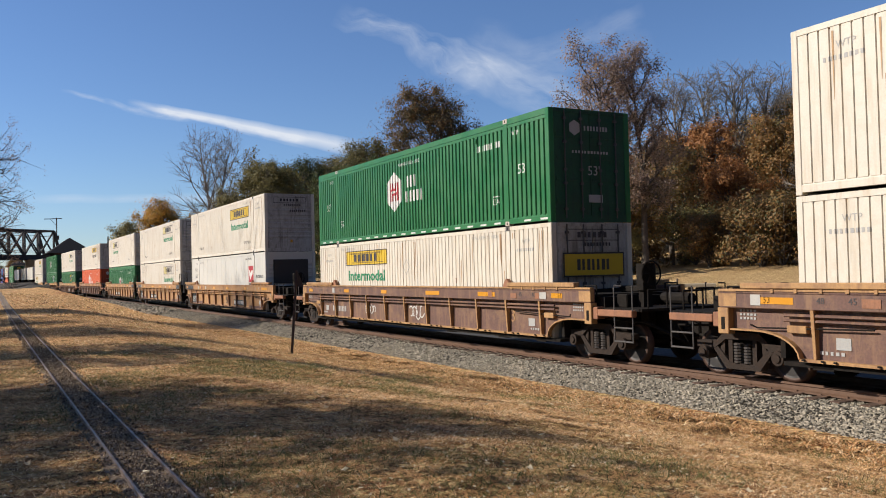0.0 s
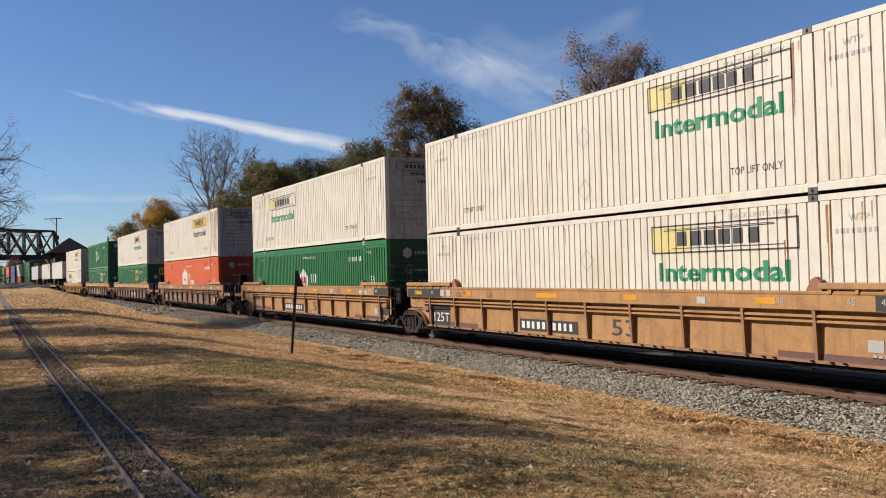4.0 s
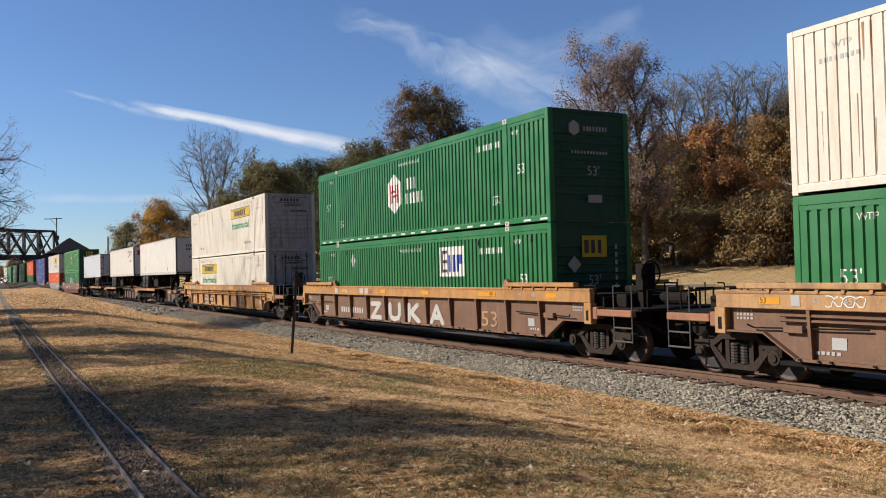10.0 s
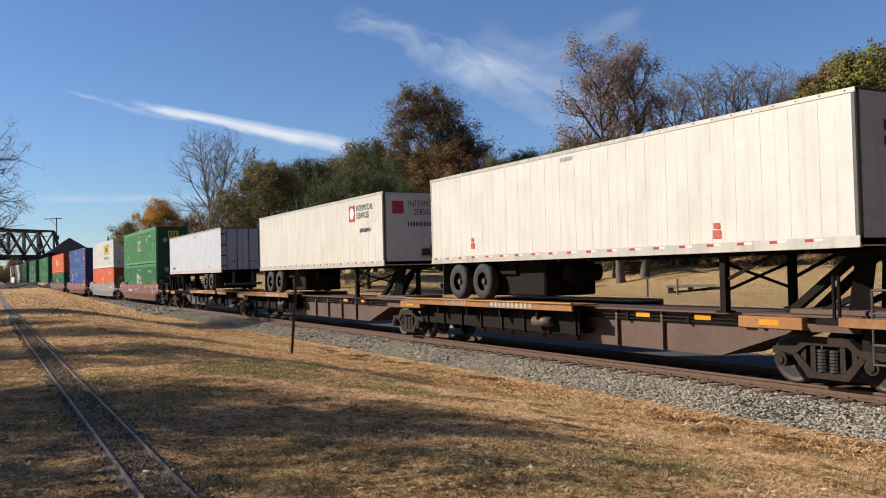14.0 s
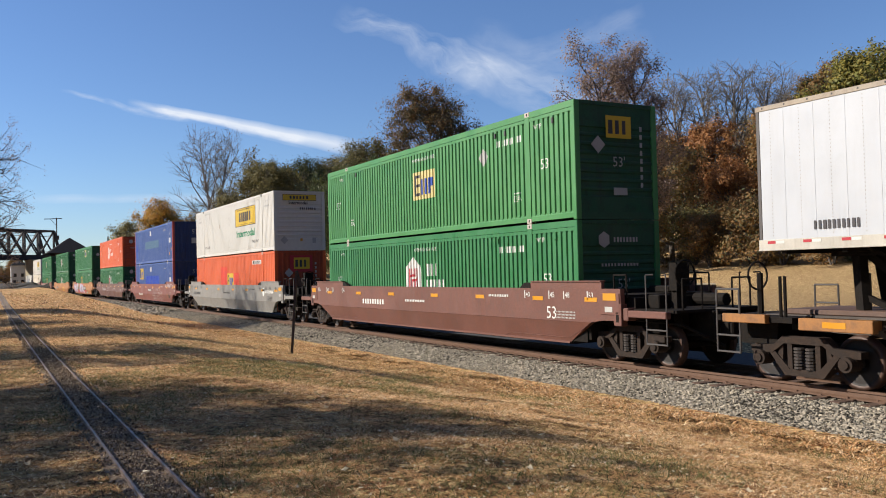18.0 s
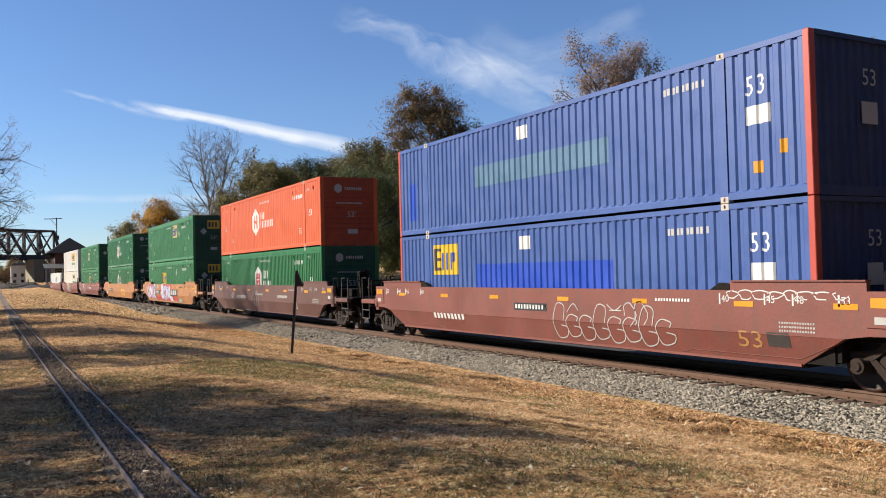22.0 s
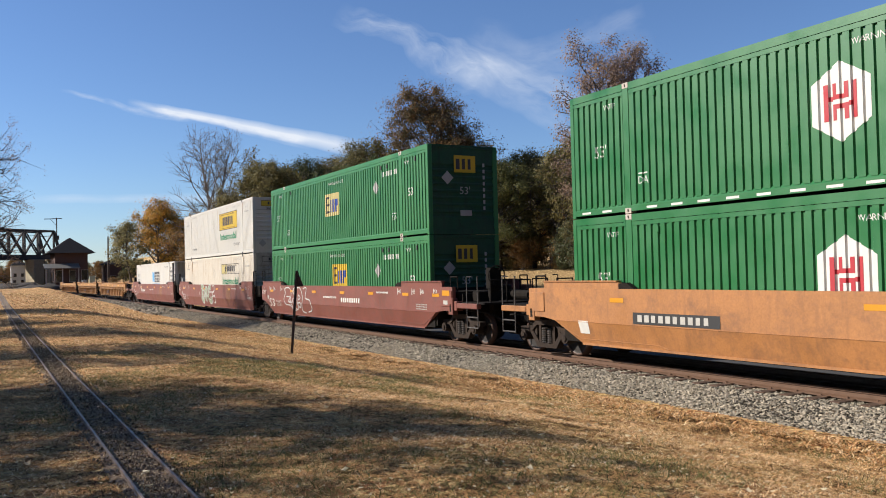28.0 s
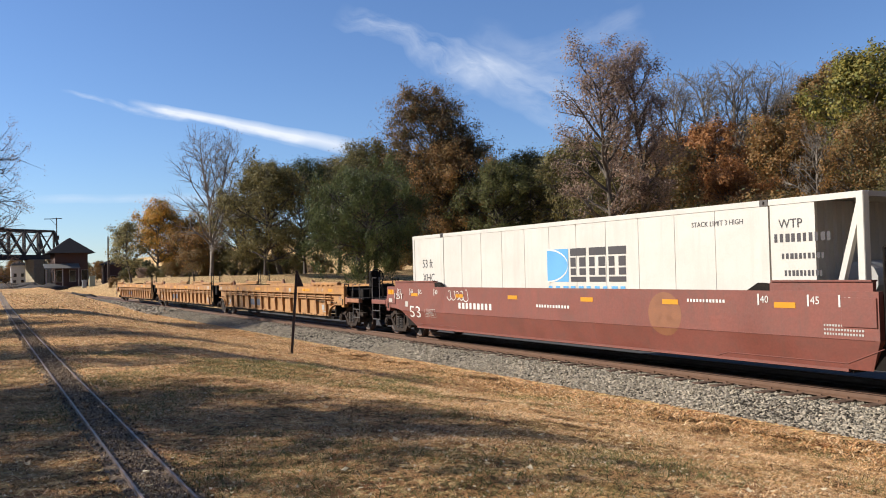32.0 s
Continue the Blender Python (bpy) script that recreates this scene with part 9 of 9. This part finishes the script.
def utility_pole(x, y, top, label, arm=3.2):
    g = float(ground_z(x, y))
    root = empty("utility_pole", pose(x, y, g), label, "utility pole")
    bm = bmesh.new()
    tube(bm, (0, 0, -0.5), (0.5 if arm else 0, 0, top - g), 0.2, 0.13, n=8)
    part("pole", bm, DARK_BARK, root)
    if arm:
        bm = bmesh.new()
        beam(bm, (0.4, -arm, top - g - 0.4), (0.4, arm * 0.45, top - g - 0.2), 0.16, 0.2)
        part("crossarm", bm, DARK_BARK, root)
        bm = bmesh.new()
        beam(bm, (0.4, -arm * 0.5, top - g - 0.4), (0.4, 0, top - g - 2.2), 0.1, 0.1)
        part("brace", bm, DARK_BARK, root)
        bm = bmesh.new()
        tube(bm, (0.3, 0.35, top - g - 6.2), (0.3, 0.35, top - g - 5.0), 0.3, n=10)
        part("transformer", bm, STEEL, root)
    return root


utility_pole(-262, 20.6, 19.6, "leaning dark wooden utility pole with crossarm")
utility_pole(-178, 23.2, 10.4, "thin dark wooden pole", 0)
M_CAB = paint("pale_green_cabinet", (0.42, 0.45, 0.33), 0.5, var=0.1, streaks=0.3)
M_CAB2 = paint("grey_cabinet", (0.4, 0.42, 0.42), 0.5, var=0.1)
for px, d, w, h, mt, lab in ((162, 196, 0.55, 2.2, M_CAB, "pale green signal cabinet beside the line"), (148, 192, 0.4, 1.5, M_CAB2, "small grey signal cabinet beside the line")):
    x, y = spot(px, d)
    g = float(ground_z(x, y))
    root = empty("signal_cabinet", pose(x, y, g), lab, "cabinet")
    part("body", boxes((-0.4, 0.4, -w, w, 0.1, h), bevel=0.03), mt, root)
    part("lid", boxes((-0.46, 0.46, -w - 0.06, w + 0.06, h, h + 0.08), bevel=0.02), mt, root)
    part("plinth", boxes((-0.45, 0.45, -w - 0.05, w + 0.05, -0.4, 0.1)), CONC, root)

# ---- low heaps of dark soil and cinders beside the far track ----
M_SOIL = paint("dark_soil", (0.05, 0.04, 0.032), 0.95, var=0.4, scale=1.5, bump=0.8, bump_scale=8, dirt=0.6, dirt_color=(0.2, 0.15, 0.1))
rng2 = np.random.default_rng(9)
for px, d, r, h in ((8, 175, 5.0, 0.8), (38, 168, 5.5, 0.9), (70, 160, 4.0, 0.7), (112, 136, 3.2, 0.55), (132, 122, 2.6, 0.4)):
    x, y = spot(px, d)
    bm = bmesh.new()
    rings = []
    for k, (rr, zz) in enumerate(((1.0, -0.3), (0.85, 0.25), (0.6, 0.65), (0.32, 0.92))):
        rings.append([bm.verts.new((math.cos(a) * r * rr * 0.7 * (1 + 0.15 * rng2.normal()), math.sin(a) * r * rr * (1 + 0.15 * rng2.normal()), h * zz * (1 + 0.25 * rng2.normal()))) for a in np.linspace(0, 2 * math.pi, 18, endpoint=False)])
    for k in range(3):
        for i in range(18):
            j = (i + 1) % 18
            bm.faces.new((rings[k][i], rings[k][j], rings[k + 1][j], rings[k + 1][i]))
    bm.faces.new(rings[3])
    thing("soil_heap", bm, M_SOIL, "low heap of dark soil beside the line", "soil heap", pose(x, y, float(ground_z(x, y))), "soil heaps by the line", smooth=True)

# ---- sign post in the grass ----
x, y = SIGN_AT = (-21.8, 7.35)
g = float(ground_z(x, y))
sign = empty("sign_post", pose(x, y, g), "thin rusty leaning post with a sign plate edge-on", "post")
M_POST = paint("rusty_dark_steel", (0.05, 0.03, 0.028), 0.7, var=0.3, scale=6)
tip = Vector((0.16, 0.29, 0)) * 0.6 + Vector((0, 0, 2.2))
bm = bmesh.new()
beam(bm, (0, 0, -0.3), tip, 0.075, 0.06)
part("post", bm, M_POST, sign)
bm = bmesh.new()
d = Vector((0.48, 0.87, 0))
v = [bm.verts.new(tip + p) for p in (Vector((0, 0, 0.03)), d * 0.02, d * 0.17 + Vector((0, 0, -0.42)), d * -0.06 + Vector((0, 0, -0.42)))]
w = [bm.verts.new(q.co + Vector((-0.02, 0.012, 0))) for q in v]
bm.faces.new(v), bm.faces.new(w[::-1])
for i in range(4):
    bm.faces.new((v[i], w[i], w[(i + 1) % 4], v[(i + 1) % 4]))
bmesh.ops.recalc_face_normals(bm, faces=bm.faces[:])
part("sign_plate", bm, M_POST, sign)

# ---- things in the field beyond the line ----
M_LOG = paint("weathered_timber", (0.22, 0.17, 0.12), 0.9, var=0.3, scale=3)
for px, d, h in ((1143, 62, 1.3), (1196, 66, 1.2), (892, 60, 1.3)):
    x, y = spot(px, d)
    thing("fence_post", tube(bmesh.new(), (0, 0, -0.3), (0.05, 0, h), 0.09, 0.08), M_LOG, "short weathered wooden post in the field", "post", pose(x, y, float(ground_z(x, y))))
x, y = spot(1220, 70)
slab = empty("low_platform", pose(x, y, float(ground_z(x, y)), 0, 0, 45), "low pale concrete platform lying in the field", "platform")
part("slab", boxes((-1.9, 1.9, -0.8, 0.8, 0.32, 0.58), bevel=0.03), CONC, slab)
for dx in (-1.5, 0.0, 1.5):
    part("support", boxes((dx - 0.2, dx + 0.2, -0.6, 0.6, -0.2, 0.32)), DARK_BARK, slab)


def motions():
    """The train rolls past: every car and its load follow the line, every wheelset turns."""
    for ob, S, z in MOVERS:
        rows = []
        for t in range(33):
            s = run_at(S, t)
            a, b = float(track_y(s - 8)), float(track_y(s + 8))
            rows.append((t, pose(s, (a + b) / 2, z, 0, 0, math.degrees(math.atan2(b - a, 16)))))
        walk(ob, rows)
    first = {}
    for wheel, dx in WHEELS:
        if dx in first:
            wheel.rotation_mode = "QUATERNION"
            wheel.animation_data_create()
            wheel.animation_data.action = first[dx].animation_data.action
            wheel.animation_data.action_slot = first[dx].animation_data.action_slot
        else:
            walk(wheel, [(k / FPS, pose(dx, 0, AXLE_Z, 0, math.degrees(run_at(0, k / FPS) / WHEEL_R) % 360, 0)) for k in range(32 * FPS + 1)])
            first[dx] = wheel


motions()
